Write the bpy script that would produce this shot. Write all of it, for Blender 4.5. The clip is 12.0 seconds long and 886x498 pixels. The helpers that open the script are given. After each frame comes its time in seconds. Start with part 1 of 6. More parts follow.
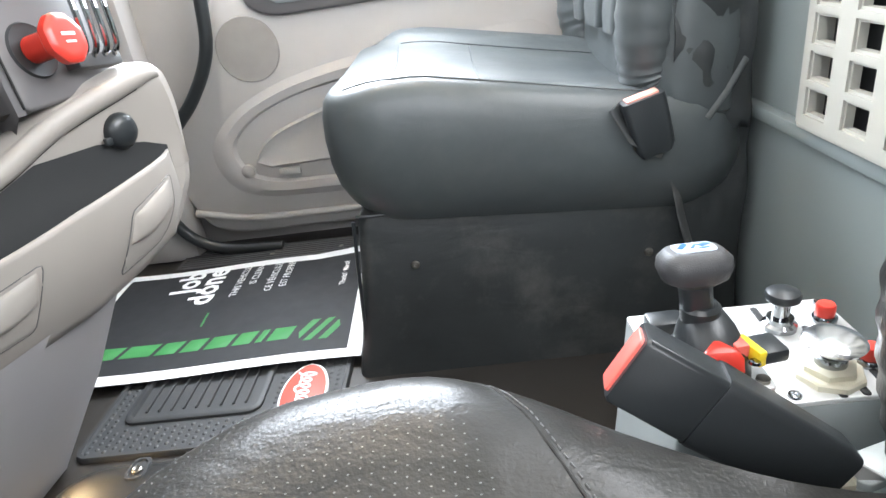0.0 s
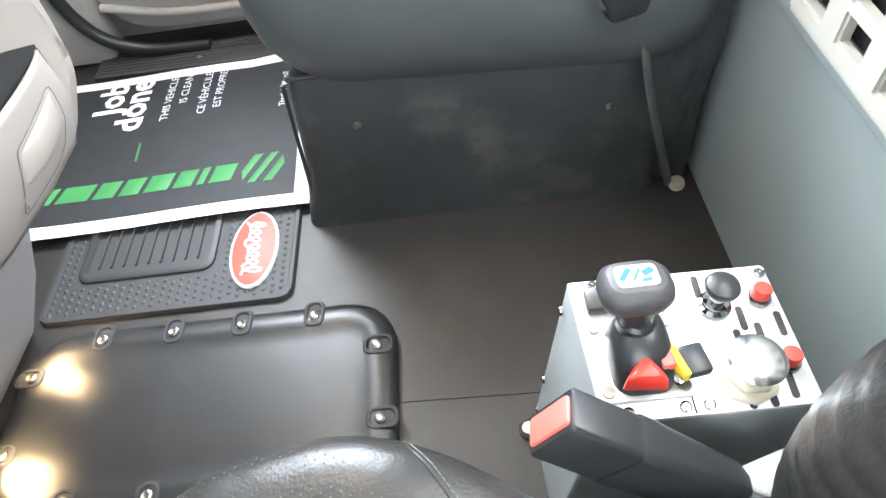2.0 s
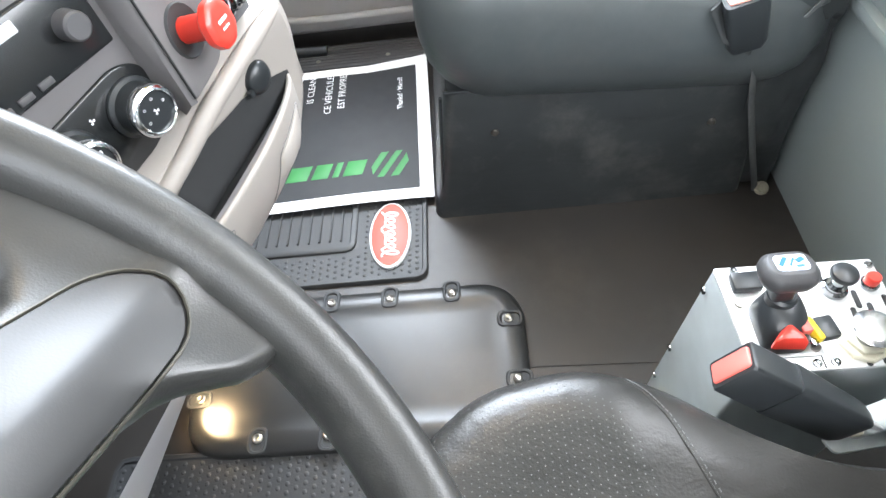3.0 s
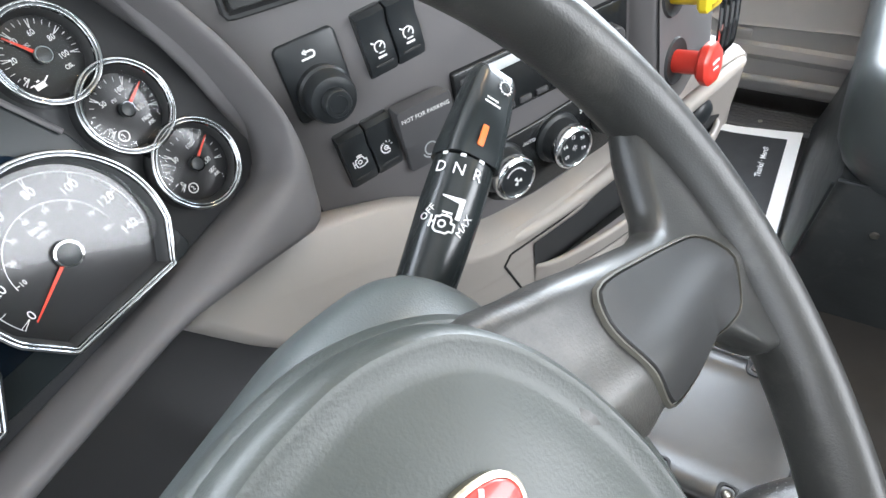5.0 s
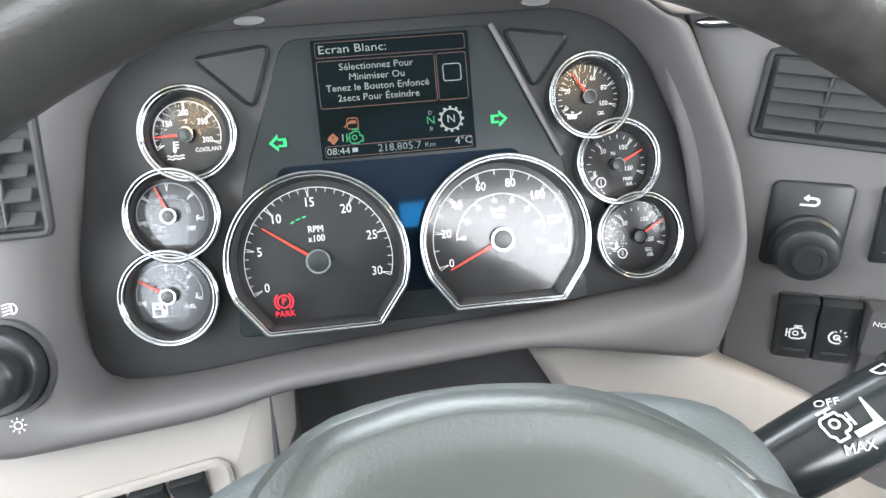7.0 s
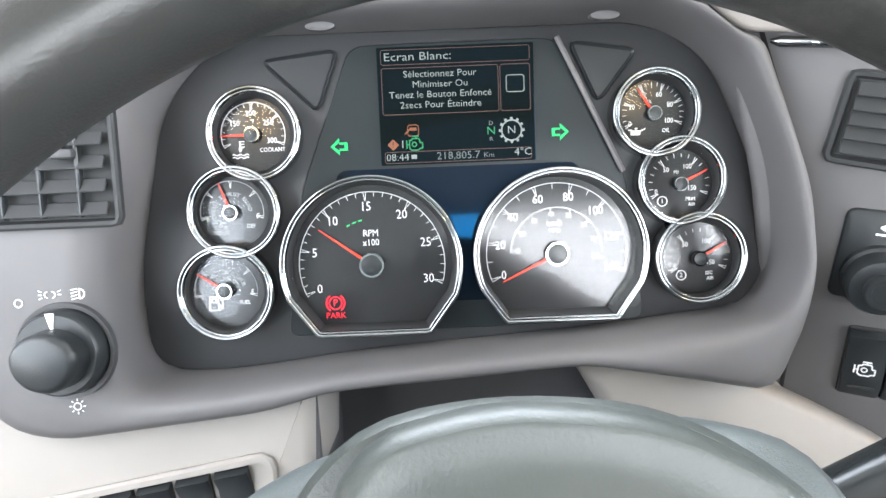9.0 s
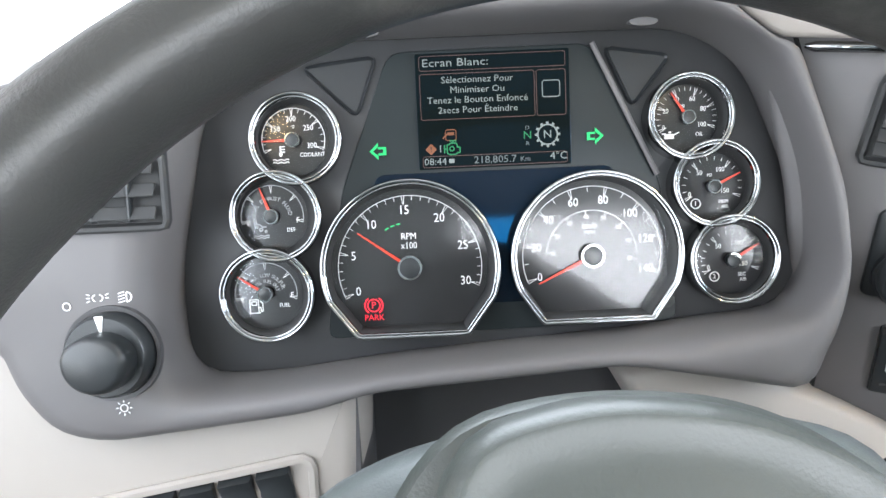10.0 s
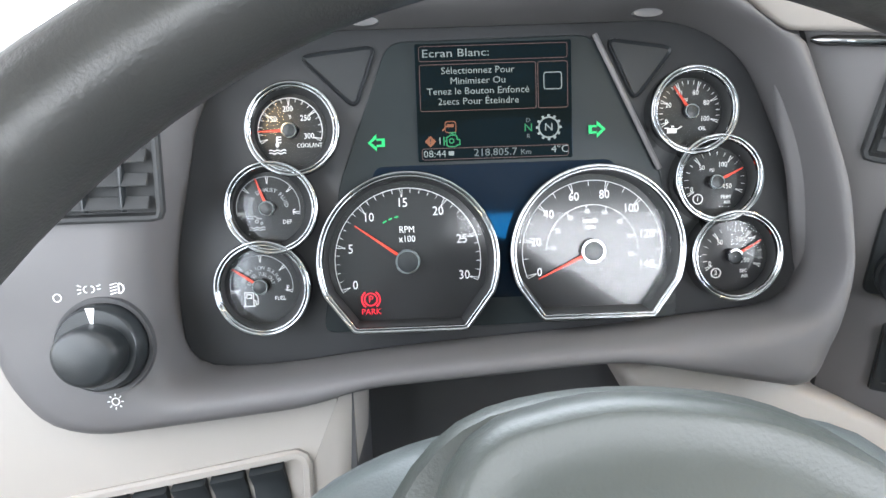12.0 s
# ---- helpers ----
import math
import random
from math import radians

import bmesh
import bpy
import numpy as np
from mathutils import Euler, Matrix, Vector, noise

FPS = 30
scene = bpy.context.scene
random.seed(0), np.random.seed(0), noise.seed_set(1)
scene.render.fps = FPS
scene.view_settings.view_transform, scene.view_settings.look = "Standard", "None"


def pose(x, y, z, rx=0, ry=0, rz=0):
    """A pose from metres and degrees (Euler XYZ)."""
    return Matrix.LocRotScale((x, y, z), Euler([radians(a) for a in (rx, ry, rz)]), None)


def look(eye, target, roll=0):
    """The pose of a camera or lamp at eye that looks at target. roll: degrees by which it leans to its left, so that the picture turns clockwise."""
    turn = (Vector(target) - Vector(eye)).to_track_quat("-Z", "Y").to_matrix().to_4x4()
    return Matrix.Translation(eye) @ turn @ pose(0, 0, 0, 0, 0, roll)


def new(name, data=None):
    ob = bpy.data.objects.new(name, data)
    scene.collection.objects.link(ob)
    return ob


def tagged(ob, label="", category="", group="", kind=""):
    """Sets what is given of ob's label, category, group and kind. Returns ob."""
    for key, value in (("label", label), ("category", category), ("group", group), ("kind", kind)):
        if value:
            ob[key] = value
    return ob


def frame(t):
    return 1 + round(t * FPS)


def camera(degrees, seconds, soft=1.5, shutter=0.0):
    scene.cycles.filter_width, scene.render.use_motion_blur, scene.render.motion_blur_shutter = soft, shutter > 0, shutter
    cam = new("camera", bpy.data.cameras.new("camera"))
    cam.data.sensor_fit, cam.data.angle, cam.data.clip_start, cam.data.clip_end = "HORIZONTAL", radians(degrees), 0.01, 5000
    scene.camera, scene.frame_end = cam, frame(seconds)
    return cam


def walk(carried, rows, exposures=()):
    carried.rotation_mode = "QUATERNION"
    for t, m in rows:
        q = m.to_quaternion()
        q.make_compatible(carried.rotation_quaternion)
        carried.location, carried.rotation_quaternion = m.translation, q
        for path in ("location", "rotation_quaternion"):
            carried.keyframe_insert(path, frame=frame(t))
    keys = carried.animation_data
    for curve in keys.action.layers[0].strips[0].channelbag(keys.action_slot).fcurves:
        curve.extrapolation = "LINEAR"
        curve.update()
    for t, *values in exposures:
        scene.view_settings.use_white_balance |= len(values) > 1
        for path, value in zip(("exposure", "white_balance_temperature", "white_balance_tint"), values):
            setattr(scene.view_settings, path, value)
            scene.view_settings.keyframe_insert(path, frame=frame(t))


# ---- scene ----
from mathutils.bvhtree import BVHTree

cam = camera(72.2, 12.0)
PATH = [
    (0, (0.07, 0.214, 0.604), (-0.038, 2.015, -0.258), -8.1),
    (0.5, (0.073, 0.326, 0.677), (-0.039, 1.898, -0.554), -8.8),
    (1, (0.1, 0.375, 0.71), (-0.007, 1.727, -0.76), -9.7),
    (1.5, (0.111, 0.393, 0.727), (0.011, 1.64, -0.833), -10.2),
    (2, (0.116, 0.377, 0.745), (0.019, 1.592, -0.84), -10.2),
    (2.5, (0.075, 0.354, 0.791), (-0.035, 1.563, -0.799), -10.7),
    (3, (-0.049, 0.29, 0.881), (-0.201, 1.484, -0.716), -10.7),
    (3.5, (-0.148, 0.243, 0.925), (-0.485, 1.411, -0.663), -11.8),
    (3.7, (-0.172, 0.225, 0.933), (-0.587, 1.403, -0.63), -11.7),
    (5.3, (-0.188, 0.142, 0.967), (-1.141, 1.193, -0.443), -10.8),
    (5.5, (-0.187, 0.123, 0.986), (-1.215, 1.165, -0.376), -10.3),
    (6, (-0.216, 0.128, 0.97), (-1.582, 1.063, -0.152), -8.2),
    (6.5, (-0.178, 0.139, 0.931), (-1.833, 0.625, -0.101), -5.0),
    (7, (-0.162, 0.178, 0.926), (-1.895, 0.334, -0.072), -3.05),
    (7.5, (-0.169, 0.177, 0.917), (-1.924, 0.252, -0.055), -2.5),
    (7.7, (-0.168, 0.176, 0.923), (-1.921, 0.228, -0.053), -2.5),
    (9.3, (-0.162, 0.172, 0.923), (-1.936, 0.163, -0.013), -2.4),
    (9.5, (-0.161, 0.175, 0.925), (-1.943, 0.152, 0.006), -2.7),
    (10, (-0.157, 0.144, 0.926), (-1.928, 0.155, -0.015), -2.4),
    (10.5, (-0.163, 0.146, 0.919), (-1.93, 0.163, -0.028), -2.1),
    (11, (-0.163, 0.144, 0.917), (-1.928, 0.158, -0.04), -2.0),
    (11.5, (-0.166, 0.144, 0.923), (-1.939, 0.16, -0.017), -2.0),
    (12, (-0.162, 0.142, 0.921), (-1.927, 0.166, -0.03), -1.7),
]
EXPOSURES = [(0.0, 1.08, 6500, 10), (0.5, 1.43, 6500, 10), (1.0, 1.52, 6500, 10), (2.0, 1.52, 6450, 10), (2.5, 1.5, 6350, 10), (3.0, 1.36, 6400, 10), (3.5, 1.15, 6400, 10), (5.5, 0.68, 6320, 10), (6.0, 0.68, 6120, 10), (6.5, 0.94, 6350, 10), (7.5, 1.15, 6500, 10), (9.3, 1.15, 6400, 10), (9.5, 1.13, 6400, 10), (10.0, 0.89, 6350, 10), (10.5, 0.88, 6350, 10), (11.0, 1.08, 6350, 10), (11.5, 1.08, 6350, 10), (12.0, 0.88, 6350, 10)]
walk(cam, [(t, look(eye, target, roll)) for t, eye, target, roll in PATH], EXPOSURES)


# ---- world and light ----
world = bpy.data.worlds.new("sky")
scene.world = world
world.use_nodes = True
wn = world.node_tree
sky = wn.nodes.new("ShaderNodeTexSky")
sky.sky_type = "NISHITA"
sky.sun_disc = False
sky.sun_elevation, sky.sun_rotation = radians(40), radians(200)
wn.links.new(sky.outputs[0], wn.nodes["Background"].inputs[0])
wn.nodes["Background"].inputs[1].default_value = 0.12


def area(name, eye, target, w, h, watts, colour):
    d = bpy.data.lights.new(name, "AREA")
    d.shape, d.size, d.size_y, d.energy, d.color = "RECTANGLE", w, h, watts, colour
    ob = new(name, d)
    ob.matrix_world = look(eye, target)
    return ob


def lamp(name, eye, watts, colour, radius):
    d = bpy.data.lights.new(name, "POINT")
    d.energy, d.color, d.shadow_soft_size = watts, colour, radius
    ob = new(name, d)
    ob.matrix_world = Matrix.Translation(eye)
    return ob


DAY = (0.84, 0.915, 1.0)
area("windshield_daylight", (-1.12, 0.65, 1.25), (0.2, 0.65, 0.7), 1.9, 0.55, 27, DAY)
area("driver_window_daylight", (-0.02, -0.50, 1.05), (-0.1, 1.0, 0.35), 0.85, 0.75, 8.7, (0.92, 0.96, 1.0))
area("passenger_window_daylight", (-0.2, 1.72, 1.05), (-0.2, 0.5, 0.5), 0.8, 0.6, 31, DAY)
area("rear_window_daylight", (0.505, 0.585, 0.9525), (-0.5, 0.585, 0.86), 0.77, 0.345, 8.5, (0.95, 0.97, 1.0))
area("rear_corner_window_daylight", (0.505, -0.39, 1.04), (-0.5, -0.3, 0.95), 0.13, 0.32, 1.2, DAY)
WARM = (1.0, 0.72, 0.38)
for y in (0.805, 0.664):
    d = bpy.data.lights.new("footwell_light", "SPOT")
    d.energy, d.color, d.shadow_soft_size, d.spot_size, d.spot_blend = 0.95, WARM, 0.018, radians(130), 1.0
    new("footwell_light", d).matrix_world = look((-0.508, y, 0.075), (-0.482, y, 0.0))
lamp("dome_light", (0.33, -0.255, 1.335), 0.5, WARM, 0.045)
lamp("dome_light", (0.33, 0.66, 1.37), 0.5, WARM, 0.045)
lamp("dome_light", (-0.14, 1.15, 1.47), 4.2, WARM, 0.05)

# ---- materials ----


def surface(name, colour, rough=0.5, metal=0.0, vary=0.12, scale=30.0, grain=0.0, grain_scale=900.0, wear=0.0, spec=0.5, coat=0.0, crease=0.0, crease_scale=(20, 60, 20), tint=None):
    m = bpy.data.materials.new(name)
    m.use_nodes = True
    nt = m.node_tree
    b = nt.nodes["Principled BSDF"]
    L = nt.links.new
    tc = nt.nodes.new("ShaderNodeTexCoord")
    n1 = nt.nodes.new("ShaderNodeTexNoise")
    n1.inputs["Scale"].default_value, n1.inputs["Detail"].default_value = scale, 6
    L(tc.outputs["Object"], n1.inputs["Vector"])
    mix = nt.nodes.new("ShaderNodeMix")
    mix.data_type = "RGBA"
    mix.inputs[6].default_value = [c * (1 - vary) for c in colour] + [1]
    mix.inputs[7].default_value = [min(1, c * (1 + vary)) for c in colour] + [1]
    L(n1.outputs[0], mix.inputs[0])
    out = mix.outputs[2]
    if wear:
        n3 = nt.nodes.new("ShaderNodeTexNoise")
        n3.inputs["Scale"].default_value, n3.inputs["Detail"].default_value, n3.inputs["Roughness"].default_value = scale * 0.3, 9, 0.7
        L(tc.outputs["Object"], n3.inputs["Vector"])
        r = nt.nodes.new("ShaderNodeMapRange")
        r.inputs[1].default_value, r.inputs[2].default_value, r.inputs[4].default_value = 0.5, 0.72, wear
        L(n3.outputs[0], r.inputs[0])
        m2 = nt.nodes.new("ShaderNodeMix")
        m2.data_type = "RGBA"
        L(r.outputs[0], m2.inputs[0])
        L(out, m2.inputs[6])
        m2.inputs[7].default_value = (0.32, 0.30, 0.27, 1)
        out = m2.outputs[2]
    L(out, b.inputs["Base Color"])
    b.inputs["Metallic"].default_value = metal
    b.inputs["Specular IOR Level"].default_value = spec
    b.inputs["Coat Weight"].default_value = coat
    rr_ = nt.nodes.new("ShaderNodeMapRange")
    rr_.inputs[3].default_value, rr_.inputs[4].default_value = max(0.02, rough * 0.85), min(1, rough * 1.15)
    L(n1.outputs[0], rr_.inputs[0])
    L(rr_.outputs[0], b.inputs["Roughness"])
    if grain:
        n2 = nt.nodes.new("ShaderNodeTexNoise")
        n2.inputs["Scale"].default_value, n2.inputs["Detail"].default_value = grain_scale, 2
        L(tc.outputs["Object"], n2.inputs["Vector"])
        bp = nt.nodes.new("ShaderNodeBump")
        bp.inputs["Strength"].default_value, bp.inputs["Distance"].default_value = grain, 0.001
        L(n2.outputs[0], bp.inputs["Height"])
        L(bp.outputs[0], b.inputs["Normal"])
        if crease:
            mp = nt.nodes.new("ShaderNodeMapping")
            mp.inputs["Scale"].default_value = crease_scale
            L(tc.outputs["Object"], mp.inputs["Vector"])
            n4 = nt.nodes.new("ShaderNodeTexNoise")
            n4.inputs["Scale"].default_value, n4.inputs["Detail"].default_value, n4.inputs["Distortion"].default_value = 1.0, 3, 0.6
            L(mp.outputs[0], n4.inputs["Vector"])
            b2 = nt.nodes.new("ShaderNodeBump")
            b2.inputs["Strength"].default_value, b2.inputs["Distance"].default_value = crease, 0.006
            L(n4.outputs[0], b2.inputs["Height"])
            L(b2.outputs[0], bp.inputs["Normal"])
    if tint:
        b.inputs["Specular Tint"].default_value = (*tint, 1)
    return m


def glow(name, colour, strength, rough=0.5, tint=(1, 1, 1)):
    m = bpy.data.materials.new(name)
    m.use_nodes = True
    b = m.node_tree.nodes["Principled BSDF"]
    b.inputs["Base Color"].default_value = (*[c * 0.12 for c in colour], 1)
    b.inputs["Specular IOR Level"].default_value = 0.4
    b.inputs["Emission Color"].default_value = (*colour, 1)
    b.inputs["Emission Strength"].default_value = strength
    b.inputs["Roughness"].default_value = rough
    b.inputs["Specular Tint"].default_value = (*tint, 1)
    return m


def clear_pane(name, ior=1.45, rough=0.0):
    m = bpy.data.materials.new(name)
    m.use_nodes = True
    nt = m.node_tree
    nt.nodes.clear()
    o = nt.nodes.new("ShaderNodeOutputMaterial")
    mx = nt.nodes.new("ShaderNodeMixShader")
    fr = nt.nodes.new("ShaderNodeFresnel")
    fr.inputs[0].default_value = ior
    tr = nt.nodes.new("ShaderNodeBsdfTransparent")
    gl = nt.nodes.new("ShaderNodeBsdfGlossy")
    gl.inputs["Roughness"].default_value = rough
    nt.links.new(fr.outputs[0], mx.inputs[0])
    nt.links.new(tr.outputs[0], mx.inputs[1])
    nt.links.new(gl.outputs[0], mx.inputs[2])
    nt.links.new(mx.outputs[0], o.inputs[0])
    return m


M_DASH = surface("grey_dash_plastic", (0.122, 0.116, 0.117), 0.52, vary=0.06, grain=0.12, grain_scale=1600)
M_DASH2 = surface("dark_grey_plastic", (0.064, 0.063, 0.066), 0.5, vary=0.06, grain=0.2, grain_scale=1400)
M_CREAM = surface("cream_plastic", (0.335, 0.306, 0.278), 0.5, vary=0.04, grain=0.12, grain_scale=1400)
M_GREYP = surface("pale_grey_plastic", (0.42, 0.405, 0.415), 0.6, vary=0.05, grain=0.2, grain_scale=1200)
M_DOOR = surface("door_panel_plastic", (0.42, 0.40, 0.385), 0.6, vary=0.05, grain=0.25, grain_scale=900)
M_BLACK = surface("black_plastic", (0.021, 0.024, 0.026), 0.34, vary=0.1, grain=0.1)
M_GLOSS = surface("dark_display_panel", (0.014, 0.0185, 0.020), 0.30, vary=0.1, spec=0.3)
M_BASE = surface("cluster_floor", (0.036, 0.037, 0.039), 0.45, vary=0.06, grain=0.15, grain_scale=1400)
M_COAT = surface("coated_display_edge", (0.010, 0.012, 0.015), 0.05, vary=0.1, spec=0.27, tint=(0.02, 0.38, 0.95))
M_POCKET = surface("pocket_shade_black", (0.012, 0.014, 0.016), 0.45, vary=0.1)
M_RADIO = surface("black_radio_front", (0.012, 0.013, 0.014), 0.2, vary=0.1)
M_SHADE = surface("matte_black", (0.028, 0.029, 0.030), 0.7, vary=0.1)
M_LEATHER = surface("black_leather", (0.024, 0.0235, 0.022), 0.33, vary=0.2, scale=30, grain=0.28, grain_scale=420, spec=0.34, crease=0.22, crease_scale=(26, 40, 20))
M_VINYL = surface("black_vinyl", (0.055, 0.063, 0.065), 0.38, vary=0.25, scale=14, grain=0.2, grain_scale=800, wear=0.07, crease=0.36, crease_scale=(9, 9, 14))
M_VINYL2 = surface("scuffed_black_vinyl", (0.026, 0.029, 0.030), 0.42, vary=0.4, scale=14, grain=0.2, grain_scale=900, wear=0.20, crease=0.36, crease_scale=(7, 7, 24))
M_RIM = surface("worn_rim_urethane", (0.025, 0.025, 0.0235), 0.38, vary=0.4, scale=22, grain=0.18, grain_scale=800, wear=0.21)
M_HUB = surface("hub_urethane", (0.037, 0.043, 0.039), 0.42, vary=0.15, scale=40, grain=0.17, grain_scale=700, spec=0.6)
M_SHROUD = surface("column_plastic", (0.080, 0.092, 0.092), 0.40, vary=0.1, grain=0.2, grain_scale=1000)
M_STALK = surface("stalk_plastic", (0.020, 0.024, 0.025), 0.22, vary=0.1)
M_FLOOR = surface("floor_rubber", (0.023, 0.020, 0.0175), 0.45, vary=0.4, scale=9, grain=0.22, grain_scale=800, wear=0.06)
M_RUBBER = surface("mat_rubber", (0.032, 0.033, 0.034), 0.55, vary=0.2, scale=25, grain=0.3, grain_scale=500)
M_COVER = surface("moulded_black_cover", (0.020, 0.020, 0.0195), 0.33, vary=0.35, scale=9, grain=0.14, grain_scale=900, wear=0.05, crease=0.17, crease_scale=(9, 9, 9))
M_WALL = surface("grey_wall_vinyl", (0.22, 0.247, 0.242), 0.6, vary=0.08, scale=6, grain=0.2, grain_scale=700)
M_GRID = surface("cream_grid_plastic", (0.40, 0.39, 0.345), 0.5, vary=0.05, grain=0.15)
M_CHROME = surface("chrome", (0.30, 0.31, 0.32), 0.04, metal=1.0, vary=0.03)
M_BRIGHT = surface("bright_chrome", (0.78, 0.79, 0.80), 0.14, metal=1.0, vary=0.04)
M_STEEL = surface("brushed_steel", (0.76, 0.77, 0.76), 0.40, metal=0.55, vary=0.08, scale=50)
M_STEEL2 = surface("dull_painted_steel", (0.46, 0.50, 0.50), 0.35, metal=0.1, vary=0.12, scale=40, wear=0.03)
M_SCREW = surface("screw_steel", (0.30, 0.28, 0.25), 0.35, metal=1.0, vary=0.2, scale=200)
M_BRASS = surface("pale_brass", (0.44, 0.40, 0.31), 0.35, metal=1.0, vary=0.2)
M_PALE = surface("cream_nut_plastic", (0.62, 0.58, 0.45), 0.45, vary=0.08)
M_REDP = surface("red_plastic", (0.62, 0.045, 0.03), 0.32, vary=0.08)
M_REDB = surface("red_button", (0.68, 0.13, 0.105), 0.4, vary=0.06)
M_YELP = surface("yellow_plastic", (0.72, 0.53, 0.02), 0.4, vary=0.06)
M_WHITE = surface("white_print", (0.80, 0.80, 0.80), 0.5, vary=0.02)
M_GREYT = surface("grey_print", (0.38, 0.39, 0.40), 0.5, vary=0.02)
M_PAPER = surface("white_paper", (0.78, 0.78, 0.78), 0.7, vary=0.02)
M_PRINT = surface("black_print", (0.015, 0.016, 0.018), 0.6, vary=0.06)
M_GREEN = surface("green_print", (0.036, 0.20, 0.055), 0.6, vary=0.25, scale=12)
M_BADGE = surface("red_badge", (0.45, 0.03, 0.025), 0.35, vary=0.1, coat=0.4)
M_BADGER = surface("faded_red_badge", (0.46, 0.085, 0.06), 0.5, vary=0.1)
M_BLUE = surface("blue_print", (0.03, 0.12, 0.5), 0.35, vary=0.1)
M_DIAL = surface("dial_face", (0.026, 0.026, 0.027), 0.14, vary=0.06, spec=0.42)
M_NEEDLE = surface("red_needle", (0.75, 0.05, 0.02), 0.4, vary=0.02)
M_ORANGE = surface("orange_print", (0.8, 0.16, 0.02), 0.4, vary=0.02)
M_SEAM = surface("dark_gap", (0.01, 0.01, 0.01), 0.8, vary=0.1)
M_GREYT2 = surface("grey_thread", (0.12, 0.12, 0.12), 0.6, vary=0.1)
M_STRAP2 = surface("dark_webbing", (0.060, 0.062, 0.062), 0.6, vary=0.4, scale=120, grain=0.3, grain_scale=1500, wear=0.15)
M_STRAP = surface("grey_webbing", (0.16, 0.165, 0.165), 0.6, vary=0.2, scale=300, grain=0.3, grain_scale=1500)
M_INSERT = surface("smooth_black_insert", (0.019, 0.019, 0.019), 0.48, vary=0.25, scale=18, grain=0.05, grain_scale=900, wear=0.03)
M_EDGE = surface("worn_edge", (0.062, 0.058, 0.047), 0.55, vary=0.4, scale=60)
M_GLASS = clear_pane("gauge_lens", 1.20, 0.02)
G_WHITE = glow("screen_white", (0.75, 0.85, 0.82), 0.135)
G_DIM = glow("screen_dim", (0.5, 0.58, 0.58), 0.085)
G_GREEN = glow("green_lamp", (0.02, 0.9, 0.25), 0.45)
G_RED = glow("red_lamp", (1.0, 0.03, 0.06), 0.8)
G_AMBER = glow("amber_lamp", (0.62, 0.20, 0.07), 0.15)
G_GREEN2 = glow("screen_green", (0.02, 0.6, 0.2), 0.16)
G_SCREEN = glow("screen_back", (0.02, 0.030, 0.030), 0.14, 0.08, (0.06, 0.17, 0.32))

# ---- mesh helpers ----
WORLD = {}


def finish(name, bm, material, angle=40):
    me = bpy.data.meshes.new(name)
    bmesh.ops.recalc_face_normals(bm, faces=bm.faces)
    bm.to_mesh(me)
    bm.free()
    me.materials.append(material)
    me.polygons.foreach_set("use_smooth", [True] * len(me.polygons))
    me.set_sharp_from_angle(angle=radians(angle))
    return me


def thing(name, base, label, category, group="", kind=""):
    ob = new(name)
    ob.empty_display_size = 0.05
    ob.location = base
    WORLD[ob] = Matrix.Translation(base)
    return tagged(ob, label, category, group, kind)


def part(name, bm, material, parent, label="", m=None, angle=40):
    """One mesh under a thing or a part; the bmesh is in metres of the place, or of the frame m."""
    if m is not None:
        bm.transform(m)
    ob = new(name, finish(name, bm, material, angle))
    ob.parent = parent
    ob.matrix_parent_inverse = WORLD[parent].inverted()
    WORLD[ob] = Matrix.Identity(4)
    return tagged(ob, label)


def solo(name, bm, material, label, category, group="", kind="", m=None, angle=40):
    """A thing of one mesh, with its origin at its base."""
    if m is not None:
        bm.transform(m)
    co = np.array([v.co for v in bm.verts])
    lo, hi = co.min(0), co.max(0)
    base = Vector(((lo[0] + hi[0]) / 2, (lo[1] + hi[1]) / 2, lo[2]))
    bm.transform(Matrix.Translation(-base))
    ob = new(name, finish(name, bm, material, angle))
    ob.location = base
    WORLD[ob] = Matrix.Translation(base)
    return tagged(ob, label, category, group, kind)


def loft(loops, closed=True, cap0=False, cap1=False, around=False):
    """Skin a row of loops of equal length."""
    bm = bmesh.new()
    vs = [[bm.verts.new(p) for p in lp] for lp in loops]
    n = len(vs[0])
    rows = list(zip(vs, vs[1:])) + ([(vs[-1], vs[0])] if around else [])
    for a, b in rows:
        for i in range(n if closed else n - 1):
            j = (i + 1) % n
            bm.faces.new((a[i], a[j], b[j], b[i]))
    if cap0:
        bm.faces.new(vs[0][::-1])
    if cap1:
        bm.faces.new(vs[-1])
    return bm


def circle(r, z=0.0, n=32, cx=0.0, cy=0.0):
    return [(cx + r * math.cos(2 * math.pi * i / n), cy + r * math.sin(2 * math.pi * i / n), z) for i in range(n)]


def lathe(profile, n=32, cap=True):
    return loft([circle(max(r, 1e-4), z, n) for r, z in profile], cap0=cap, cap1=cap)


def rrect(w, h, r, seg=5, cx=0.0, cy=0.0):
    out = []
    for k, (sx, sy) in enumerate(((1, 1), (-1, 1), (-1, -1), (1, -1))):
        for i in range(seg + 1):
            a = math.pi / 2 * (k + i / seg)
            out.append((cx + sx * (w / 2 - r) + r * math.cos(a), cy + sy * (h / 2 - r) + r * math.sin(a)))
    return out


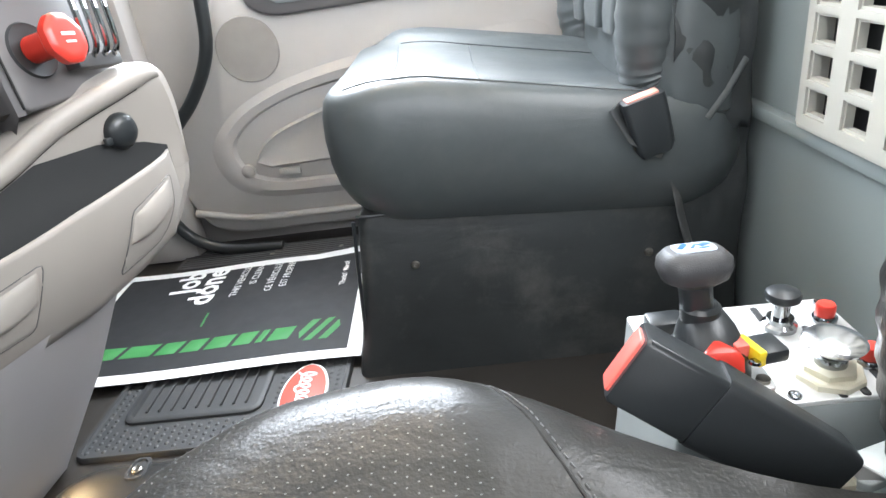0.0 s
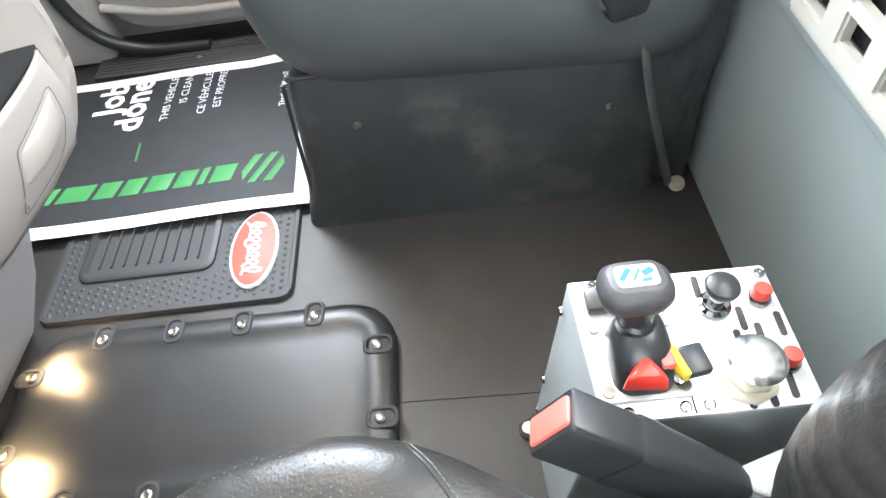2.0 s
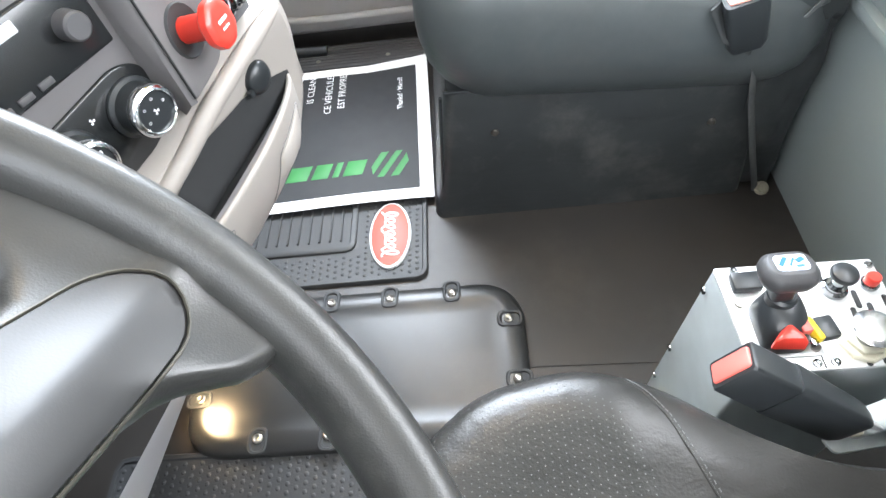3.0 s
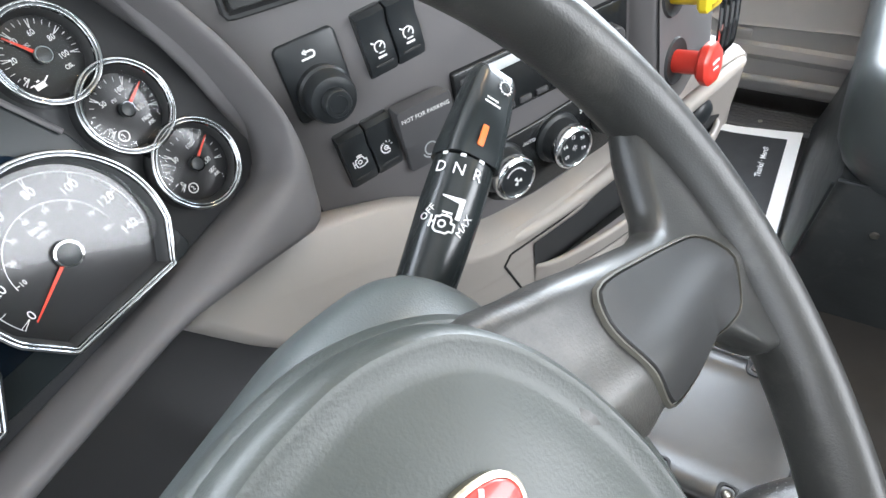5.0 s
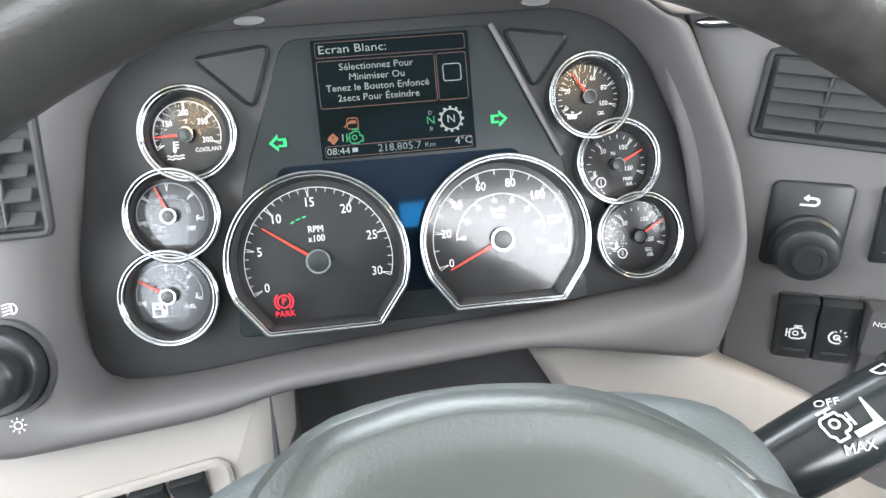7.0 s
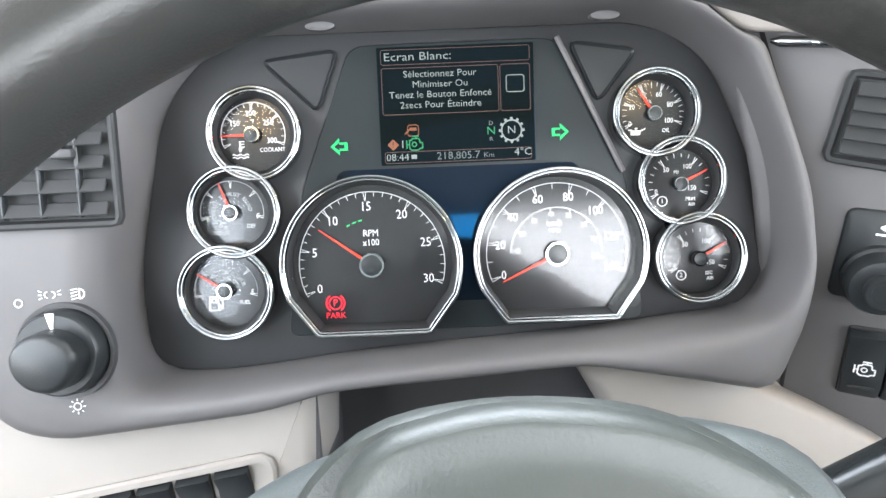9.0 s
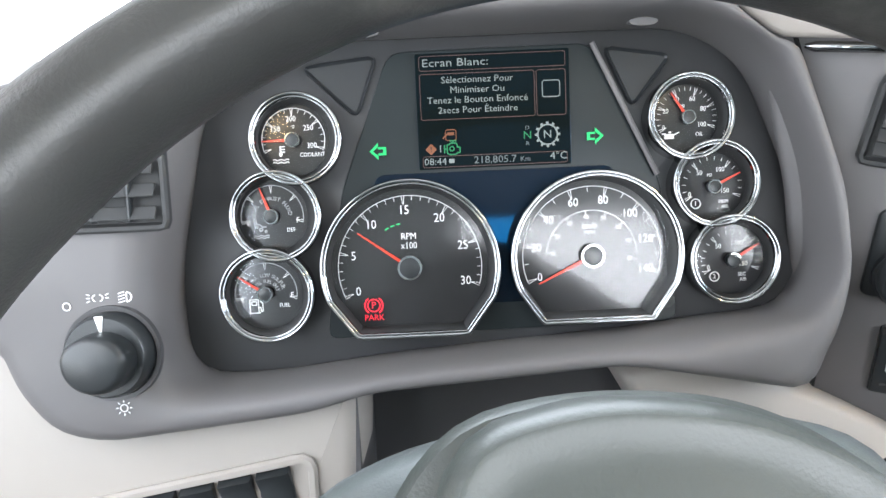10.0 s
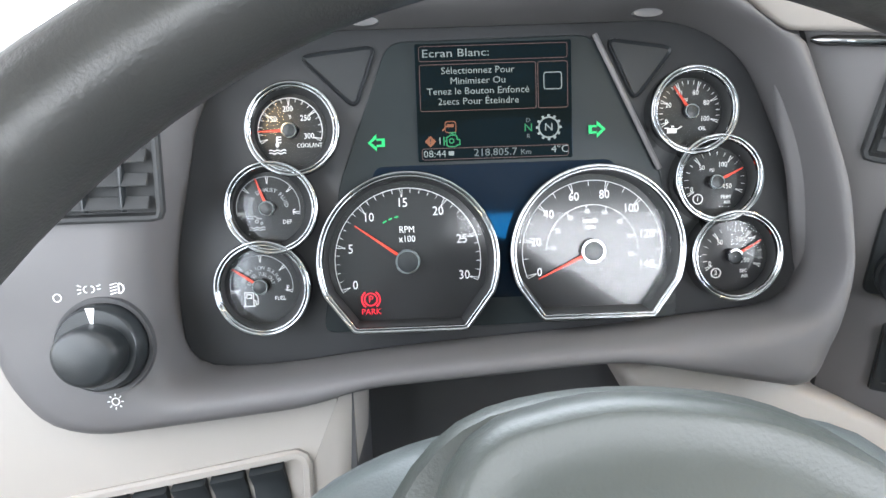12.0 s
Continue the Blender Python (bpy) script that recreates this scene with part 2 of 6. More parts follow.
def rounded(poly, r, seg=5):
    """A polygon (2D) with every corner rounded."""
    out = []
    n = len(poly)
    for i in range(n):
        p, a, b = Vector(poly[i]), Vector(poly[i - 1]), Vector(poly[(i + 1) % n])
        da, db = (a - p), (b - p)
        k = r[i] if isinstance(r, (list, tuple)) else r
        k = min(k, da.length * 0.48, db.length * 0.48)
        s, e = p + da.normalized() * k, p + db.normalized() * k
        for j in range(seg + 1):
            t = j / seg
            out.append(tuple(s * (1 - t) ** 2 + p * 2 * t * (1 - t) + e * t * t))
    return out


def resample(poly, n):
    """A closed 2D loop as n evenly spaced points, from its highest angle on."""
    p = np.array(poly, float)
    p = np.vstack([p, p[:1]])
    d = np.r_[0, np.cumsum(np.linalg.norm(np.diff(p, axis=0), axis=1))]
    t = np.linspace(0, d[-1], n, endpoint=False)
    return list(zip(np.interp(t, d, p[:, 0]), np.interp(t, d, p[:, 1])))


def by_angle(poly, centre, n):
    """A star-shaped closed loop sampled at n even angles round a centre."""
    p = np.array(resample(poly, 1200)) - centre
    a = np.unwrap(np.arctan2(p[:, 1], p[:, 0]))
    if a[-1] < a[0]:
        a, p = a[::-1], p[::-1]
    r = np.hypot(p[:, 0], p[:, 1])
    an = np.mod(a, 2 * np.pi)
    k = np.argsort(an)
    t = np.linspace(0, 2 * np.pi, n, endpoint=False)
    rr = np.interp(t, an[k], r[k], period=2 * np.pi)
    return [(centre[0] + q * math.cos(u), centre[1] + q * math.sin(u)) for q, u in zip(rr, t)]


def at(loop, z):
    return [(x, y, z) for x, y in loop]


def shrink(loop, d):
    """A 2D loop moved inwards by d."""
    p = np.array(loop)
    t = np.roll(p, -1, 0) - np.roll(p, 1, 0)
    t /= np.linalg.norm(t, axis=1)[:, None] + 1e-12
    nrm = np.c_[-t[:, 1], t[:, 0]]
    area2 = np.sum(p[:, 0] * np.roll(p[:, 1], -1) - np.roll(p[:, 0], -1) * p[:, 1])
    return [tuple(q) for q in p + nrm * d * (1 if area2 > 0 else -1)]


def slab(loop, z0, z1, bev=0.001):
    """A flat piece with this 2D outline and softened upper edges."""
    return loft([at(loop, z0), at(loop, z1 - bev), at(shrink(loop, bev * 0.4), z1 - bev * 0.3), at(shrink(loop, bev), z1)], cap0=True, cap1=True)


def box(w, d, h, bev=0.003, seg=2):
    """A softened box, its base at z = 0."""
    bm = bmesh.new()
    bmesh.ops.create_cube(bm, size=1, matrix=Matrix.Translation((0, 0, h / 2)) @ Matrix.Diagonal((w, d, h, 1)))
    if bev:
        bmesh.ops.bevel(bm, geom=bm.edges[:], offset=bev, segments=seg, affect="EDGES", profile=0.5)
    return bm


def tube(pts, r, n=14, flat=1.0):
    """A round bar along points; r one radius or one for each."""
    pts = [Vector(p) for p in pts]
    loops = []
    side = None
    for i, p in enumerate(pts):
        d = (pts[min(i + 1, len(pts) - 1)] - pts[max(i - 1, 0)]).normalized()
        if side is None:
            side = d.orthogonal().normalized()
        side = (side - d * side.dot(d)).normalized()
        up = d.cross(side)
        q = r[i] if isinstance(r, (list, tuple)) else r
        loops.append([p + side * q * math.cos(2 * math.pi * k / n) + up * q * flat * math.sin(2 * math.pi * k / n) for k in range(n)])
    return loft(loops, cap0=True, cap1=True)


def smooth_path(pts, n):
    """Points on a smooth curve through the given ones."""
    p = [Vector(q) for q in pts]
    p = [p[0] * 2 - p[1]] + p + [p[-1] * 2 - p[-2]]
    out = []
    seg = len(p) - 3
    for k in range(n):
        u = k / (n - 1) * seg
        i = min(int(u), seg - 1)
        t = u - i
        a, b, c, d = p[i:i + 4]
        out.append(0.5 * (2 * b + (c - a) * t + (2 * a - 5 * b + 4 * c - d) * t * t + (3 * b - a - 3 * c + d) * t ** 3))
    return out


def merged(*bms):
    out = bmesh.new()
    for b in bms:
        me = bpy.data.meshes.new("tmp")
        b.to_mesh(me)
        b.free()
        out.from_mesh(me)
        bpy.data.meshes.remove(me)
    return out


def moved(bm, m):
    bm.transform(m)
    return bm


def frame_of(o, x, y):
    """A frame from its origin and two directions."""
    x = Vector(x).normalized()
    z = x.cross(Vector(y)).normalized()
    y = z.cross(x)
    m = Matrix((x, y, z)).transposed().to_4x4()
    m.translation = o
    return m


def words(text, size, depth=0.0003, align="CENTER", shear=0.0, bold=0.0):
    """Lettering in the built-in font as a bmesh, centred on the origin."""
    cu = bpy.data.curves.new("lettering", "FONT")
    cu.body, cu.size, cu.extrude, cu.align_x, cu.align_y, cu.shear = text, size, depth, align, "CENTER", shear
    cu.resolution_u, cu.offset = 2, bold
    ob = bpy.data.objects.new("lettering", cu)
    scene.collection.objects.link(ob)
    dg = bpy.context.evaluated_depsgraph_get()
    me = bpy.data.meshes.new_from_object(ob.evaluated_get(dg))
    bm = bmesh.new()
    bm.from_mesh(me)
    bpy.data.meshes.remove(me)
    bpy.data.objects.remove(ob)
    bpy.data.curves.remove(cu)
    return bm


def T(x=0.0, y=0.0, z=0.0):
    return Matrix.Translation((x, y, z))


def R(deg, axis):
    return Matrix.Rotation(radians(deg), 4, axis)


def bar(x0, y0, x1, y1, w, h=0.0004):
    """A flat printed stroke from one point to another."""
    d = math.hypot(x1 - x0, y1 - y0)
    return moved(box(d, w, h, 0), T((x0 + x1) / 2, (y0 + y1) / 2) @ Matrix.Rotation(math.atan2(y1 - y0, x1 - x0), 4, "Z"))


def arc_strip(r0, r1, a0, a1, z=0.0, h=0.0004, n=32):
    loops = []
    for i in range(n + 1):
        a = radians(a0 + (a1 - a0) * i / n)
        c, s = math.cos(a), math.sin(a)
        loops.append([(r0 * c, r0 * s, z), (r1 * c, r1 * s, z), (r1 * c, r1 * s, z + h), (r0 * c, r0 * s, z + h)])
    return loft(loops, cap0=True, cap1=True)


# ---- setting: floor, walls, ceiling ----
def wall(name, boxes, material, label):
    bms = [moved(box(x1 - x0, y1 - y0, z1 - z0, 0), T((x0 + x1) / 2, (y0 + y1) / 2, z0)) for x0, x1, y0, y1, z0, z1 in boxes]
    return solo(name, merged(*bms), material, label, "wall", kind="structure")


solo("floor", moved(box(1.72, 2.26, 0.05, 0), T(-0.32, 0.60, -0.05)), M_FLOOR, "dark brown rubber covered cab floor", "floor", kind="structure")
wall("wall_rear", [(0.48, 0.53, -0.47, 1.67, 0, 0.78), (0.48, 0.53, -0.47, 1.67, 1.20, 1.6), (0.48, 0.53, -0.47, -0.455, 0.78, 1.20), (0.48, 0.53, -0.325, 0.20, 0.78, 1.20), (0.48, 0.53, 0.97, 1.67, 0.78, 1.20), (0.48, 0.53, 0.20, 0.97, 1.125, 1.20), (0.48, 0.53, -0.455, -0.325, 0.78, 0.88)], M_WALL, "grey vinyl covered rear cab wall")
wall("wall_driver_side", [(-1.15, 0.48, -0.53, -0.47, 0, 0.66), (-1.15, 0.48, -0.53, -0.47, 1.45, 1.6), (-1.15, -0.66, -0.53, -0.47, 0.66, 1.45), (0.26, 0.48, -0.53, -0.47, 0.66, 1.45)], M_DOOR, "beige driver side of the cab")
wall("wall_front", [(-1.18, -1.12, -0.47, 0.38, 0, 0.62), (-1.18, -1.12, 0.38, 1.67, 0, 0.92), (-1.18, -1.12, -0.47, 1.67, 1.55, 1.6)], M_DASH2, "dark bulkhead under the windscreen")
solo("backdrop", moved(box(0.03, 2.8, 1.5, 0), T(-1.9, 0.2, 0.2)), glow("bright_overcast", (0.93, 0.98, 1.0), 2.2), "bright overcast daylight beyond the windscreen", "backdrop", kind="structure")
solo("ceiling", moved(box(1.72, 2.26, 0.05, 0), T(-0.32, 0.60, 1.6)), surface("headliner_cloth", (0.62, 0.60, 0.57), 0.9, vary=0.05, grain=0.4), "beige cab headliner", "ceiling", kind="structure")

# ---- passenger door ----
def passenger_door():
    y = 1.60
    d = thing("door_1", (-0.15, y, 0.04), "closed beige plastic truck door with a moulded armrest recess", "door", kind="structure")
    f = frame_of((0, y, 0), (1, 0, 0), (0, 0, 1))          # local x along the cab, y up, z towards the driver
    outline = rounded([(0.46, 0.045), (0.46, 0.56), (-0.44, 0.60), (-0.455, 0.50), (-0.50, 0.42), (-0.60, 0.32), (-0.635, 0.20), (-0.58, 0.065), (-0.50, 0.045)], 0.05, 6)
    part("panel", slab(resample(outline, 120), -0.06, 0.0, 0.012), M_DOOR, d, m=f)
    part("upper_frame", merged(moved(box(1.2, 0.07, 1.0, 0.0), T(0.86, 0.03, 0.56)), moved(box(0.42, 0.07, 1.0, 0), T(-0.87, 0.03, 0.6)), moved(box(0.95, 0.07, 0.12, 0), T(-0.18, 0.03, 1.46))), M_DOOR, d, m=T(0, y, 0))
    # raised arch with a sunk pocket
    arch = rounded([(0.30, 0.47), (-0.18, 0.435), (-0.34, 0.40), (-0.46, 0.345), (-0.535, 0.26), (-0.50, 0.16), (-0.42, 0.13), (0.30, 0.11)], 0.08, 8)
    c = (-0.12, 0.28)
    o = by_angle(arch, c, 96)
    i1 = [(c[0] + (x - c[0]) * 0.92, c[1] + (z - c[1]) * 0.86) for x, z in o]
    i2 = [(c[0] + (x - c[0]) * 0.86, c[1] + (z - c[1]) * 0.74) for x, z in o]
    part("armrest_arch", loft([at(o, -0.002), at(i1, 0.014), at(i2, 0.010), at([(c[0] + (x - c[0]) * 0.84, c[1] + (z - c[1]) * 0.70) for x, z in o], -0.0015)], cap1=True), M_DOOR, d, m=f)
    pocket = by_angle(rounded([(0.2, 0.36), (-0.2, 0.345), (-0.38, 0.285), (-0.43, 0.225), (-0.40, 0.205), (0.2, 0.22)], 0.04, 6), (-0.12, 0.27), 80)
    part("pocket_rib", loft([at(pocket, 0.001), at(shrink(pocket, 0.006), 0.008), at(shrink(pocket, 0.012), 0.004)], cap1=True), M_DOOR, d, m=f)
    part("reflector", moved(lathe([(0.017, 0), (0.016, 0.008), (0.01, 0.013), (0.0, 0.014)], 24), f @ T(-0.445, 0.205, 0.002)), M_DOOR, d)
    part("catch", moved(box(0.05, 0.018, 0.010, 0.003), f @ T(-0.345, 0.195, 0.002)), M_DOOR, d)
    part("speaker_grille", moved(lathe([(0.07, 0), (0.068, 0.003), (0.0, 0.004)], 40), f @ T(-0.375, 0.475, 0.001)), surface("grille_cloth", (0.30, 0.28, 0.265), 0.8, grain=0.8, grain_scale=700), d)
    part("lower_rib", tube(smooth_path([(-0.60, y - 0.004, 0.115), (-0.45, y - 0.008, 0.088), (-0.2, y - 0.008, 0.085), (0.4, y - 0.008, 0.085)], 30), 0.009), M_DOOR, d)
    wb = rounded([(0.5, 0.66), (-0.36, 0.66), (-0.36, 0.565), (-0.31, 0.535), (0.5, 0.548)], 0.03, 6)
    part("window_sill", slab(resample(wb, 80), 0.0, 0.016, 0.006), M_DASH, d, m=f)
    wi = rounded([(0.5, 0.63), (-0.33, 0.64), (-0.33, 0.59), (-0.29, 0.558), (0.5, 0.566)], 0.02, 6)
    part("window_glass", slab(resample(wi, 60), 0.016, 0.021, 0.001), surface("dark_sill_glass", (0.25, 0.27, 0.28), 0.1), d, m=f)
    s = solo("door_seal", tube(smooth_path([(-0.42, 1.555, 0.75), (-0.432, 1.555, 0.58), (-0.452, 1.555, 0.48), (-0.51, 1.555, 0.39), (-0.60, 1.56, 0.30), (-0.655, 1.56, 0.20), (-0.63, 1.56, 0.09), (-0.55, 1.565, 0.03), (-0.40, 1.567, 0.015)], 60), 0.014), M_BLACK, "black rubber door seal along the door opening", "seal", kind="structure")
    solo("trim_front_pillar", moved(box(0.5, 0.08, 1.55, 0.02), T(-0.86, 1.605, 0)), M_DOOR, "beige trim beside the door opening", "trim", kind="structure")
    solo("trim_door_pillar", moved(box(0.24, 0.04, 0.50, 0.006), T(-0.54, 1.642, 0.28)), M_DOOR, "beige pillar trim behind the door seal", "trim", kind="structure")
    solo("wall_passenger_side", moved(box(1.18, 0.03, 0.56, 0), T(-0.11, 1.69, 0)), M_DOOR, "beige passenger side of the cab", "wall", kind="structure")
    sill = thing("door_sill", (-0.2, 1.545, 0), "dark ribbed door sill plate with screws", "sill", kind="structure")
    part("plate", moved(box(1.0, 0.09, 0.012, 0.002), T(-0.15, 1.548, 0)), M_DASH2, sill)
    for k in range(7):
        part("rib", moved(box(0.98, 0.004, 0.003, 0.001, 1), T(-0.15, 1.515 + k * 0.011, 0.011)), M_DASH2, sill)
    for x in (-0.42, -0.25, -0.06):
        part("screw", moved(lathe([(0.006, 0), (0.005, 0.003), (0, 0.004)], 12), T(x, 1.53, 0.012)), M_SCREW, sill)


passenger_door()


# ---- rear wall storage grille ----
def storage_grille():
    g = thing("storage_grille", (0.455, 0.70, 0.375), "cream plastic storage grille with square holes on the rear wall", "grille")
    pitch, hole = 0.069, 0.036
    bm = bmesh.new()
    y1, z0 = 0.905, 0.383
    ny, nz = 6, 5
    ys = [y1] + sum([[y1 - 0.016 - k * pitch, y1 - 0.016 - k * pitch - hole] for k in range(ny)], []) + [y1 - ny * pitch - 0.016]
    zs = [z0] + sum([[z0 + 0.014 + k * 0.0385, z0 + 0.014 + k * 0.0385 + 0.025] for k in range(nz)], []) + [z0 + 0.014 + nz * 0.0385 + 0.02]
    x0, x1 = 0.450, 0.462
    v = {}
    def vert(i, j, s):
        if (i, j, s) not in v:
            v[i, j, s] = bm.verts.new(((x0, x1)[s], ys[i], zs[j]))
        return v[i, j, s]
    for i in range(len(ys) - 1):
        for j in range(len(zs) - 1):
            if i % 2 == 1 and j % 2 == 1:
                for a, b in (((i, j), (i + 1, j)), ((i + 1, j), (i + 1, j + 1)), ((i + 1, j + 1), (i, j + 1)), ((i, j + 1), (i, j))):
                    bm.faces.new((vert(*a, 0), vert(*b, 0), vert(*b, 1), vert(*a, 1)))
            else:
                for s in (0, 1):
                    bm.faces.new([vert(*q, s) for q in ((i, j), (i + 1, j), (i + 1, j + 1), (i, j + 1))])
    bmesh.ops.recalc_face_normals(bm, faces=bm.faces)
    inner = [e for e in bm.edges if len(e.link_faces) == 2 and abs(e.verts[0].co.x - x0) < 1e-6 and abs(e.verts[1].co.x - x0) < 1e-6 and e.calc_face_angle(0) > 0.5]
    bmesh.ops.bevel(bm, geom=inner, offset=0.003, segments=2, affect="EDGES")
    part("grid", bm, M_GRID, g)
    lo, hi = (y1 - ny * pitch - 0.016), y1
    part("side_frame", moved(box(0.03, 0.010, 0.24, 0.003), T(0.465, hi - 0.004, z0)), M_GRID, g)
    part("lower_frame", moved(box(0.03, hi - lo, 0.010, 0.003), T(0.465, (hi + lo) / 2, z0 - 0.006)), M_GRID, g)
    # black sheet added over the wall to colour in the shade behind the holes
    part("hole_shade", moved(box(0.004, hi - lo, 0.22, 0), T(0.477, (hi + lo) / 2, z0)), M_SHADE, g)
    solo("trim_wall_ledge", moved(box(0.02, 1.58, 0.02, 0.006), T(0.474, 0.86, 0.352)), M_WALL, "grey ledge along the rear wall under the grille", "trim", kind="structure")


storage_grille()


# ---- passenger seat ----
def cushion(loops2d, heights, seg=1):
    return loft([[(x, y, z) for x, y in lp] for lp, z in zip(loops2d, heights)], cap0=True, cap1=True)


def passenger_seat():
    s = thing("passenger_seat", (0.14, 1.30, 0), "black vinyl passenger seat on a padded storage box base", "seat")
    lean = 0.10
    loops = []
    for z, inset in ((0.0, -0.014), (0.012, -0.013), (0.06, -0.007), (0.13, -0.001), (0.26, 0.002), (0.275, 0.006), (0.28, 0.02)):
        lp = rrect(0.53 - 2 * inset, 0.52 - 2 * inset, 0.02, 5, 0.135 + lean * z, 1.295)
        loops.append(at(lp, z))
    part("base_box", loft(loops, cap0=True, cap1=True), M_VINYL2, s, "scuffed black vinyl box")
    part("piping", tube([(-0.10, 1.040, 0.276), (0.15, 1.036, 0.274), (0.40, 1.040, 0.268)], 0.003, 8), M_BLACK, s)
    part("piping", tube([(-0.128, 1.037, 0.004), (-0.105, 1.037, 0.27)], 0.003, 8), M_BLACK, s)
    for x, z in ((-0.024, 0.19), (-0.037, 0.057), (0.327, 0.167), (0.312, 0.04)):
        part("screw", moved(lathe([(0.007, 0), (0.006, 0.003), (0.002, 0.004), (0.0, 0.003)], 14), T(x, 1.035, z) @ R(90, "X")), M_SCREW, s)
    # seat cushion: bulging block, its nose overhanging the box
    pc = (0.168, 1.285)
    o = by_angle(rrect(0.595, 0.57, 0.085, 8, *pc), pc, 112)
    def ring(k, z, pull=0.0):
        lp = []
        for x, y in o:
            x, y = pc[0] + (x - pc[0]) * k, pc[1] + (y - pc[1]) * k
            rise = max(0.0, min(1.0, (z - 0.27) / 0.17))
            pillow = pull * (0.020 * math.exp(-((y - 1.47) / 0.055) ** 2) * (1 - 0.9 * math.exp(-((x + 0.085) / 0.03) ** 2)) - 0.008 * math.exp(-((y - 1.25) / 0.11) ** 2) - 0.016 * max(0.0, min(1.0, (-0.02 - x) / 0.09)) ** 2)
            lp.append((x, y, z - 0.19 * rise * max(0, x - 0.02) - (1 - rise) * (0.030 * (x + 0.06) / 0.42 - 0.006) + pillow))
        return lp
    body = loft([ring(0.88, 0.262), ring(0.93, 0.283), ring(0.975, 0.315), ring(0.995, 0.35), ring(1.0, 0.385), ring(0.992, 0.42), ring(0.975, 0.442), ring(0.95, 0.456, 0.3), ring(0.92, 0.463, 0.6), ring(0.88, 0.467, 0.9), ring(0.82, 0.468, 1.0), ring(0.74, 0.467, 1.0), ring(0.65, 0.465, 1.0), ring(0.52, 0.464, 1.0), ring(0.36, 0.463, 1.0), ring(0.18, 0.463, 1.0), ring(0.04, 0.463, 1.0)], cap0=True, cap1=True)
    tree = BVHTree.FromBMesh(body)
    def drop(x, y, up=0.0003):
        p = tree.ray_cast(Vector((x, y, 0.9)), Vector((0, 0, -1)))[0]
        return Vector((x, y, (p.z if p else 0.45) + up))
    part("seat_cushion", body, M_VINYL, s)
    for a, b, n in (((-0.015, 1.035), (0.37, 1.030), 24), ((-0.015, 1.035), (-0.030, 1.40), 18), ((-0.025, 1.40), (0.36, 1.39), 20), ((0.10, 1.04), (0.10, 1.39), 14), ((-0.085, 1.05), (-0.015, 1.035), 8)):
        part("seam", tube([drop(a[0] + (b[0] - a[0]) * i / n, a[1] + (b[1] - a[1]) * i / n) for i in range(n + 1)], 0.0014, 6), M_VINYL, s)
    # backrest with gathered side bolsters
    loops = []
    for t in np.linspace(0, 1, 16):
        z = 0.33 + 0.66 * t
        w = 0.54 * (1 - 0.10 * t * t)
        th = 0.13 - 0.03 * t
        q = {0: 0.86, 1: 0.75}.get(t, 0.93 if t > 0.9 else 1.0)
        lp = resample(rrect(th * q, w * q, 0.045, 6, 0.385 + 0.035 * t, 1.285), 72)
        loops.append(at(lp, z))
    part("backrest", loft(loops, cap0=True, cap1=True), M_VINYL, s)
    for k, (y0, y1) in enumerate(((1.13, 1.215), (1.225, 1.345), (1.355, 1.44))):
        rows = []
        for t, q in ((0.0, 0.80), (0.06, 0.94), (0.3, 1.0), (0.6, 1.0), (0.92, 0.94), (1.0, 0.80)):
            z = 0.47 + 0.40 * t
            rows.append([(0.332 + 0.05 * t + (x - 0.012) * 1.0, (y0 + y1) / 2 + y * q, z) for x, y in rrect(0.05 * q, y1 - y0, 0.018, 5)])
        part("back_panel", loft(rows, cap0=True, cap1=True), M_VINYL, s)
    for sgn in (-1, 1):
        y = 1.285 + sgn * 0.215
        path = smooth_path([(0.345, y, 0.405), (0.330, y, 0.43), (0.322, y + sgn * 0.012, 0.50), (0.336, y + sgn * 0.012, 0.66), (0.375, y, 0.88), (0.400, y - sgn * 0.01, 0.93)], 60)
        rad = [0.034 * min(1.0, 0.35 + i / 7, 0.35 + (59 - i) / 7) * (1 + 0.035 * math.sin(i * 1.9) + 0.02 * math.sin(i * 0.7)) for i in range(60)]
        part("bolster", tube(path, rad, 20, 1.15), M_VINYL, s, "gathered vinyl side bolster")
    def crumpled(x0, x1, z0, z1, y0, amp, lean, seed):
        rows = []
        for i in range(19):
            u = i / 18
            fr, bk = [], []
            for j in range(19):
                v = j / 18
                x, z = x0 + (x1 - x0) * u + lean * (v - 0.5), z0 + (z1 - z0) * v + 0.012 * noise.noise((u * 3, seed, 1))
                y = y0 + amp * noise.noise((x * 22 + z * 9 + seed, z * 15 - x * 7, seed)) + 0.3 * amp * (1 - abs(noise.noise((x * 34 + z * 20, z * 28, seed + 5)))) ** 4 - 0.004 * math.sin(math.pi * v) * math.sin(math.pi * u)
                fr.append((x, y, z))
                bk.append((x, y + 0.003, z))
            rows.append(fr + bk[::-1])
        return loft(rows, cap0=True, cap1=True)
    part("back_cover", crumpled(0.350, 0.452, 0.345, 0.60, 1.020, 0.013, 0.0, 3.0), M_VINYL2, s, "creased black vinyl cover", angle=80)
    part("side_flap", crumpled(0.372, 0.462, 0.004, 0.375, 1.034, 0.011, 0.0, 9.0), M_VINYL2, s, "loose black vinyl side skirt", angle=80)
    part("recliner_cover", moved(box(0.11, 0.03, 0.10, 0.012), T(0.40, 1.062, 0.28) @ R(-12, "Y")), M_BLACK, s)
    part("stay_strap", tube([(0.388, 0.998, 0.372), (0.412, 1.000, 0.405), (0.434, 1.003, 0.442)], 0.009, 8, 0.22), M_STRAP, s, "grey webbing strap")


passenger_seat()


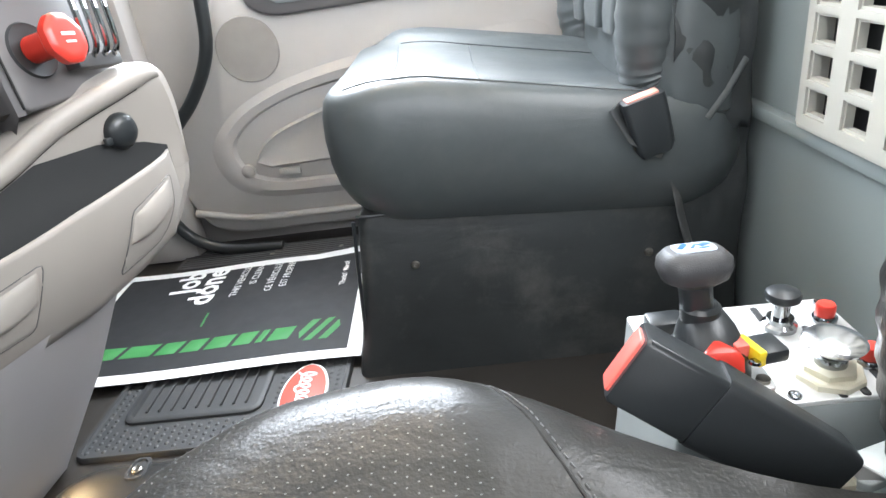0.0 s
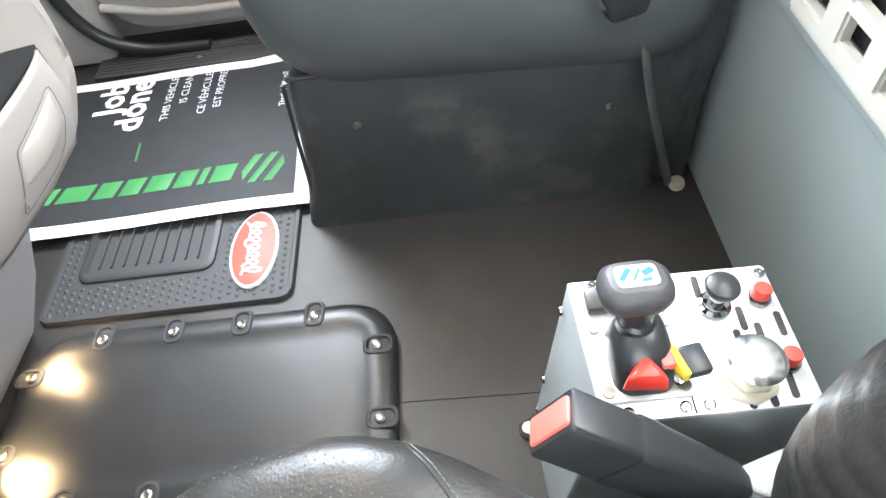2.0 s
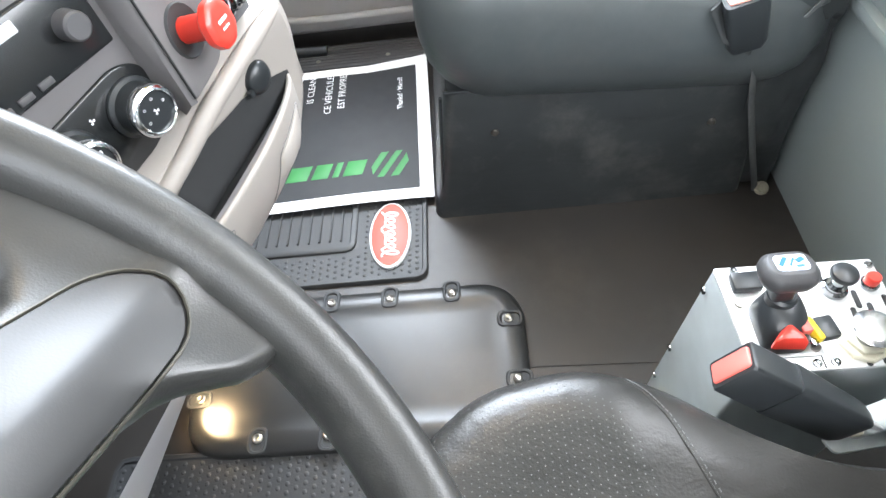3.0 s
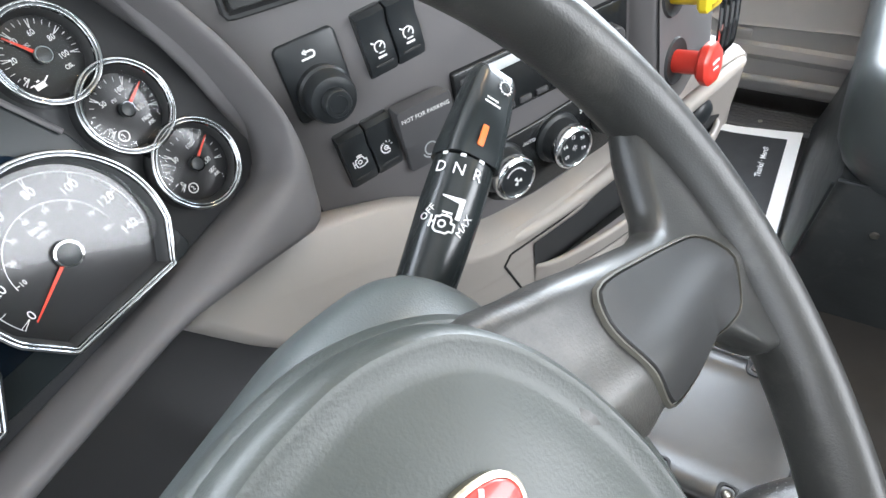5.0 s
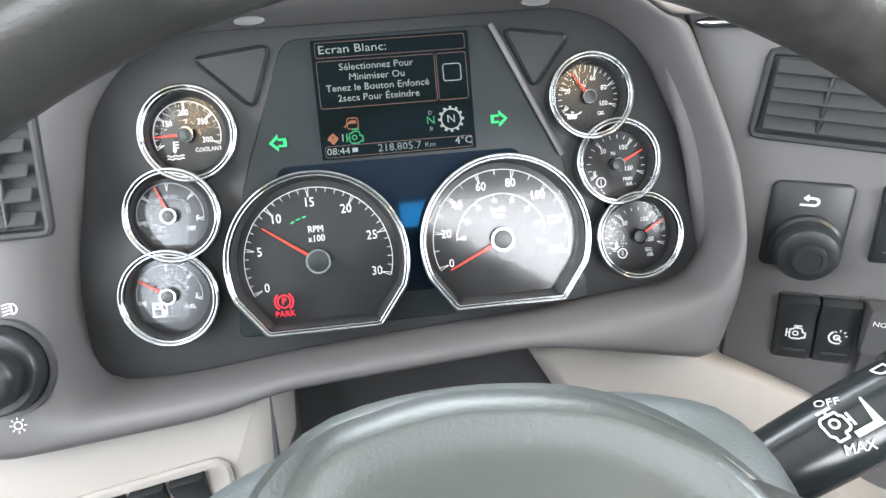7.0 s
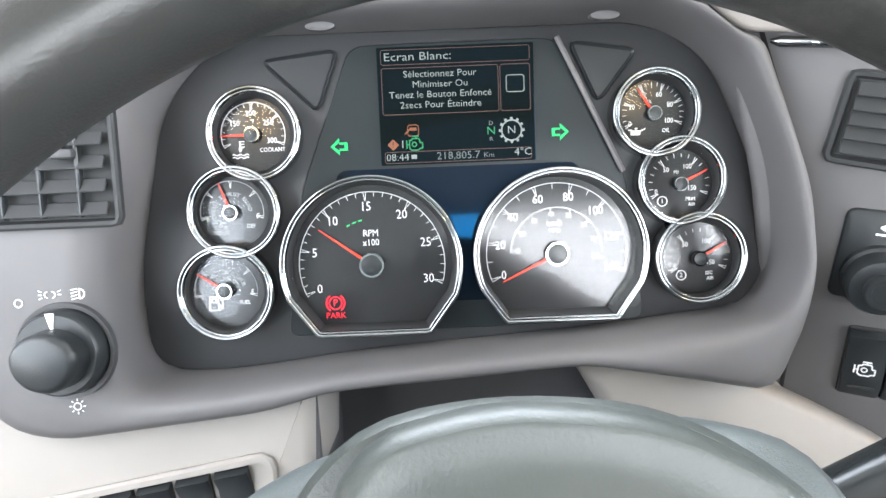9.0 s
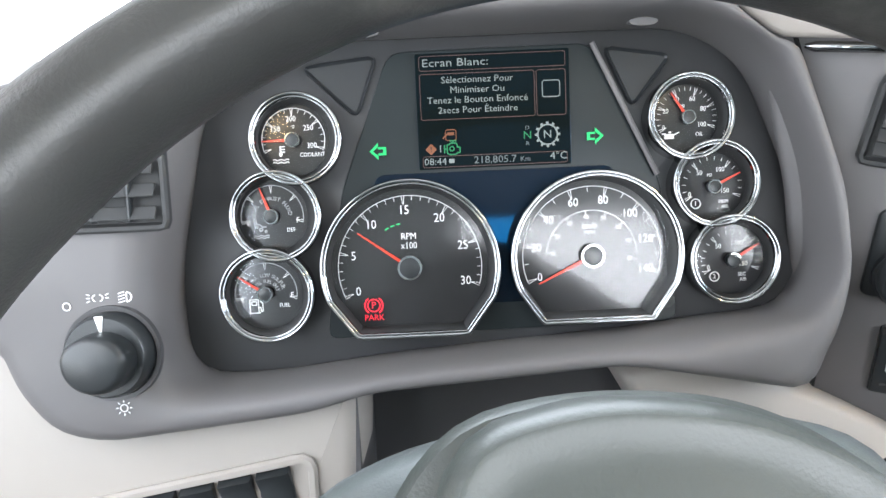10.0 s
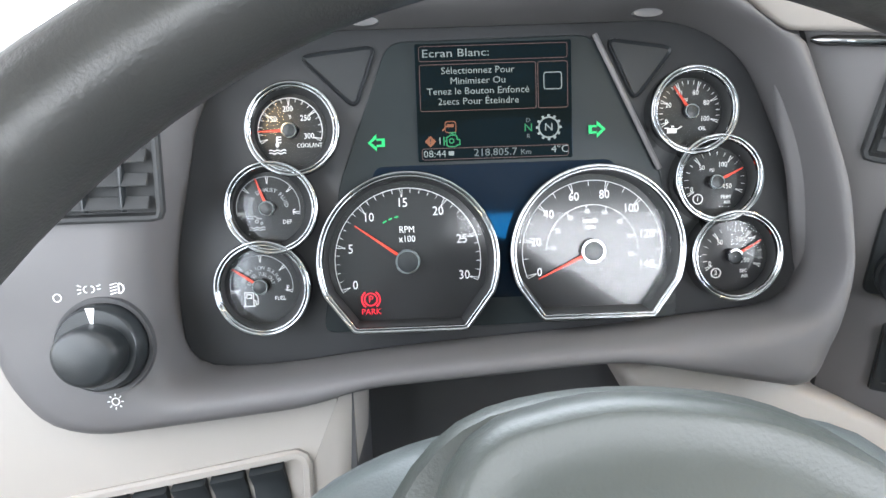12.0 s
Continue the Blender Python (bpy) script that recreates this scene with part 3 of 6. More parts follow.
def passenger_buckle():
    b = thing("seat_belt_buckle", (0.33, 1.0, 0.20), "black seat belt buckle with red button on a webbing stalk", "buckle")
    f = frame_of((0.325, 1.0, 0.345), (0.93, 0.1, 0.12), (-0.14, 0, 0.98))
    loops = [at(rrect(0.040, 0.026, 0.006), 0.0), at(rrect(0.052, 0.032, 0.008), 0.012), at(rrect(0.056, 0.034, 0.008), 0.07), at(rrect(0.054, 0.032, 0.007), 0.078)]
    m = frame_of((0.322, 1.0, 0.335), (0.95, 0.0, 0.25), (0, 1, 0))
    part("housing", loft(loops, cap0=True, cap1=True), M_BLACK, b, m=m)
    part("release_button", moved(box(0.042, 0.020, 0.004, 0.0015), m @ T(0, 0, 0.077)), surface("pink_red_button", (0.72, 0.32, 0.26), 0.35), b, "red release button")
    part("webbing", tube(smooth_path([(0.335, 1.005, 0.345), (0.352, 1.012, 0.29), (0.372, 1.018, 0.21), (0.408, 1.016, 0.09), (0.432, 1.016, 0.014)], 24), 0.0095, 10, 0.25), M_STRAP2, b, "frayed dark webbing")
    part("webbing_loop", tube([(0.27, 1.005, 0.40), (0.29, 0.995, 0.36), (0.33, 0.998, 0.335)], 0.013, 10, 0.25), M_VINYL2, b)
    part("anchor_bolt", moved(lathe([(0.013, 0), (0.013, 0.003), (0.0095, 0.0035), (0.0095, 0.009), (0.008, 0.0105), (0.0, 0.011)], 12), T(0.447, 1.020, 0.006) @ R(35, "X")), M_BRASS, b, "zinc plated anchor bolt")


passenger_buckle()


# ---- floor covers, mats and papers ----
def floor_cover():
    c = thing("floor_access_cover", (-0.27, 0.735, 0), "black moulded floor access cover held by screws", "cover")
    f = T(-0.270, 0.722, 0.0)
    w, h = 0.535, 0.271
    o = resample(rrect(w, h, 0.07, 10), 160)
    part("panel", loft([at(o, 0), at(o, 0.012), at(shrink(o, 0.004), 0.019), at(shrink(o, 0.014), 0.023), at(shrink(o, 0.032), 0.025), at(shrink(o, 0.036), 0.0235), at(shrink(o, 0.06), 0.0235)], cap0=True, cap1=True), M_COVER, c, m=f)
    spots = [(-0.158, 0.117, 0), (-0.053, 0.117, 0), (0.047, 0.117, 0), (0.152, 0.119, 0), (0.244, 0.059, -90), (0.250, -0.045, -90), (-0.25, 0.063, 90), (-0.25, -0.045, 90), (-0.145, -0.116, 180), (-0.038, -0.117, 180), (0.064, -0.116, 180), (0.16, -0.116, 180)]
    for x, y, a in spots:
        m = f @ T(x, y, 0) @ R(a, "Z")
        pocket = loft([at(rrect(0.030, 0.042, 0.011, 4), 0.0242), at(rrect(0.027, 0.039, 0.010, 4), 0.0262), at(rrect(0.021, 0.033, 0.009, 4), 0.0262), at(rrect(0.018, 0.030, 0.008, 4), 0.0235)], cap1=True)
        p = part("screw_pocket", pocket, M_SHADE, c, m=m)
        part("screw", lathe([(0.0075, 0.0235), (0.0075, 0.027), (0.005, 0.0285), (0.003, 0.0275), (0.0, 0.0275)], 14), M_SCREW, p, m=m @ T(0, -0.003, 0))


floor_cover()
solo("floor_seam", tube([(-0.0, 0.705, 0.0), (0.47, 0.69, 0.0)], 0.0010, 6), M_FLOOR, "raised seam in the rubber floor", "seam", kind="structure")


def oval(w, h, n=40):
    return [(w / 2 * math.cos(2 * math.pi * i / n), h / 2 * math.sin(2 * math.pi * i / n)) for i in range(n)]


def script_stroke(length, amp, n=60):
    """A looping line like handwriting, standing in for a maker's name."""
    pts = []
    for i in range(n):
        t = i / (n - 1)
        pts.append(((t - 0.5) * length + amp * 0.35 * math.sin(t * 44), amp * 0.5 * math.sin(t * 44 + 1.3) * (1.3 if t < 0.15 or 0.55 < t < 0.62 or t > 0.92 else 0.75), 0))
    return pts


def rubber_mat(cx, cy, w, d, label, badge):
    m = thing("rubber_floor_mat", (cx, cy, 0), label, "floor mat", group="rubber floor mats")
    f = T(cx, cy, 0)
    o = resample(rrect(w, d, 0.02, 6), 120)
    part("base", loft([at(o, 0.0), at(o, 0.006), at(shrink(o, 0.002), 0.009), at(shrink(o, 0.008), 0.009), at(shrink(o, 0.010), 0.006)], cap0=True, cap1=True), M_RUBBER, m, m=f)
    i = resample(rrect(w * 0.56, d * 0.72, 0.02, 6, -0.045, 0.01), 100)
    part("tray_rim", loft([at(i, 0.006), at(i, 0.010), at(shrink(i, 0.003), 0.012), at(shrink(i, 0.010), 0.012), at(shrink(i, 0.013), 0.0065)]), M_RUBBER, m, m=f)
    x0 = -w * 0.28 - 0.045
    bms = []
    for k in range(9):
        bms.append(moved(box(0.004, d * 0.6, 0.004, 0.001, 1), T(x0 + 0.03 + k * (w * 0.56 - 0.06) / 8, 0.01, 0.006)))
    for k, b in enumerate(bms):
        part("rib", b, M_RUBBER, m, m=f)
    # raised crescents over the border
    nubs = bmesh.new()
    rnd = random.Random(4)
    for a in range(int(w / 0.0135)):
        for b in range(int(d / 0.0125)):
            x, y = -w / 2 + 0.016 + a * 0.0135, -d / 2 + 0.016 + b * 0.0125 + (a % 2) * 0.006
            if x > w / 2 - 0.014 or y > d / 2 - 0.014:
                continue
            if abs(x + 0.045) < w * 0.28 + 0.006 and abs(y - 0.01) < d * 0.36 + 0.006:
                continue
            q = 0.0042
            base = [nubs.verts.new((x + q * math.cos(u), y + q * math.sin(u) * 1.1, 0.0058)) for u in np.linspace(0, 2 * math.pi, 6, endpoint=False)]
            top = nubs.verts.new((x, y - q * 0.4, 0.0092))
            for k in range(6):
                nubs.faces.new((base[k], base[(k + 1) % 6], top))
    tagged(part("studs", nubs, M_RUBBER, m, m=f, angle=80), kind="stuff")
    if badge:
        g = T(-0.229, 0.985, 0.006)
        o = oval(0.078, 0.152)
        b = part("badge", loft([at(o, 0), at(o, 0.005), at(shrink(o, 0.0015), 0.0065), at(shrink(o, 0.004), 0.0065)], cap1=True), M_PAPER, m, "pale rimmed oval badge", m=g)
        part("badge_field", slab(shrink(o, 0.004), 0.0055, 0.0072, 0.0006), M_BADGER, b, "faded red oval field", m=g)
        part("emblem_stroke", tube([g @ R(92, "Z") @ Vector((p[0], p[1], 0.0074)) for p in script_stroke(0.105, 0.024, 90)], 0.0022, 6), M_PAPER, b, "pale scrolled emblem line")


rubber_mat(-0.36, 1.10, 0.40, 0.43, "dark grey studded rubber floor mat with a red oval badge", True)
rubber_mat(-0.42, 0.30, 0.44, 0.60, "dark grey rubber driver floor mat under a paper mat", False)


def paper_mat(f, label, full=True):
    """Printed paper mat, 0.45 m wide and 0.60 m long, local x along its length."""
    p = thing("paper_floor_mat", f.translation, label, "paper mat", group="paper floor mats")
    rnd = random.Random(2)
    nx, ny = 48, 30
    L_, W_ = 0.60, 0.43
    def wave(x, y):
        e = 0.0035 * math.sin(x * 13 + y * 4) * (0.3 + abs(y) * 2.5) + 0.002 * math.sin(y * 21 + x * 7)
        if full:
            e += 0.016 * max(0.0, (x - 0.16) / 0.14) * max(0.0, (y + 0.05) / 0.28) ** 2
        return e
    loops = []
    for i in range(nx + 1):
        x = -L_ / 2 + L_ * i / nx
        loops.append([(x, y, wave(x, y)) for y in np.linspace(-W_ / 2, W_ / 2, ny + 1)])
    bm = loft(loops, closed=False)
    part("sheet", bm, M_PAPER, p, m=f, angle=180)
    b = 0.027
    loops = []
    for i in range(nx + 1):
        x = -L_ / 2 + b + (L_ - 2 * b) * i / nx
        loops.append([(x, y, wave(x, y) + 0.0006) for y in np.linspace(-W_ / 2 + b, W_ / 2 - b, ny + 1)])
    part("printed_field", loft(loops, closed=False), M_PRINT, p, "black printed field", m=f, angle=180)

    def lay(name, bm, material, m, label=""):
        bm.transform(m)
        for v in bm.verts:
            v.co.z += wave(v.co.x, v.co.y) + 0.0010
        part(name, bm, material, p, label, m=f)
    q = R(90, "Z")
    def right(bm, y):
        """Set lettering so that its end lies at y once it is turned."""
        e = max(v.co.x for v in bm.verts)
        return moved(bm, T(y - e, 0))
    for t, x in (("Job", -0.122), ("done", -0.068)):
        lay("lettering", right(words(t, 0.079, 0.0, bold=0.0022), 0.197), M_WHITE, T(x, 0) @ q, "white rounded lettering")
    for t, x in (("THIS VEHICLE", 0.002), ("IS CLEAN", 0.033), ("CE V\u00c9HICULE", 0.075), ("EST PROPRE", 0.105)):
        lay("lettering", right(words(t, 0.0225, 0.0), 0.188), M_WHITE, T(x, 0) @ q)
    lay("lettering", words("Thanks! \u00b7 Merci!", 0.0165, 0.0, bold=0.0003), M_WHITE, T(0.236, 0.099) @ q)
    lay("printed_line", bar(-0.033, -0.002, -0.033, -0.050, 0.004, 0.0002), M_GREEN, T())
    # maker's mark: six-sided sign cut by slanting gaps, and a row of plain green blocks
    for pts in ([(-0.038, -0.004), (-0.018, 0.034), (-0.002, 0.034), (-0.034, -0.026)], [(-0.026, -0.034), (-0.012, -0.034), (0.026, 0.034), (0.012, 0.034)], [(0.002, -0.034), (0.018, -0.034), (0.038, 0.004), (0.034, 0.026)]):
        lay("emblem_stripe", slab(pts, 0, 0.0002, 0.00005), M_GREEN, T(0.214, -0.116))
    x = 0.158
    for w in (0.040, 0.013, 0.034, 0.044, 0.036, 0.038, 0.058, 0.044, 0.044):
        lay("emblem_block", slab([(x - w, -0.020), (x, -0.020), (x + 0.010, 0.020), (x - w + 0.010, 0.020)], 0, 0.0002, 0.00005), M_GREEN, T(0, -0.117))
        x -= w + 0.009
    return p


paper_mat(pose(-0.450, 1.270, 0.018, 0, 0, 1.5), "black and white printed paper mat laid over the passenger floor mat")
paper_mat(pose(-0.470, 0.298, 0.014, 0, 0, 181.0), "white bordered printed paper mat on the driver floor", full=False)

# ---- dashboard ----
MC = frame_of((-0.559, 0, 0.698), (0, 1, 0), (-0.388, 0, 0.922))      # instrument cluster: x to the passenger side, y up its face
MS = frame_of((-0.4967, 0.5055, 0.6672), (0.4636, 0.886, 0), (-0.0838, 0.0439, 0.9955))  # centre panel, turned to the driver
MB = frame_of((-0.3440, 0.7240, 0.6570), (0.183, 0.979, -0.097), (-0.155, 0.126, 0.98))      # brake panel, turned away from the driver
ML = frame_of((-0.395, 0.613, 0.40), (0.39, 0.92, 0), (0, 0, 1))      # lower cream panel
DASH = thing("dashboard", (-0.75, 0.45, 0.0), "grey and cream moulded truck dashboard", "dashboard")


def bend(bm, k, s0):
    for v in bm.verts:
        if v.co.x < s0:
            v.co.z -= k * (s0 - v.co.x) ** 2
    return bm


def lean_out(bm):
    """The upper part of the lower panel leans towards the seats."""
    for v in bm.verts:
        k = max(0.0, (v.co.y - 0.050) / 0.085) * min(1.0, max(0.0, (v.co.x - 0.06) / 0.14))
        v.co.x, v.co.y, v.co.z = v.co.x - 0.016 * k, v.co.y + 0.003 * k, v.co.z + 0.016 * k
    return bm


def dashboard():
    basin = rounded([(-0.050, -0.076), (-0.054, 0.0), (-0.026, 0.126), (0.022, 0.170), (0.328, 0.170), (0.373, 0.144), (0.409, 0.06), (0.420, -0.012), (0.402, -0.042), (0.270, -0.055), (0.112, -0.065), (0.02, -0.076)], [0.03, 0.03, 0.05, 0.05, 0.05, 0.05, 0.05, 0.03, 0.02, 0.03, 0.03, 0.03], 8)
    outer = rounded([(-0.24, -0.008), (-0.168, -0.040), (-0.160, -0.070), (-0.136, -0.103), (-0.100, -0.112), (0.045, -0.097), (0.090, -0.084), (0.271, -0.072), (0.406, -0.098), (0.421, -0.06), (0.428, -0.01), (0.424, 0.045), (0.391, 0.1455), (0.374, 0.148), (0.352, 0.167), (0.335, 0.187), (0.10, 0.187), (-0.03, 0.176), (-0.11, 0.150), (-0.24, 0.118)], 0.018, 6)
    c = (0.17, 0.05)
    n = 240
    bi, bo = by_angle(basin, c, n), by_angle(outer, c, n)
    def band(inner, d, z):
        """A ring set d from the basin's edge or from the outer edge, closer where the band is narrow."""
        lp = []
        for (ax, ay), (bx, by) in zip(bi, bo):
            L = math.hypot(bx - ax, by - ay)
            k = min(d * min(1.0, L / 0.062), 0.48 * L) / L
            lp.append((ax + (bx - ax) * k, ay + (by - ay) * k, z) if inner else (bx + (ax - bx) * k, by + (ay - by) * k, z))
        return lp
    rows = [[(x + (0.014 if x > 0.38 else 0.0), y, -0.004) for x, y in bo]]
    rows += [band(False, d, z) for d, z in ((0.0, 0.028), (0.0008, 0.034), (0.003, 0.040), (0.007, 0.0448), (0.013, 0.0482), (0.020, 0.050))]
    rows += [band(True, d, z) for d, z in ((0.030, 0.050), (0.022, 0.0492), (0.015, 0.0465), (0.009, 0.0415), (0.005, 0.034), (0.002, 0.024), (0.0, 0.012), (0.0, -0.004))]
    part("cluster_bezel", loft(rows), M_DASH, DASH, "grey textured instrument surround", m=MC, angle=70)
    part("cluster_base", slab(resample(basin, 120), -0.02, -0.003, 0.001), M_BASE, DASH, m=MC)
    gloss = rounded([(0.112, 0.160), (0.262, 0.161), (0.312, 0.060), (0.325, -0.05), (0.055, -0.053), (0.072, 0.058)], [0.012, 0.012, 0.01, 0.01, 0.01, 0.01], 5)
    part("display_surround", slab(gloss, -0.004, -0.0008, 0.0008), M_GLOSS, DASH, "gloss black display surround", m=MC, angle=5)
    coat = rounded([(0.100, 0.0705), (0.275, 0.0705), (0.296, 0.030), (0.300, -0.030), (0.080, -0.030), (0.084, 0.030)], 0.006, 4)
    part("display_edge", slab(coat, -0.002, 0.0002, 0.0003), M_COAT, DASH, "blue coated glass below the display", m=MC, angle=5)
    part("surround_edge", tube([MC @ Vector(p) for p in ((0.262, 0.160, 0.003), (0.285, 0.112, 0.003), (0.309, 0.062, 0.003))], 0.0020, 8), M_DASH, DASH)
    # shallow corner pockets; near-black colour stands in for a deep recess's shade
    for pts in ([(0.047, 0.152), (0.104, 0.158), (0.087, 0.113)], [(0.271, 0.158), (0.322, 0.150), (0.292, 0.112)]):
        t = resample(rounded(pts, 0.008, 5), 48)
        part("cluster_corner", loft([at(shrink(t, -0.001), -0.002), at(shrink(t, -0.0003), 0.0006), at(t, 0.0008), at(shrink(t, 0.002), -0.0012)], cap1=True), M_POCKET, DASH, "shallow triangular corner pocket, coloured near black for deep shade", m=MC)
    part("reset_button", lathe([(0.006, 0), (0.006, 0.004), (0.004, 0.004), (0.004, 0.007), (0, 0.0075)], 20), M_BLACK, DASH, m=MC @ T(0.316, -0.034, -0.003))
    # top of the dash and the bulk behind it
    prof = [(-0.632, 0.866), (-0.648, 0.868), (-0.75, 0.79), (-0.95, 0.64), (-0.95, 0.30), (-0.82, 0.30), (-0.78, 0.62)]
    part("dash_top", loft([[(x, y, z - (dz if z > 0.6 else 0)) for x, z in prof] for y, dz in ((-0.47, 0.085), (-0.2, 0.050), (0.0, 0.012), (0.385, 0.0))], cap0=True, cap1=True), M_DASH2, DASH)
    for u in (0.101, 0.284):
        part("clip_slot", loft([at(oval(0.020, 0.006), 0.0475), at(oval(0.019, 0.0055), 0.0512), at(oval(0.013, 0.003), 0.0505)], cap1=True), M_DASH2, DASH, m=MC @ T(u, 0.161, 0))
    prof2 = [(-0.56, 0.93), (-0.60, 0.955), (-0.80, 0.93), (-1.12, 0.91), (-1.12, 0.30), (-0.80, 0.30), (-0.70, 0.55)]
    part("dash_top", loft([[(x - 0.02, 0.39, z) for x, z in prof2], [(x + 0.08, 0.60, z) for x, z in prof2], [(x + 0.16, 0.85, z) for x, z in prof2], [(x + 0.10, 1.10, z) for x, z in prof2], [(x, 1.50, z) for x, z in prof2]], cap0=True, cap1=True), M_DASH2, DASH)
    # centre panel
    st = rounded([(-0.164, 0.187), (-0.148, 0.140), (-0.126, 0.078), (-0.112, 0.024), (-0.108, -0.025), (-0.109, -0.066), (-0.073, -0.085), (-0.010, -0.136), (0.012, -0.156), (0.030, -0.175), (0.059, -0.193), (0.100, -0.204), (0.148, -0.208), (0.200, -0.200), (0.255, -0.186), (0.302, -0.174), (0.302, 0.23), (-0.136, 0.244)], [0.01] * 15 + [0.001] * 3, 3)
    part("centre_panel", slab(resample(st, 160), -0.06, -0.008, 0.005), M_DASH, DASH, "grey textured centre switch panel", m=MS)
    bp = rounded([(0.050, -0.130), (0.175, -0.118), (0.184, -0.105), (0.184, 0.22), (0.050, 0.22)], 0.005, 3)
    part("brake_panel", slab(resample(bp, 100), -0.05, 0.0, 0.004), M_DASH, DASH, "grey textured brake control panel", m=MB)
    part("panel_return", loft([[MS @ Vector((0.298, v, -0.009)), MS @ Vector((0.302, v, -0.004)), MB @ Vector((0.046, w, -0.006)), MB @ Vector((0.051, w, -0.001))] for v, w in ((-0.172, -0.131), (-0.08, -0.06), (0.22, 0.21))], closed=False), M_DASH, DASH, m=T())
    part("panel_gap", tube([MB @ Vector(p) for p in ((0.050, 0.21, 0.0), (0.050, -0.126, 0.0))], 0.0012, 6), M_SEAM, DASH)
    trim = rounded([(-0.219, 0.236), (-0.172, 0.199), (-0.151, 0.185), (-0.10, 0.186), (0.061, 0.187), (0.059, 0.260), (-0.218, 0.265)], 0.006, 4)
    part("upper_trim", slab(resample(trim, 80), -0.03, 0.008, 0.004), M_CREAM, DASH, "cream trim above the vent", m=MS)
    gap = [(-0.147, 0.198), (-0.136, 0.1756), (-0.110, 0.1195), (-0.0915, 0.060), (-0.0815, 0.010), (-0.077, -0.035), (-0.074, -0.085)]
    part("panel_gap", tube([MS @ p for p in smooth_path([(x, y, -0.009) for x, y in gap], 40)], 0.0020, 6), M_SEAM, DASH)
    # lower cream panel on the passenger side of the column
    lo = rounded([(-0.40, 0.195), (-0.30, 0.218), (-0.25, 0.209), (-0.212, 0.188), (-0.149, 0.138), (-0.110, 0.102), (-0.0815, 0.087), (-0.041, 0.081), (0.010, 0.080), (0.059, 0.083), (0.110, 0.091), (0.157, 0.104), (0.203, 0.121), (0.262, 0.134), (0.325, 0.142), (0.352, 0.134), (0.358, 0.09), (0.345, 0.0), (0.30, -0.055), (0.205, -0.074), (0.06, -0.088), (-0.12, -0.085), (-0.30, -0.03), (-0.40, 0.10)], 0.02, 4)
    lr = resample(lo, 200)
    lobe = resample(rounded([(0.275, -0.086), (0.292, -0.075), (0.33, -0.074), (0.37, -0.082), (0.412, -0.101), (0.45, -0.118), (0.50, -0.145), (0.54, -0.175), (0.52, -0.225), (0.42, -0.215), (0.35, -0.20), (0.305, -0.14)], 0.012, 5), 100)
    part("panel_lobe", loft([at(lobe, -0.04), at(lobe, 0.004), at(shrink(lobe, 0.0015), 0.012), at(shrink(lobe, 0.004), 0.018), at(shrink(lobe, 0.007), 0.0212), at(shrink(lobe, 0.010), 0.0222)], cap1=True), M_CREAM, DASH, "rounded cream end of the lower panel", m=MC, angle=60)
    core = shrink(lr, 0.018)
    def inward(k):
        mid = [float(np.interp(x, (-0.4, -0.3, -0.12), (0.14, 0.09, 0.02))) for x, y in core]
        return [(x, m + (y - m) * k, 0.001) for (x, y), m in zip(core, mid)]
    body = loft([at(lr, -0.10), at(lr, -0.018), at(shrink(lr, 0.006), -0.005), at(shrink(lr, 0.018), 0.0)] + [inward(k) for k in (0.97, 0.85, 0.72, 0.58, 0.42, 0.25, 0.1, 0.02)], cap0=True, cap1=True)
    part("lower_panel", lean_out(bend(body, 1.3, -0.04)), M_CREAM, DASH, "cream moulded lower dash panel", m=ML)
    roll_ = smooth_path([(-0.060, 0.062, -0.010), (-0.02, 0.059, -0.007), (0.03, 0.060, -0.005), (0.085, 0.067, -0.002), (0.135, 0.082, 0.001), (0.203, 0.107, 0.003), (0.310, 0.128, 0.003), (0.342, 0.122, -0.006)], 40)
    part("top_roll", lean_out(tube(roll_, [0.0105 * min(1.0, 0.3 + i / 6, 0.15 + (39 - i) / 9) for i in range(40)], 14)), M_CREAM, DASH, "rounded cream upper edge", m=ML)
    # storage bin: a pocket whose lip bulges out of the panel
    def edge(x, ys):
        return float(np.interp(x, (-0.012, 0.06, 0.09, 0.16, 0.23, 0.285, 0.312), ys))
    def lip_y(x):
        return edge(x, (0.004, 0.018, 0.022, 0.033, 0.040, 0.044, 0.046))
    def low_y(x):
        return edge(x, (-0.084, -0.087, -0.087, -0.083, -0.068, -0.050, -0.010))
    def top_y(x):
        return edge(x, (0.043, 0.045, 0.055, 0.078, 0.076, 0.062, 0.050))
    def out(x):
        return 0.039 * max(0.0, math.sin(math.pi * min(1, max(0, (x + 0.012) / 0.324)))) ** 0.6
    def face(x, y, up=0.0):
        f = min(1.0, max(0.0, (lip_y(x) - y) / (lip_y(x) - low_y(x))))
        return (x, y, out(x) * (1 - f ** 2.2) + 0.0025 + up)
    xs = np.linspace(-0.012, 0.312, 48)
    skin = []
    for x in xs:
        a, b, o = lip_y(x), low_y(x), out(x)
        skin.append([(x, a - 0.004, o - 0.006), (x, a - 0.001, o - 0.003), (x, a, o - 0.0005)] + [face(x, a + (b - a) * f) for f in (0.02, 0.06, 0.12, 0.2, 0.3, 0.4, 0.5, 0.6, 0.7, 0.8, 0.9, 1.0)] + [(x, b - 0.002, -0.01)])
    part("storage_bin", loft(skin, closed=False), M_CREAM, DASH, "bulging cream storage bin", m=ML, angle=60)
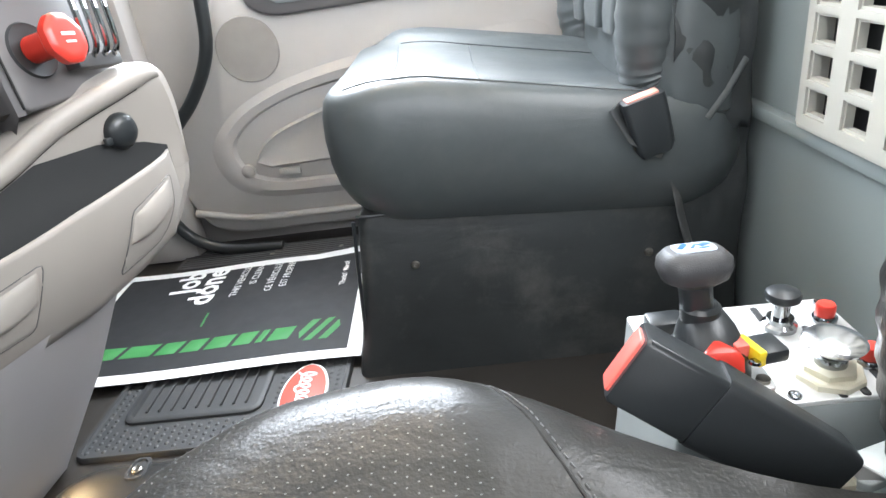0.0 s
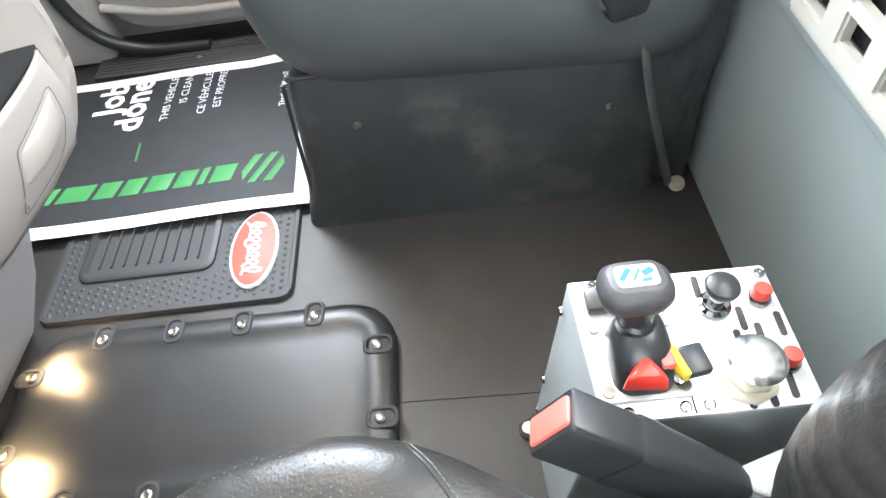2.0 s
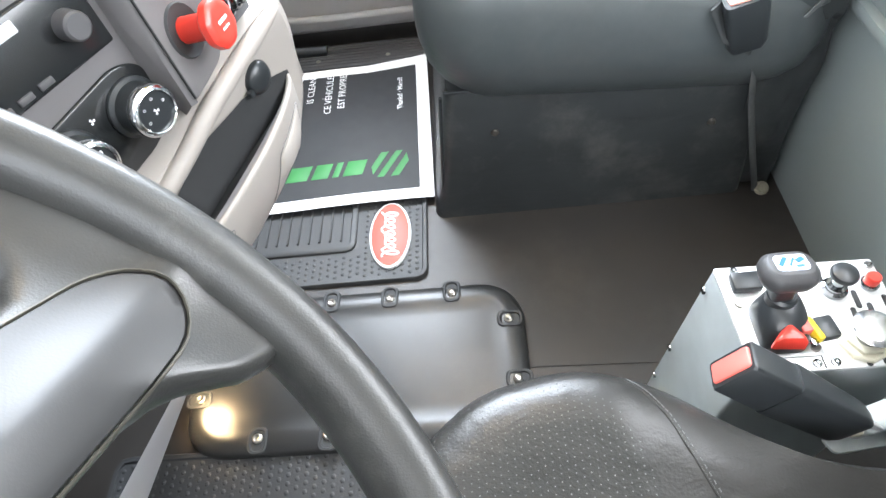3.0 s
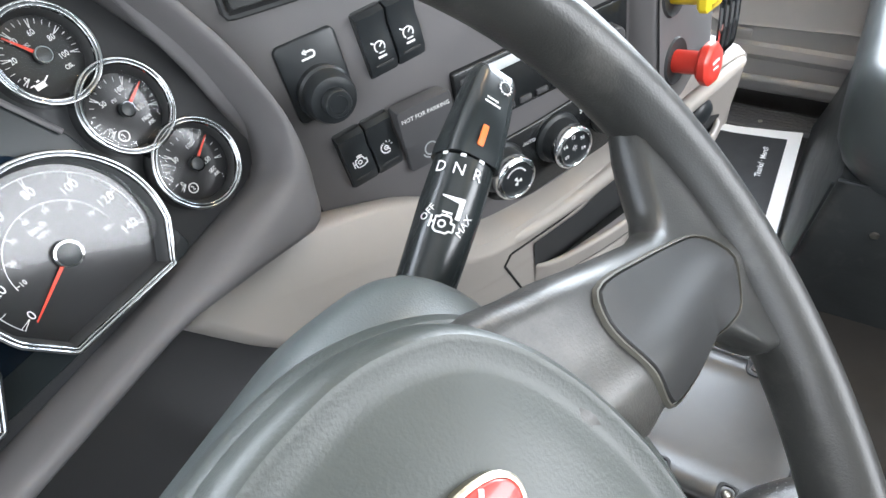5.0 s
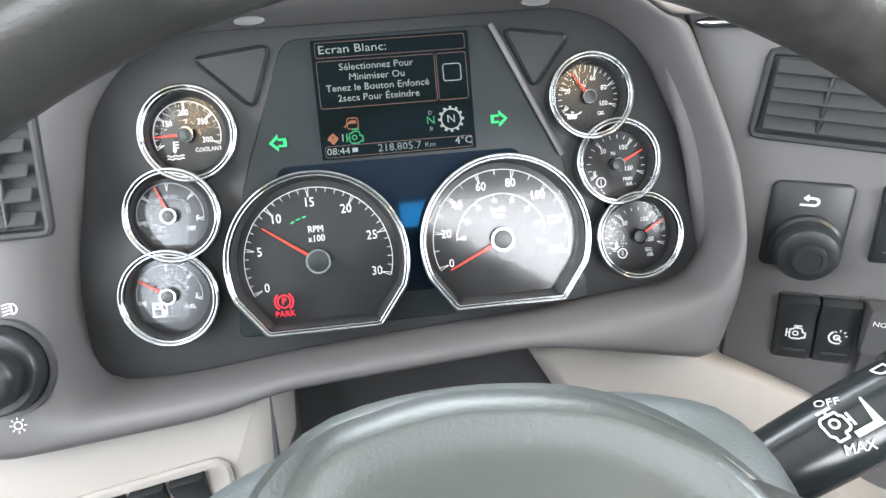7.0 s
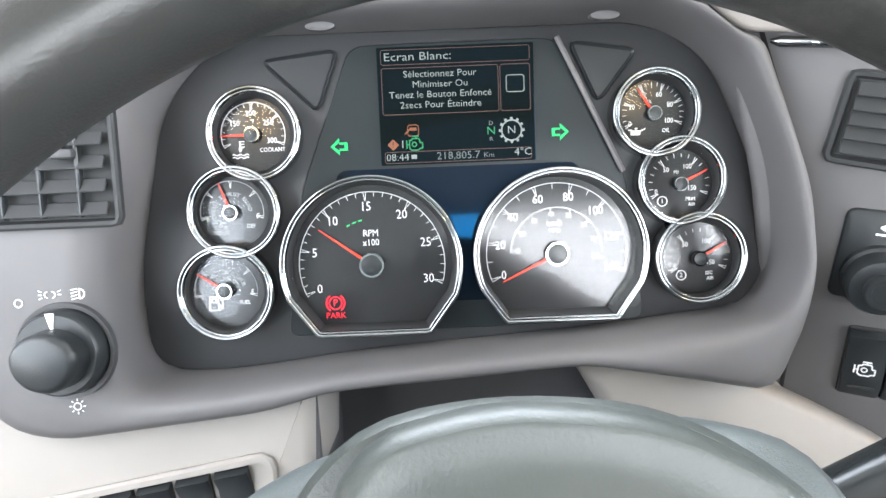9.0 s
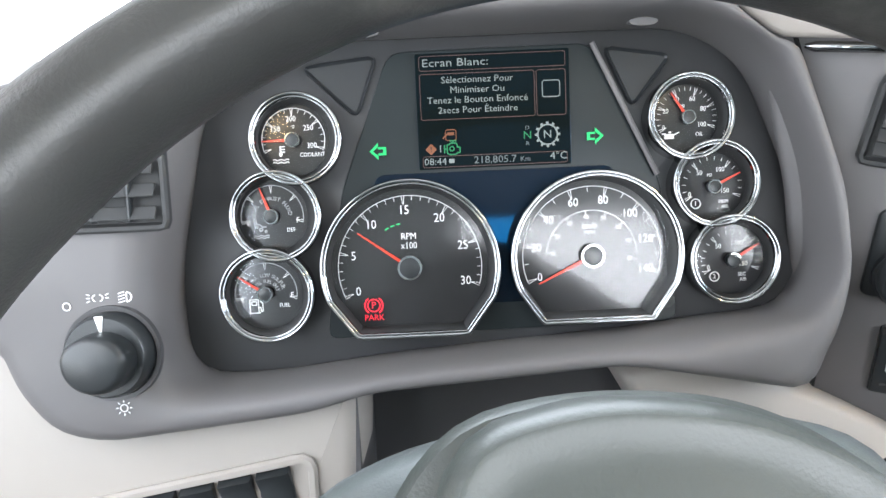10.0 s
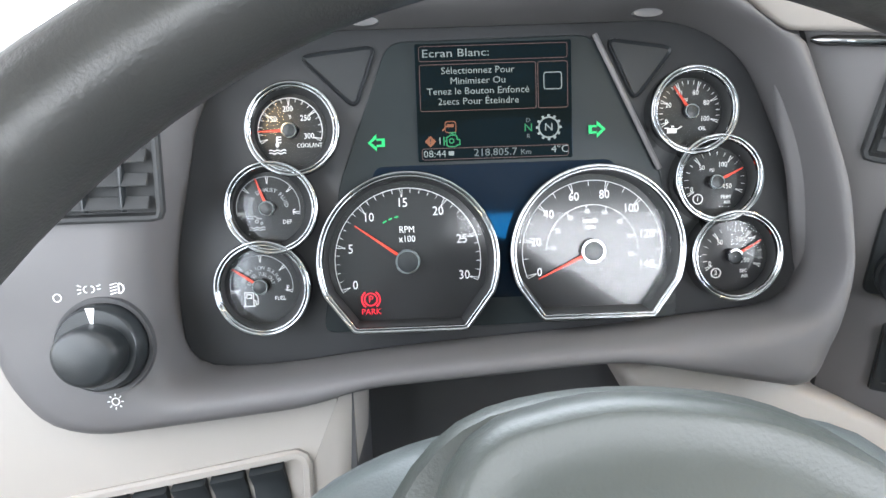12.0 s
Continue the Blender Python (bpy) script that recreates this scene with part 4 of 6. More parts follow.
    part("bin_liner", loft([[(x, lip_y(x) - 0.0035, out(x) - 0.005), (x, lip_y(x) - 0.012, out(x) * 0.62 - 0.003)] for x in xs], closed=False), M_GREYP, DASH, m=ML)
    part("tray", lean_out(loft([[(x, lip_y(x) - 0.012, out(x) * 0.62 - 0.003), (x, lip_y(x) - 0.024, min(out(x) * 0.3, 0.0026)), (x, lip_y(x) - 0.02, 0.0026)] + [(x, lip_y(x) - 0.02 + (max(top_y(x), lip_y(x)) - lip_y(x) + 0.02) * k, 0.0032) for k in (0.3, 0.5, 0.7, 0.85, 1.0)] for x in xs], closed=False)), M_SHADE, DASH, "dark open storage tray", m=ML)
    part("panel_gap", tube([ML @ Vector(p) for p in ((-0.045, 0.048, 0.001), (-0.055, 0.035, 0.001), (-0.030, -0.030, 0.001), (-0.018, -0.055, 0.001))], 0.0016, 6), M_SEAM, DASH)
    part("panel_gap", lean_out(tube([(-0.045, 0.048, 0.001), (0.03, 0.049, 0.001), (0.085, 0.056, 0.001), (0.135, 0.071, 0.001), (0.20, 0.096, 0.001), (0.30, 0.117, 0.001)], 0.0016, 6)), M_SEAM, DASH, m=ML)
    for cov, scoop in (([(0.216, 0.008), (0.290, 0.024), (0.287, -0.010), (0.270, -0.034), (0.252, -0.046), (0.188, -0.056)], [(0.217, 0.004), (0.286, 0.020), (0.280, -0.010), (0.205, -0.026)]),
                       ([(0.030, -0.012), (0.110, 0.004), (0.088, -0.058), (0.010, -0.064)], [(0.030, -0.016), (0.104, 0.0), (0.096, -0.030), (0.021, -0.041)])):
        cv = resample(rounded(cov, 0.007, 5), 60)
        h = part("cup_holder_flap", loft([[face(x, y, u) for x, y in shrink(cv, d)] for d, u in ((0.0, 0.0), (0.001, 0.0012), (0.005, 0.0014), (0.012, 0.0014), (0.018, 0.0014))], cap1=True), M_CREAM, DASH, m=ML)
        part("flap_gap", tube([ML @ Vector(face(x, y, 0.0006)) for x, y in cv + cv[:1]], 0.0006, 6), M_DASH, h)
        tl, tr, br, bl = [Vector(p) for p in scoop]
        pull_rows = []
        for i in range(25):
            u = i / 24
            swell = math.sin(math.pi * u) ** 0.45
            col = []
            for v, up in ((0.0, 0.0), (0.04, 0.18), (0.15, 0.42), (0.3, 0.64), (0.5, 0.86), (0.7, 0.98), (0.82, 1.0), (0.9, 0.94), (0.95, 0.78), (0.975, 0.5), (0.97, 0.0)):
                p = tl.lerp(tr, u).lerp(bl.lerp(br, u) - Vector((0, 0.005 * math.sin(math.pi * u))), v)
                col.append(face(p.x, p.y, 0.0010 + 0.0085 * up * swell))
            pull_rows.append(col)
        part("finger_pull", loft(pull_rows, closed=False), M_CREAM, h, m=ML, angle=60)
    part("lower_kick_panel", loft([[(-0.40, 0.40, 0.36), (-0.36, 0.62, 0.33), (-0.325, 0.80, 0.325), (-0.36, 0.84, 0.325)], [(-0.47, 0.40, 0.2), (-0.44, 0.62, 0.2), (-0.41, 0.83, 0.2), (-0.44, 0.87, 0.2)], [(-0.585, 0.40, 0), (-0.58, 0.62, 0), (-0.565, 0.88, 0), (-0.60, 0.92, 0)], [(-0.62, 0.40, -0.004), (-0.615, 0.62, -0.004), (-0.60, 0.88, -0.004), (-0.63, 0.92, -0.004)]], closed=False), M_GREYP, DASH, "pale grey kick panel under the dash")
    # cream panel on the door side of the column, with its switch row
    ll = rounded([(-0.36, 0.0), (-0.200, -0.010), (-0.140, -0.060), (-0.10, -0.088), (0.05, -0.082), (0.082, -0.076), (0.072, -0.26), (-0.36, -0.26)], 0.014, 5)
    lr = resample(ll, 140)
    part("lower_panel", loft([at(lr, -0.06), at(lr, 0.012), at(shrink(lr, 0.003), 0.019), at(shrink(lr, 0.008), 0.0238), at(shrink(lr, 0.014), 0.0255)], cap0=True, cap1=True), M_CREAM, DASH, "cream moulded lower dash panel", m=MC)
    fr = resample(rounded([(-0.134, -0.160), (0.039, -0.130), (0.047, -0.137), (0.047, -0.212), (-0.134, -0.232)], 0.006, 4), 60)
    part("switch_row_frame", loft([at(fr, 0.0235), at(fr, 0.0285), at(shrink(fr, 0.002), 0.0305), at(shrink(fr, 0.006), 0.0305), at(shrink(fr, 0.008), 0.0235)], cap1=True), M_CREAM, DASH, m=MC)
    part("knee_cavity", merged(moved(box(0.36, 0.30, 0.02, 0), T(0.21, -0.22, -0.10)), moved(box(0.02, 0.30, 0.12, 0), T(0.068, -0.23, -0.10))), M_DASH2, DASH, m=MC)
    part("corner_chrome", tube([MS @ Vector(p) for p in ((-0.134, 0.1795, -0.003), (-0.128, 0.1795, -0.002), (-0.09, 0.1805, -0.002), (0.03, 0.181, -0.002))], [0.0012, 0.0036, 0.0036, 0.0036], 10), M_CHROME, DASH, "chrome strip along the vent")
    # socket with its cap
    m = ML @ T(0.255, 0.083, 0.006)
    part("socket_cap", merged(lathe([(0.0185, 0), (0.019, 0.006), (0.0155, 0.011), (0.008, 0.0135), (0, 0.014)], 32), moved(box(0.008, 0.008, 0.006, 0.0015), T(-0.0205, -0.006, 0.004))), M_BLACK, DASH, "round black power socket cap", m=m)


dashboard()


# ---- gauges ----
def d_shape(r, flat, half):
    pts = [(r * math.cos(radians(a)), r * math.sin(radians(a))) for a in np.linspace(-20, 200, 48)]
    return resample(pts + [(-half, flat), (half, flat)], 120)


def icon(kind):
    """Small printed signs, about 0.012 across."""
    r = 0.006
    def ln(*p, w=0.0007):
        return merged(*[bar(a, b, c_, d, w, 0.0003) for (a, b), (c_, d) in zip(p, p[1:])])
    if kind == "fuel":
        return merged(ln((-0.0045, -0.005), (-0.0045, 0.005), (0.0020, 0.005), (0.0020, -0.005)), ln((-0.0030, 0.0035), (0.0006, 0.0035), (0.0006, 0.0008), (-0.0030, 0.0008), (-0.0030, 0.0035)), ln((-0.0058, -0.0052), (0.0034, -0.0052)), ln((0.0020, -0.001), (0.0036, -0.001), (0.0036, -0.004), (0.0052, -0.004), (0.0052, 0.002), (0.0034, 0.0042)))
    def wave(y):
        return ln(*[(-0.006 + 0.0012 * i, y + 0.0006 * math.sin(i * 1.6)) for i in range(11)], w=0.0007)
    if kind == "temp":
        return merged(ln((0, -0.002), (0, 0.006), w=0.0011), ln((0, 0.0055), (0.0032, 0.0055)), ln((0, 0.0035), (0.0032, 0.0035)), ln((0, 0.0015), (0.0032, 0.0015)), arc_strip(0, 0.0014, 0, 360, n=12, h=0.0003), wave(-0.0042), wave(-0.0062))
    if kind == "def":
        return merged(wave(-0.0046), wave(-0.0062), arc_strip(0.0008, 0.0015, 0, 360, n=12, h=0.0003), ln((-0.005, 0.004), (-0.001, 0.004), (0.001, 0.002), (0.004, 0.002)), ln((-0.005, 0.0022), (-0.002, 0.0022)), moved(arc_strip(0.0005, 0.0011, 0, 360, n=10, h=0.0003), T(0.0036, -0.0014)))
    if kind == "oil":
        return merged(bar(-0.004, -0.001, 0.003, -0.001, 0.0035, 0.0003), bar(0.003, 0.0, 0.007, 0.002, 0.0008, 0.0003), bar(-0.006, 0.001, -0.003, 0.001, 0.0008, 0.0003), bar(-0.001, 0.002, 0.001, 0.002, 0.0012, 0.0003))
    if kind == "park":
        return merged(arc_strip(0.0042, 0.0052, 0, 360, n=28, h=0.0003), arc_strip(0.0062, 0.0074, -55, 55, n=12, h=0.0003), arc_strip(0.0062, 0.0074, 125, 235, n=12, h=0.0003))
    if kind == "engine":
        return merged(ln((-0.0035, -0.003), (-0.0035, 0.003), (-0.002, 0.003), (-0.001, 0.0042), (0.003, 0.0042), (0.004, 0.003), (0.004, 0.001), (0.006, 0.001), (0.006, -0.003), (0.004, -0.003), (0.003, -0.0042), (-0.002, -0.0042), (-0.0035, -0.003), w=0.0009), arc_strip(0.0012, 0.0020, 0, 360, n=16, h=0.0003), ln((-0.0055, -0.003), (-0.0055, 0.003), w=0.0009), ln((-0.0055, 0), (-0.0035, 0), w=0.0009), ln((-0.0015, 0.0058), (0.0035, 0.0058), w=0.0009), ln((0.001, 0.0044), (0.001, 0.0058), w=0.0009))
    if kind == "gear":
        return merged(arc_strip(0.0068, 0.0078, 0, 360, n=40, h=0.0003), *[moved(box(0.0018, 0.0018, 0.0003, 0), R(a, "Z") @ T(0.0085, 0)) for a in range(0, 360, 30)])
    if kind == "cruise":
        return merged(arc_strip(0.0036, 0.0046, -40, 230, n=24, h=0.0003), bar(0, 0, 0.003, 0.003, 0.001, 0.0003), bar(-0.006, 0.005, -0.003, 0.003, 0.001, 0.0003), bar(-0.002, -0.0045, 0.003, -0.0045, 0.001, 0.0003))
    if kind == "dimmer":
        return merged(arc_strip(0.0042, 0.0052, 120, 300, n=20, h=0.0003), bar(0, 0, 0.003, -0.003, 0.0009, 0.0003), arc_strip(0.0012, 0.0022, 0, 360, n=14, h=0.0003), *[moved(bar(0.003, 0, 0.0045, 0, 0.0007, 0.0003), T(0.0015, 0.0015) @ R(a, "Z")) for a in (0, 45, 90, 135)])
    if kind == "sun":
        return merged(arc_strip(0.0022, 0.003, 0, 360, n=20, h=0.0003), *[moved(bar(0.004, 0, 0.0058, 0, 0.0008, 0.0003), R(a, "Z")) for a in range(0, 360, 45)])
    if kind == "lowbeam":
        return merged(arc_strip(0.003, 0.004, -90, 90, n=14, h=0.0003), bar(0, -0.0035, 0, 0.0035, 0.001, 0.0003), *[bar(-0.006, y, -0.0012, y + 0.0012, 0.0008, 0.0003) for y in (-0.004, -0.0018, 0.0004, 0.0026)])
    if kind == "sidelights":
        return merged(arc_strip(0.0018, 0.0026, 90, 270, n=12, h=0.0003), bar(-0.004, 0.002, -0.0065, 0.003, 0.0008, 0.0003), bar(-0.004, 0, -0.0065, 0, 0.0008, 0.0003), bar(-0.004, -0.002, -0.0065, -0.003, 0.0008, 0.0003), moved(merged(arc_strip(0.0018, 0.0026, -90, 90, n=12, h=0.0003), bar(0.004, 0.002, 0.0065, 0.003, 0.0008, 0.0003), bar(0.004, 0, 0.0065, 0, 0.0008, 0.0003)), T(0.003, 0)))
    if kind == "hook":
        return merged(bar(-0.006, -0.002, 0.003, -0.002, 0.0016, 0.0003), moved(arc_strip(0.0018, 0.0034, -90, 90, n=12, h=0.0003), T(0.003, 0.0006)), bar(-0.002, 0.0032, 0.003, 0.0032, 0.0016, 0.0003), bar(-0.004, 0.0032, -0.001, 0.0052, 0.0012, 0.0003), bar(-0.004, 0.0032, -0.001, 0.0012, 0.0012, 0.0003))
    if kind == "brake":
        return merged(arc_strip(0.0045, 0.0055, 0, 360, n=28, h=0.0003), arc_strip(0.0068, 0.0078, 200, 340, n=14, h=0.0003), bar(0.002, -0.006, 0.008, -0.004, 0.0012, 0.0003))
    if kind == "beacon":
        return merged(bar(-0.003, -0.003, 0.003, -0.003, 0.003, 0.0003), bar(0, -0.002, 0, 0.003, 0.004, 0.0003), *[moved(bar(0.005, 0, 0.007, 0, 0.0009, 0.0003), R(a, "Z")) for a in (20, 55, 90, 125, 160)])
    if kind == "fan":
        return merged(arc_strip(0, 0.0012, 0, 360, n=12, h=0.0003), *[moved(arc_strip(0.001, 0.0042, -28, 28, n=6, h=0.0003), R(a, "Z")) for a in (0, 120, 240)])
    return arc_strip(0.0035, 0.0048, 0, 360, n=24, h=0.0003)


def tick(q, ln, w):
    """A minor mark is a thin line, a major one a slender open wedge."""
    if w < 0.00055 or ln < 0.0044:
        return bar(q - ln, 0, q, 0, w * 0.62)
    g = 0.011 * ln / 0.0055 * 0.1
    return merged(bar(q - ln * 1.25, 0.0001, q, g, 0.0004), bar(q - ln * 1.25, -0.0001, q, -g, 0.0004))


def gauge(dial_c, ring_c, r, ticks, numerals, needle_deg, label, shape=None, extra=(), ring_z=0.017, red=None):
    """A dial sunk behind a chrome ring: ticks (angle, length, width), numerals (text, x, y, size)."""
    g = thing("gauge", MC @ Vector((*dial_c, 0)), label, "gauge", group="dashboard gauges")
    n = 96
    loop = resample(shape, n) if shape else [(r * math.cos(2 * math.pi * i / n), r * math.sin(2 * math.pi * i / n)) for i in range(n)]
    f = MC @ T(*dial_c, 0)
    dx, dy = ring_c[0] - dial_c[0], ring_c[1] - dial_c[1]
    def lp(d, z, k):
        return [(x + dx * k, y + dy * k, z) for x, y in shrink(loop, d)]
    hoop = [lp(-0.0010, -0.002, 0.6), lp(-0.0013, ring_z - 0.002, 1)]
    for c0, r0, a0, a1 in ((0.0002, 0.0015, 0, 150), (0.0026, 0.0010, 30, 180)):
        for a in np.linspace(a0, a1, 8):
            hoop.append(lp(c0 - r0 * math.cos(radians(a)), ring_z - 0.001 + r0 * math.sin(radians(a)), 1))
    part("bezel_ring", loft(hoop + [lp(0.0036, ring_z - 0.003, 1)]), M_CHROME, g, "polished chrome ring", m=f, angle=60)
    part("inner_wall", loft([lp(0.0024, ring_z - 0.0025, 1), lp(0.0034, ring_z - 0.005, 0.8), lp(0.006, 0.0005, 0.05)]), M_SHADE, g, m=f)
    part("dial", loft([lp(0.003, -0.002, 0), lp(0.003, 0.0006, 0)], cap0=True, cap1=True), M_DIAL, g, m=f)
    part("tick_marks", merged(*[moved(tick(q, ln, w), R(a, "Z")) for a, q, ln, w in ticks]), M_WHITE, g, m=f @ T(0, 0, 0.0007))
    for text, x, y, s in numerals:
        part("numeral", words(text, s * 1.04, 0.0001), M_WHITE, g, m=f @ T(x, y, 0.0010) @ Matrix.Diagonal((0.88, 1, 1, 1)))
    for name, bm, mat in extra:
        part(name, bm, mat, g, m=f @ T(0, 0, 0.0010))
    ln = r * 0.72
    tip = loft([[(-0.002, -0.0013, 0), (-0.002, 0.0013, 0), (-0.002, 0.0013, 0.0006), (-0.002, -0.0013, 0.0006)], [(ln, -0.0004, 0), (ln, 0.0004, 0), (ln, 0.0004, 0.0006), (ln, -0.0004, 0.0006)]], cap0=True, cap1=True)
    part("needle", tip, M_NEEDLE, g, "red needle", m=f @ T(0, 0, 0.003) @ R(needle_deg, "Z"))
    hr = r * 0.14 if r > 0.05 else r * 0.17
    part("needle_cap", lathe([(hr, 0.0025), (hr, 0.0055), (hr * 0.85, 0.006), (0, 0.006)], 32), M_BLACK, g, m=f)
    part("cap_ring", loft([circle(hr * 1.0, 0.0052, 32), circle(hr * 1.0, 0.0064, 32), circle(hr * 0.84, 0.0064, 32), circle(hr * 0.84, 0.0058, 32)]), M_CHROME, g, m=f)
    pane = part("lens", loft([lp(0.0052, 0.0076, 0.45)], cap1=True), M_GLASS, g, m=f)
    pane.visible_shadow = False
    return g


def fan_ticks(a0, a1, n, r, long_every, l1, l0, w=0.0006):
    return [(a0 + (a1 - a0) * i / n, r, l1 if i % long_every == 0 else l0, w * (1.5 if i % long_every == 0 else 1)) for i in range(n + 1)]


def pol(a, r):
    return r * math.cos(radians(a)), r * math.sin(radians(a))


def curved_words(text, r, a0, a1, size):
    out = []
    for i, ch in enumerate(text):
        if ch == " ":
            continue
        a = a0 + (a1 - a0) * i / (len(text) - 1)
        x, y = pol(a, r)
        out.append(moved(words(ch, size, 0.0001), T(x, y) @ R(a - 90, "Z")))
    return merged(*out)


def instruments():
    # engine speed
    t = fan_ticks(203, -16, 30, 0.0545, 5, 0.0055, 0.0035)
    nums = [(str(5 * k), *pol(203 - 36.5 * k, 0.0435), 0.0092) for k in range(7)] + [("RPM", 0.000, 0.0235, 0.0068), ("x100", 0.000, 0.0165, 0.0068), ]
    warn = [("parking_light", moved(icon("park"), T(-0.029, -0.028)), G_RED), ("parking_light", moved(words("P", 0.0075, 0.0001), T(-0.029, -0.028)), G_RED), ("parking_light", moved(words("PARK", 0.0062, 0.0001), T(-0.029, -0.0375)), G_RED),
            ("green_band", merged(*[arc_strip(0.0335, 0.0345, a, a - 5, n=4) for a in (121, 113, 105)]), G_GREEN), ("dial_arc", arc_strip(0.0541, 0.0546, 203, -16, n=60, h=0.0003), M_WHITE)]
    gauge((0.121, 0.0), (0.122, 0.0), 0.0655, t, nums, 144, "engine speed gauge in a chrome ring with red needle", d_shape(0.0655, -0.050, 0.041), warn)
    # road speed
    t = fan_ticks(201, -16, 14, 0.0525, 2, 0.0060, 0.0042)
    nums = [(str(20 * k), *pol(201 - 31 * k, 0.0425), 0.0088) for k in range(8)] + [("km/h", -0.001, 0.0225, 0.0062), ("MPH", -0.001, 0.0172, 0.0046)]
    nums += [(str(10 * k), *pol(201 - 26 * k + (0 if k else 0), 0.0295), 0.0046) for k in range(1, 9)]
    ex = [("dial_arc", arc_strip(0.0341, 0.0345, 178, 0, n=60, h=0.0003), M_WHITE), ("tick_marks", merged(*[moved(bar(0.032, 0, 0.0345, 0, 0.0005), R(201 - 26 * k, "Z")) for k in range(1, 9)]), M_WHITE), ("dial_arc", arc_strip(0.0521, 0.0526, 201, -16, n=60, h=0.0003), M_WHITE)]
    gauge((0.259, 0.003), (0.260, 0.003), 0.0630, t, nums, 206, "road speed gauge in a chrome ring, needle at zero", d_shape(0.0630, -0.048, 0.041), ex)
    R_ = 0.0325
    small = fan_ticks(200, -18, 10, 0.0235, 5, 0.0045, 0.003, 0.0005)
    arc = [("dial_arc", arc_strip(0.0231, 0.0236, 200, -18, n=40, h=0.0003), M_WHITE)]
    gauge((0.039, 0.099), (0.0435, 0.0985), R_, fan_ticks(200, -18, 16, 0.0235, 4, 0.0045, 0.003, 0.0005), [("150", -0.013, 0.0085, 0.0056), ("200", -0.001, 0.0155, 0.0056), ("250", 0.0115, 0.0085, 0.0056), ("300", 0.0135, -0.0045, 0.0056), ("\u00b0F", 0.0, 0.0095, 0.0038), ("COOLANT", 0.0135, -0.0112, 0.0042)], 181, "coolant temperature gauge in a chrome ring", None, arc + [("sign", moved(icon("temp"), T(-0.010, -0.010)), M_WHITE)])
    gauge((0.0195, 0.043), (0.0255, 0.0435), R_, fan_ticks(190, -10, 4, 0.0235, 1, 0.0045, 0.003, 0.0006), [("E", -0.018, -0.0045, 0.0052), ("F", 0.019, -0.0035, 0.0056), ("DEF", 0.0135, -0.0105, 0.0042)], 110, "exhaust fluid level gauge in a chrome ring", None, [("dial_arc", arc_strip(0.0231, 0.0236, 190, -10, n=40, h=0.0003), M_GREYT), ("sign", moved(icon("def"), T(-0.009, -0.0095)), M_GREYT), ("lettering", curved_words("DIESEL EXHAUST FLUID", 0.0135, 192, 8, 0.0042), M_GREYT)])
    gauge((0.011, -0.015), (0.0155, -0.0145), R_ + 0.0015, fan_ticks(190, -10, 4, 0.0235, 1, 0.0045, 0.003, 0.0006), [("E", -0.018, -0.0045, 0.0052), ("F", 0.0195, -0.002, 0.0056), ("FUEL", 0.0135, -0.0095, 0.0042)], 146, "fuel gauge in a chrome ring", None, [("dial_arc", arc_strip(0.0231, 0.0236, 190, -10, n=40, h=0.0003), M_GREYT), ("sign", moved(icon("fuel"), T(-0.0085, -0.0095)), M_WHITE), ("lettering", curved_words("ULTRA LOW SULFUR", 0.0138, 160, 18, 0.0042), M_GREYT), ("lettering", curved_words("DIESEL FUEL ONLY", 0.0092, 165, 15, 0.0038), M_GREYT)])
    gauge((0.332, 0.103), (0.330, 0.1025), R_ - 0.002, fan_ticks(205, -20, 20, 0.0225, 4, 0.0045, 0.0028, 0.0005), [("0", -0.017, -0.007, 0.005), ("20", -0.0155, 0.005, 0.005), ("40", -0.0075, 0.0135, 0.005), ("60", 0.0045, 0.0135, 0.005), ("80", 0.0125, 0.006, 0.005), ("100", 0.0115, -0.0055, 0.005), ("PSI", -0.003, 0.0085, 0.0034), ("OIL", 0.0095, -0.0125, 0.004)], 124, "oil pressure gauge in a chrome ring", None, [("sign", moved(icon("oil"), T(-0.0125, -0.0125)), M_WHITE)])
    gauge((0.351, 0.051), (0.348, 0.0535), R_ - 0.0015, fan_ticks(205, -20, 15, 0.0225, 5, 0.0045, 0.0028, 0.0005), [("0", -0.017, -0.0055, 0.005), ("50", -0.0095, 0.0105, 0.005), ("PSI", -0.002, 0.0085, 0.0034), ("100", 0.006, 0.0125, 0.005), ("150", 0.0095, -0.0035, 0.005), ("PRIM", 0.0085, -0.0115, 0.0038), ("AIR", 0.0095, -0.0155, 0.0038)], 26, "primary air pressure gauge in a chrome ring", None, [("sign", moved(merged(arc_strip(0.0032, 0.0039, 0, 360, n=24), words("1", 0.005, 0.0001)), T(-0.0125, -0.0125)), M_WHITE)])
    gauge((0.365, -0.005), (0.3615, -0.003), R_, fan_ticks(205, -20, 15, 0.0225, 5, 0.0045, 0.0028, 0.0005), [("0", -0.017, -0.0055, 0.005), ("50", -0.0095, 0.0105, 0.005), ("100", 0.006, 0.0125, 0.005), ("150", 0.0095, -0.0035, 0.005), ("SEC", 0.0085, -0.0115, 0.0038), ("AIR", 0.0095, -0.0155, 0.0038)], 30, "secondary air pressure gauge in a chrome ring", None, [("sign", moved(merged(arc_strip(0.0032, 0.0039, 0, 360, n=24), words("2", 0.005, 0.0001)), T(-0.0125, -0.0125)), M_WHITE)])


instruments()


def wiper():
    w = thing("windscreen_wiper", (-1.13, 0.36, 0.62), "dark windscreen wiper resting at the foot of the windscreen", "wiper")
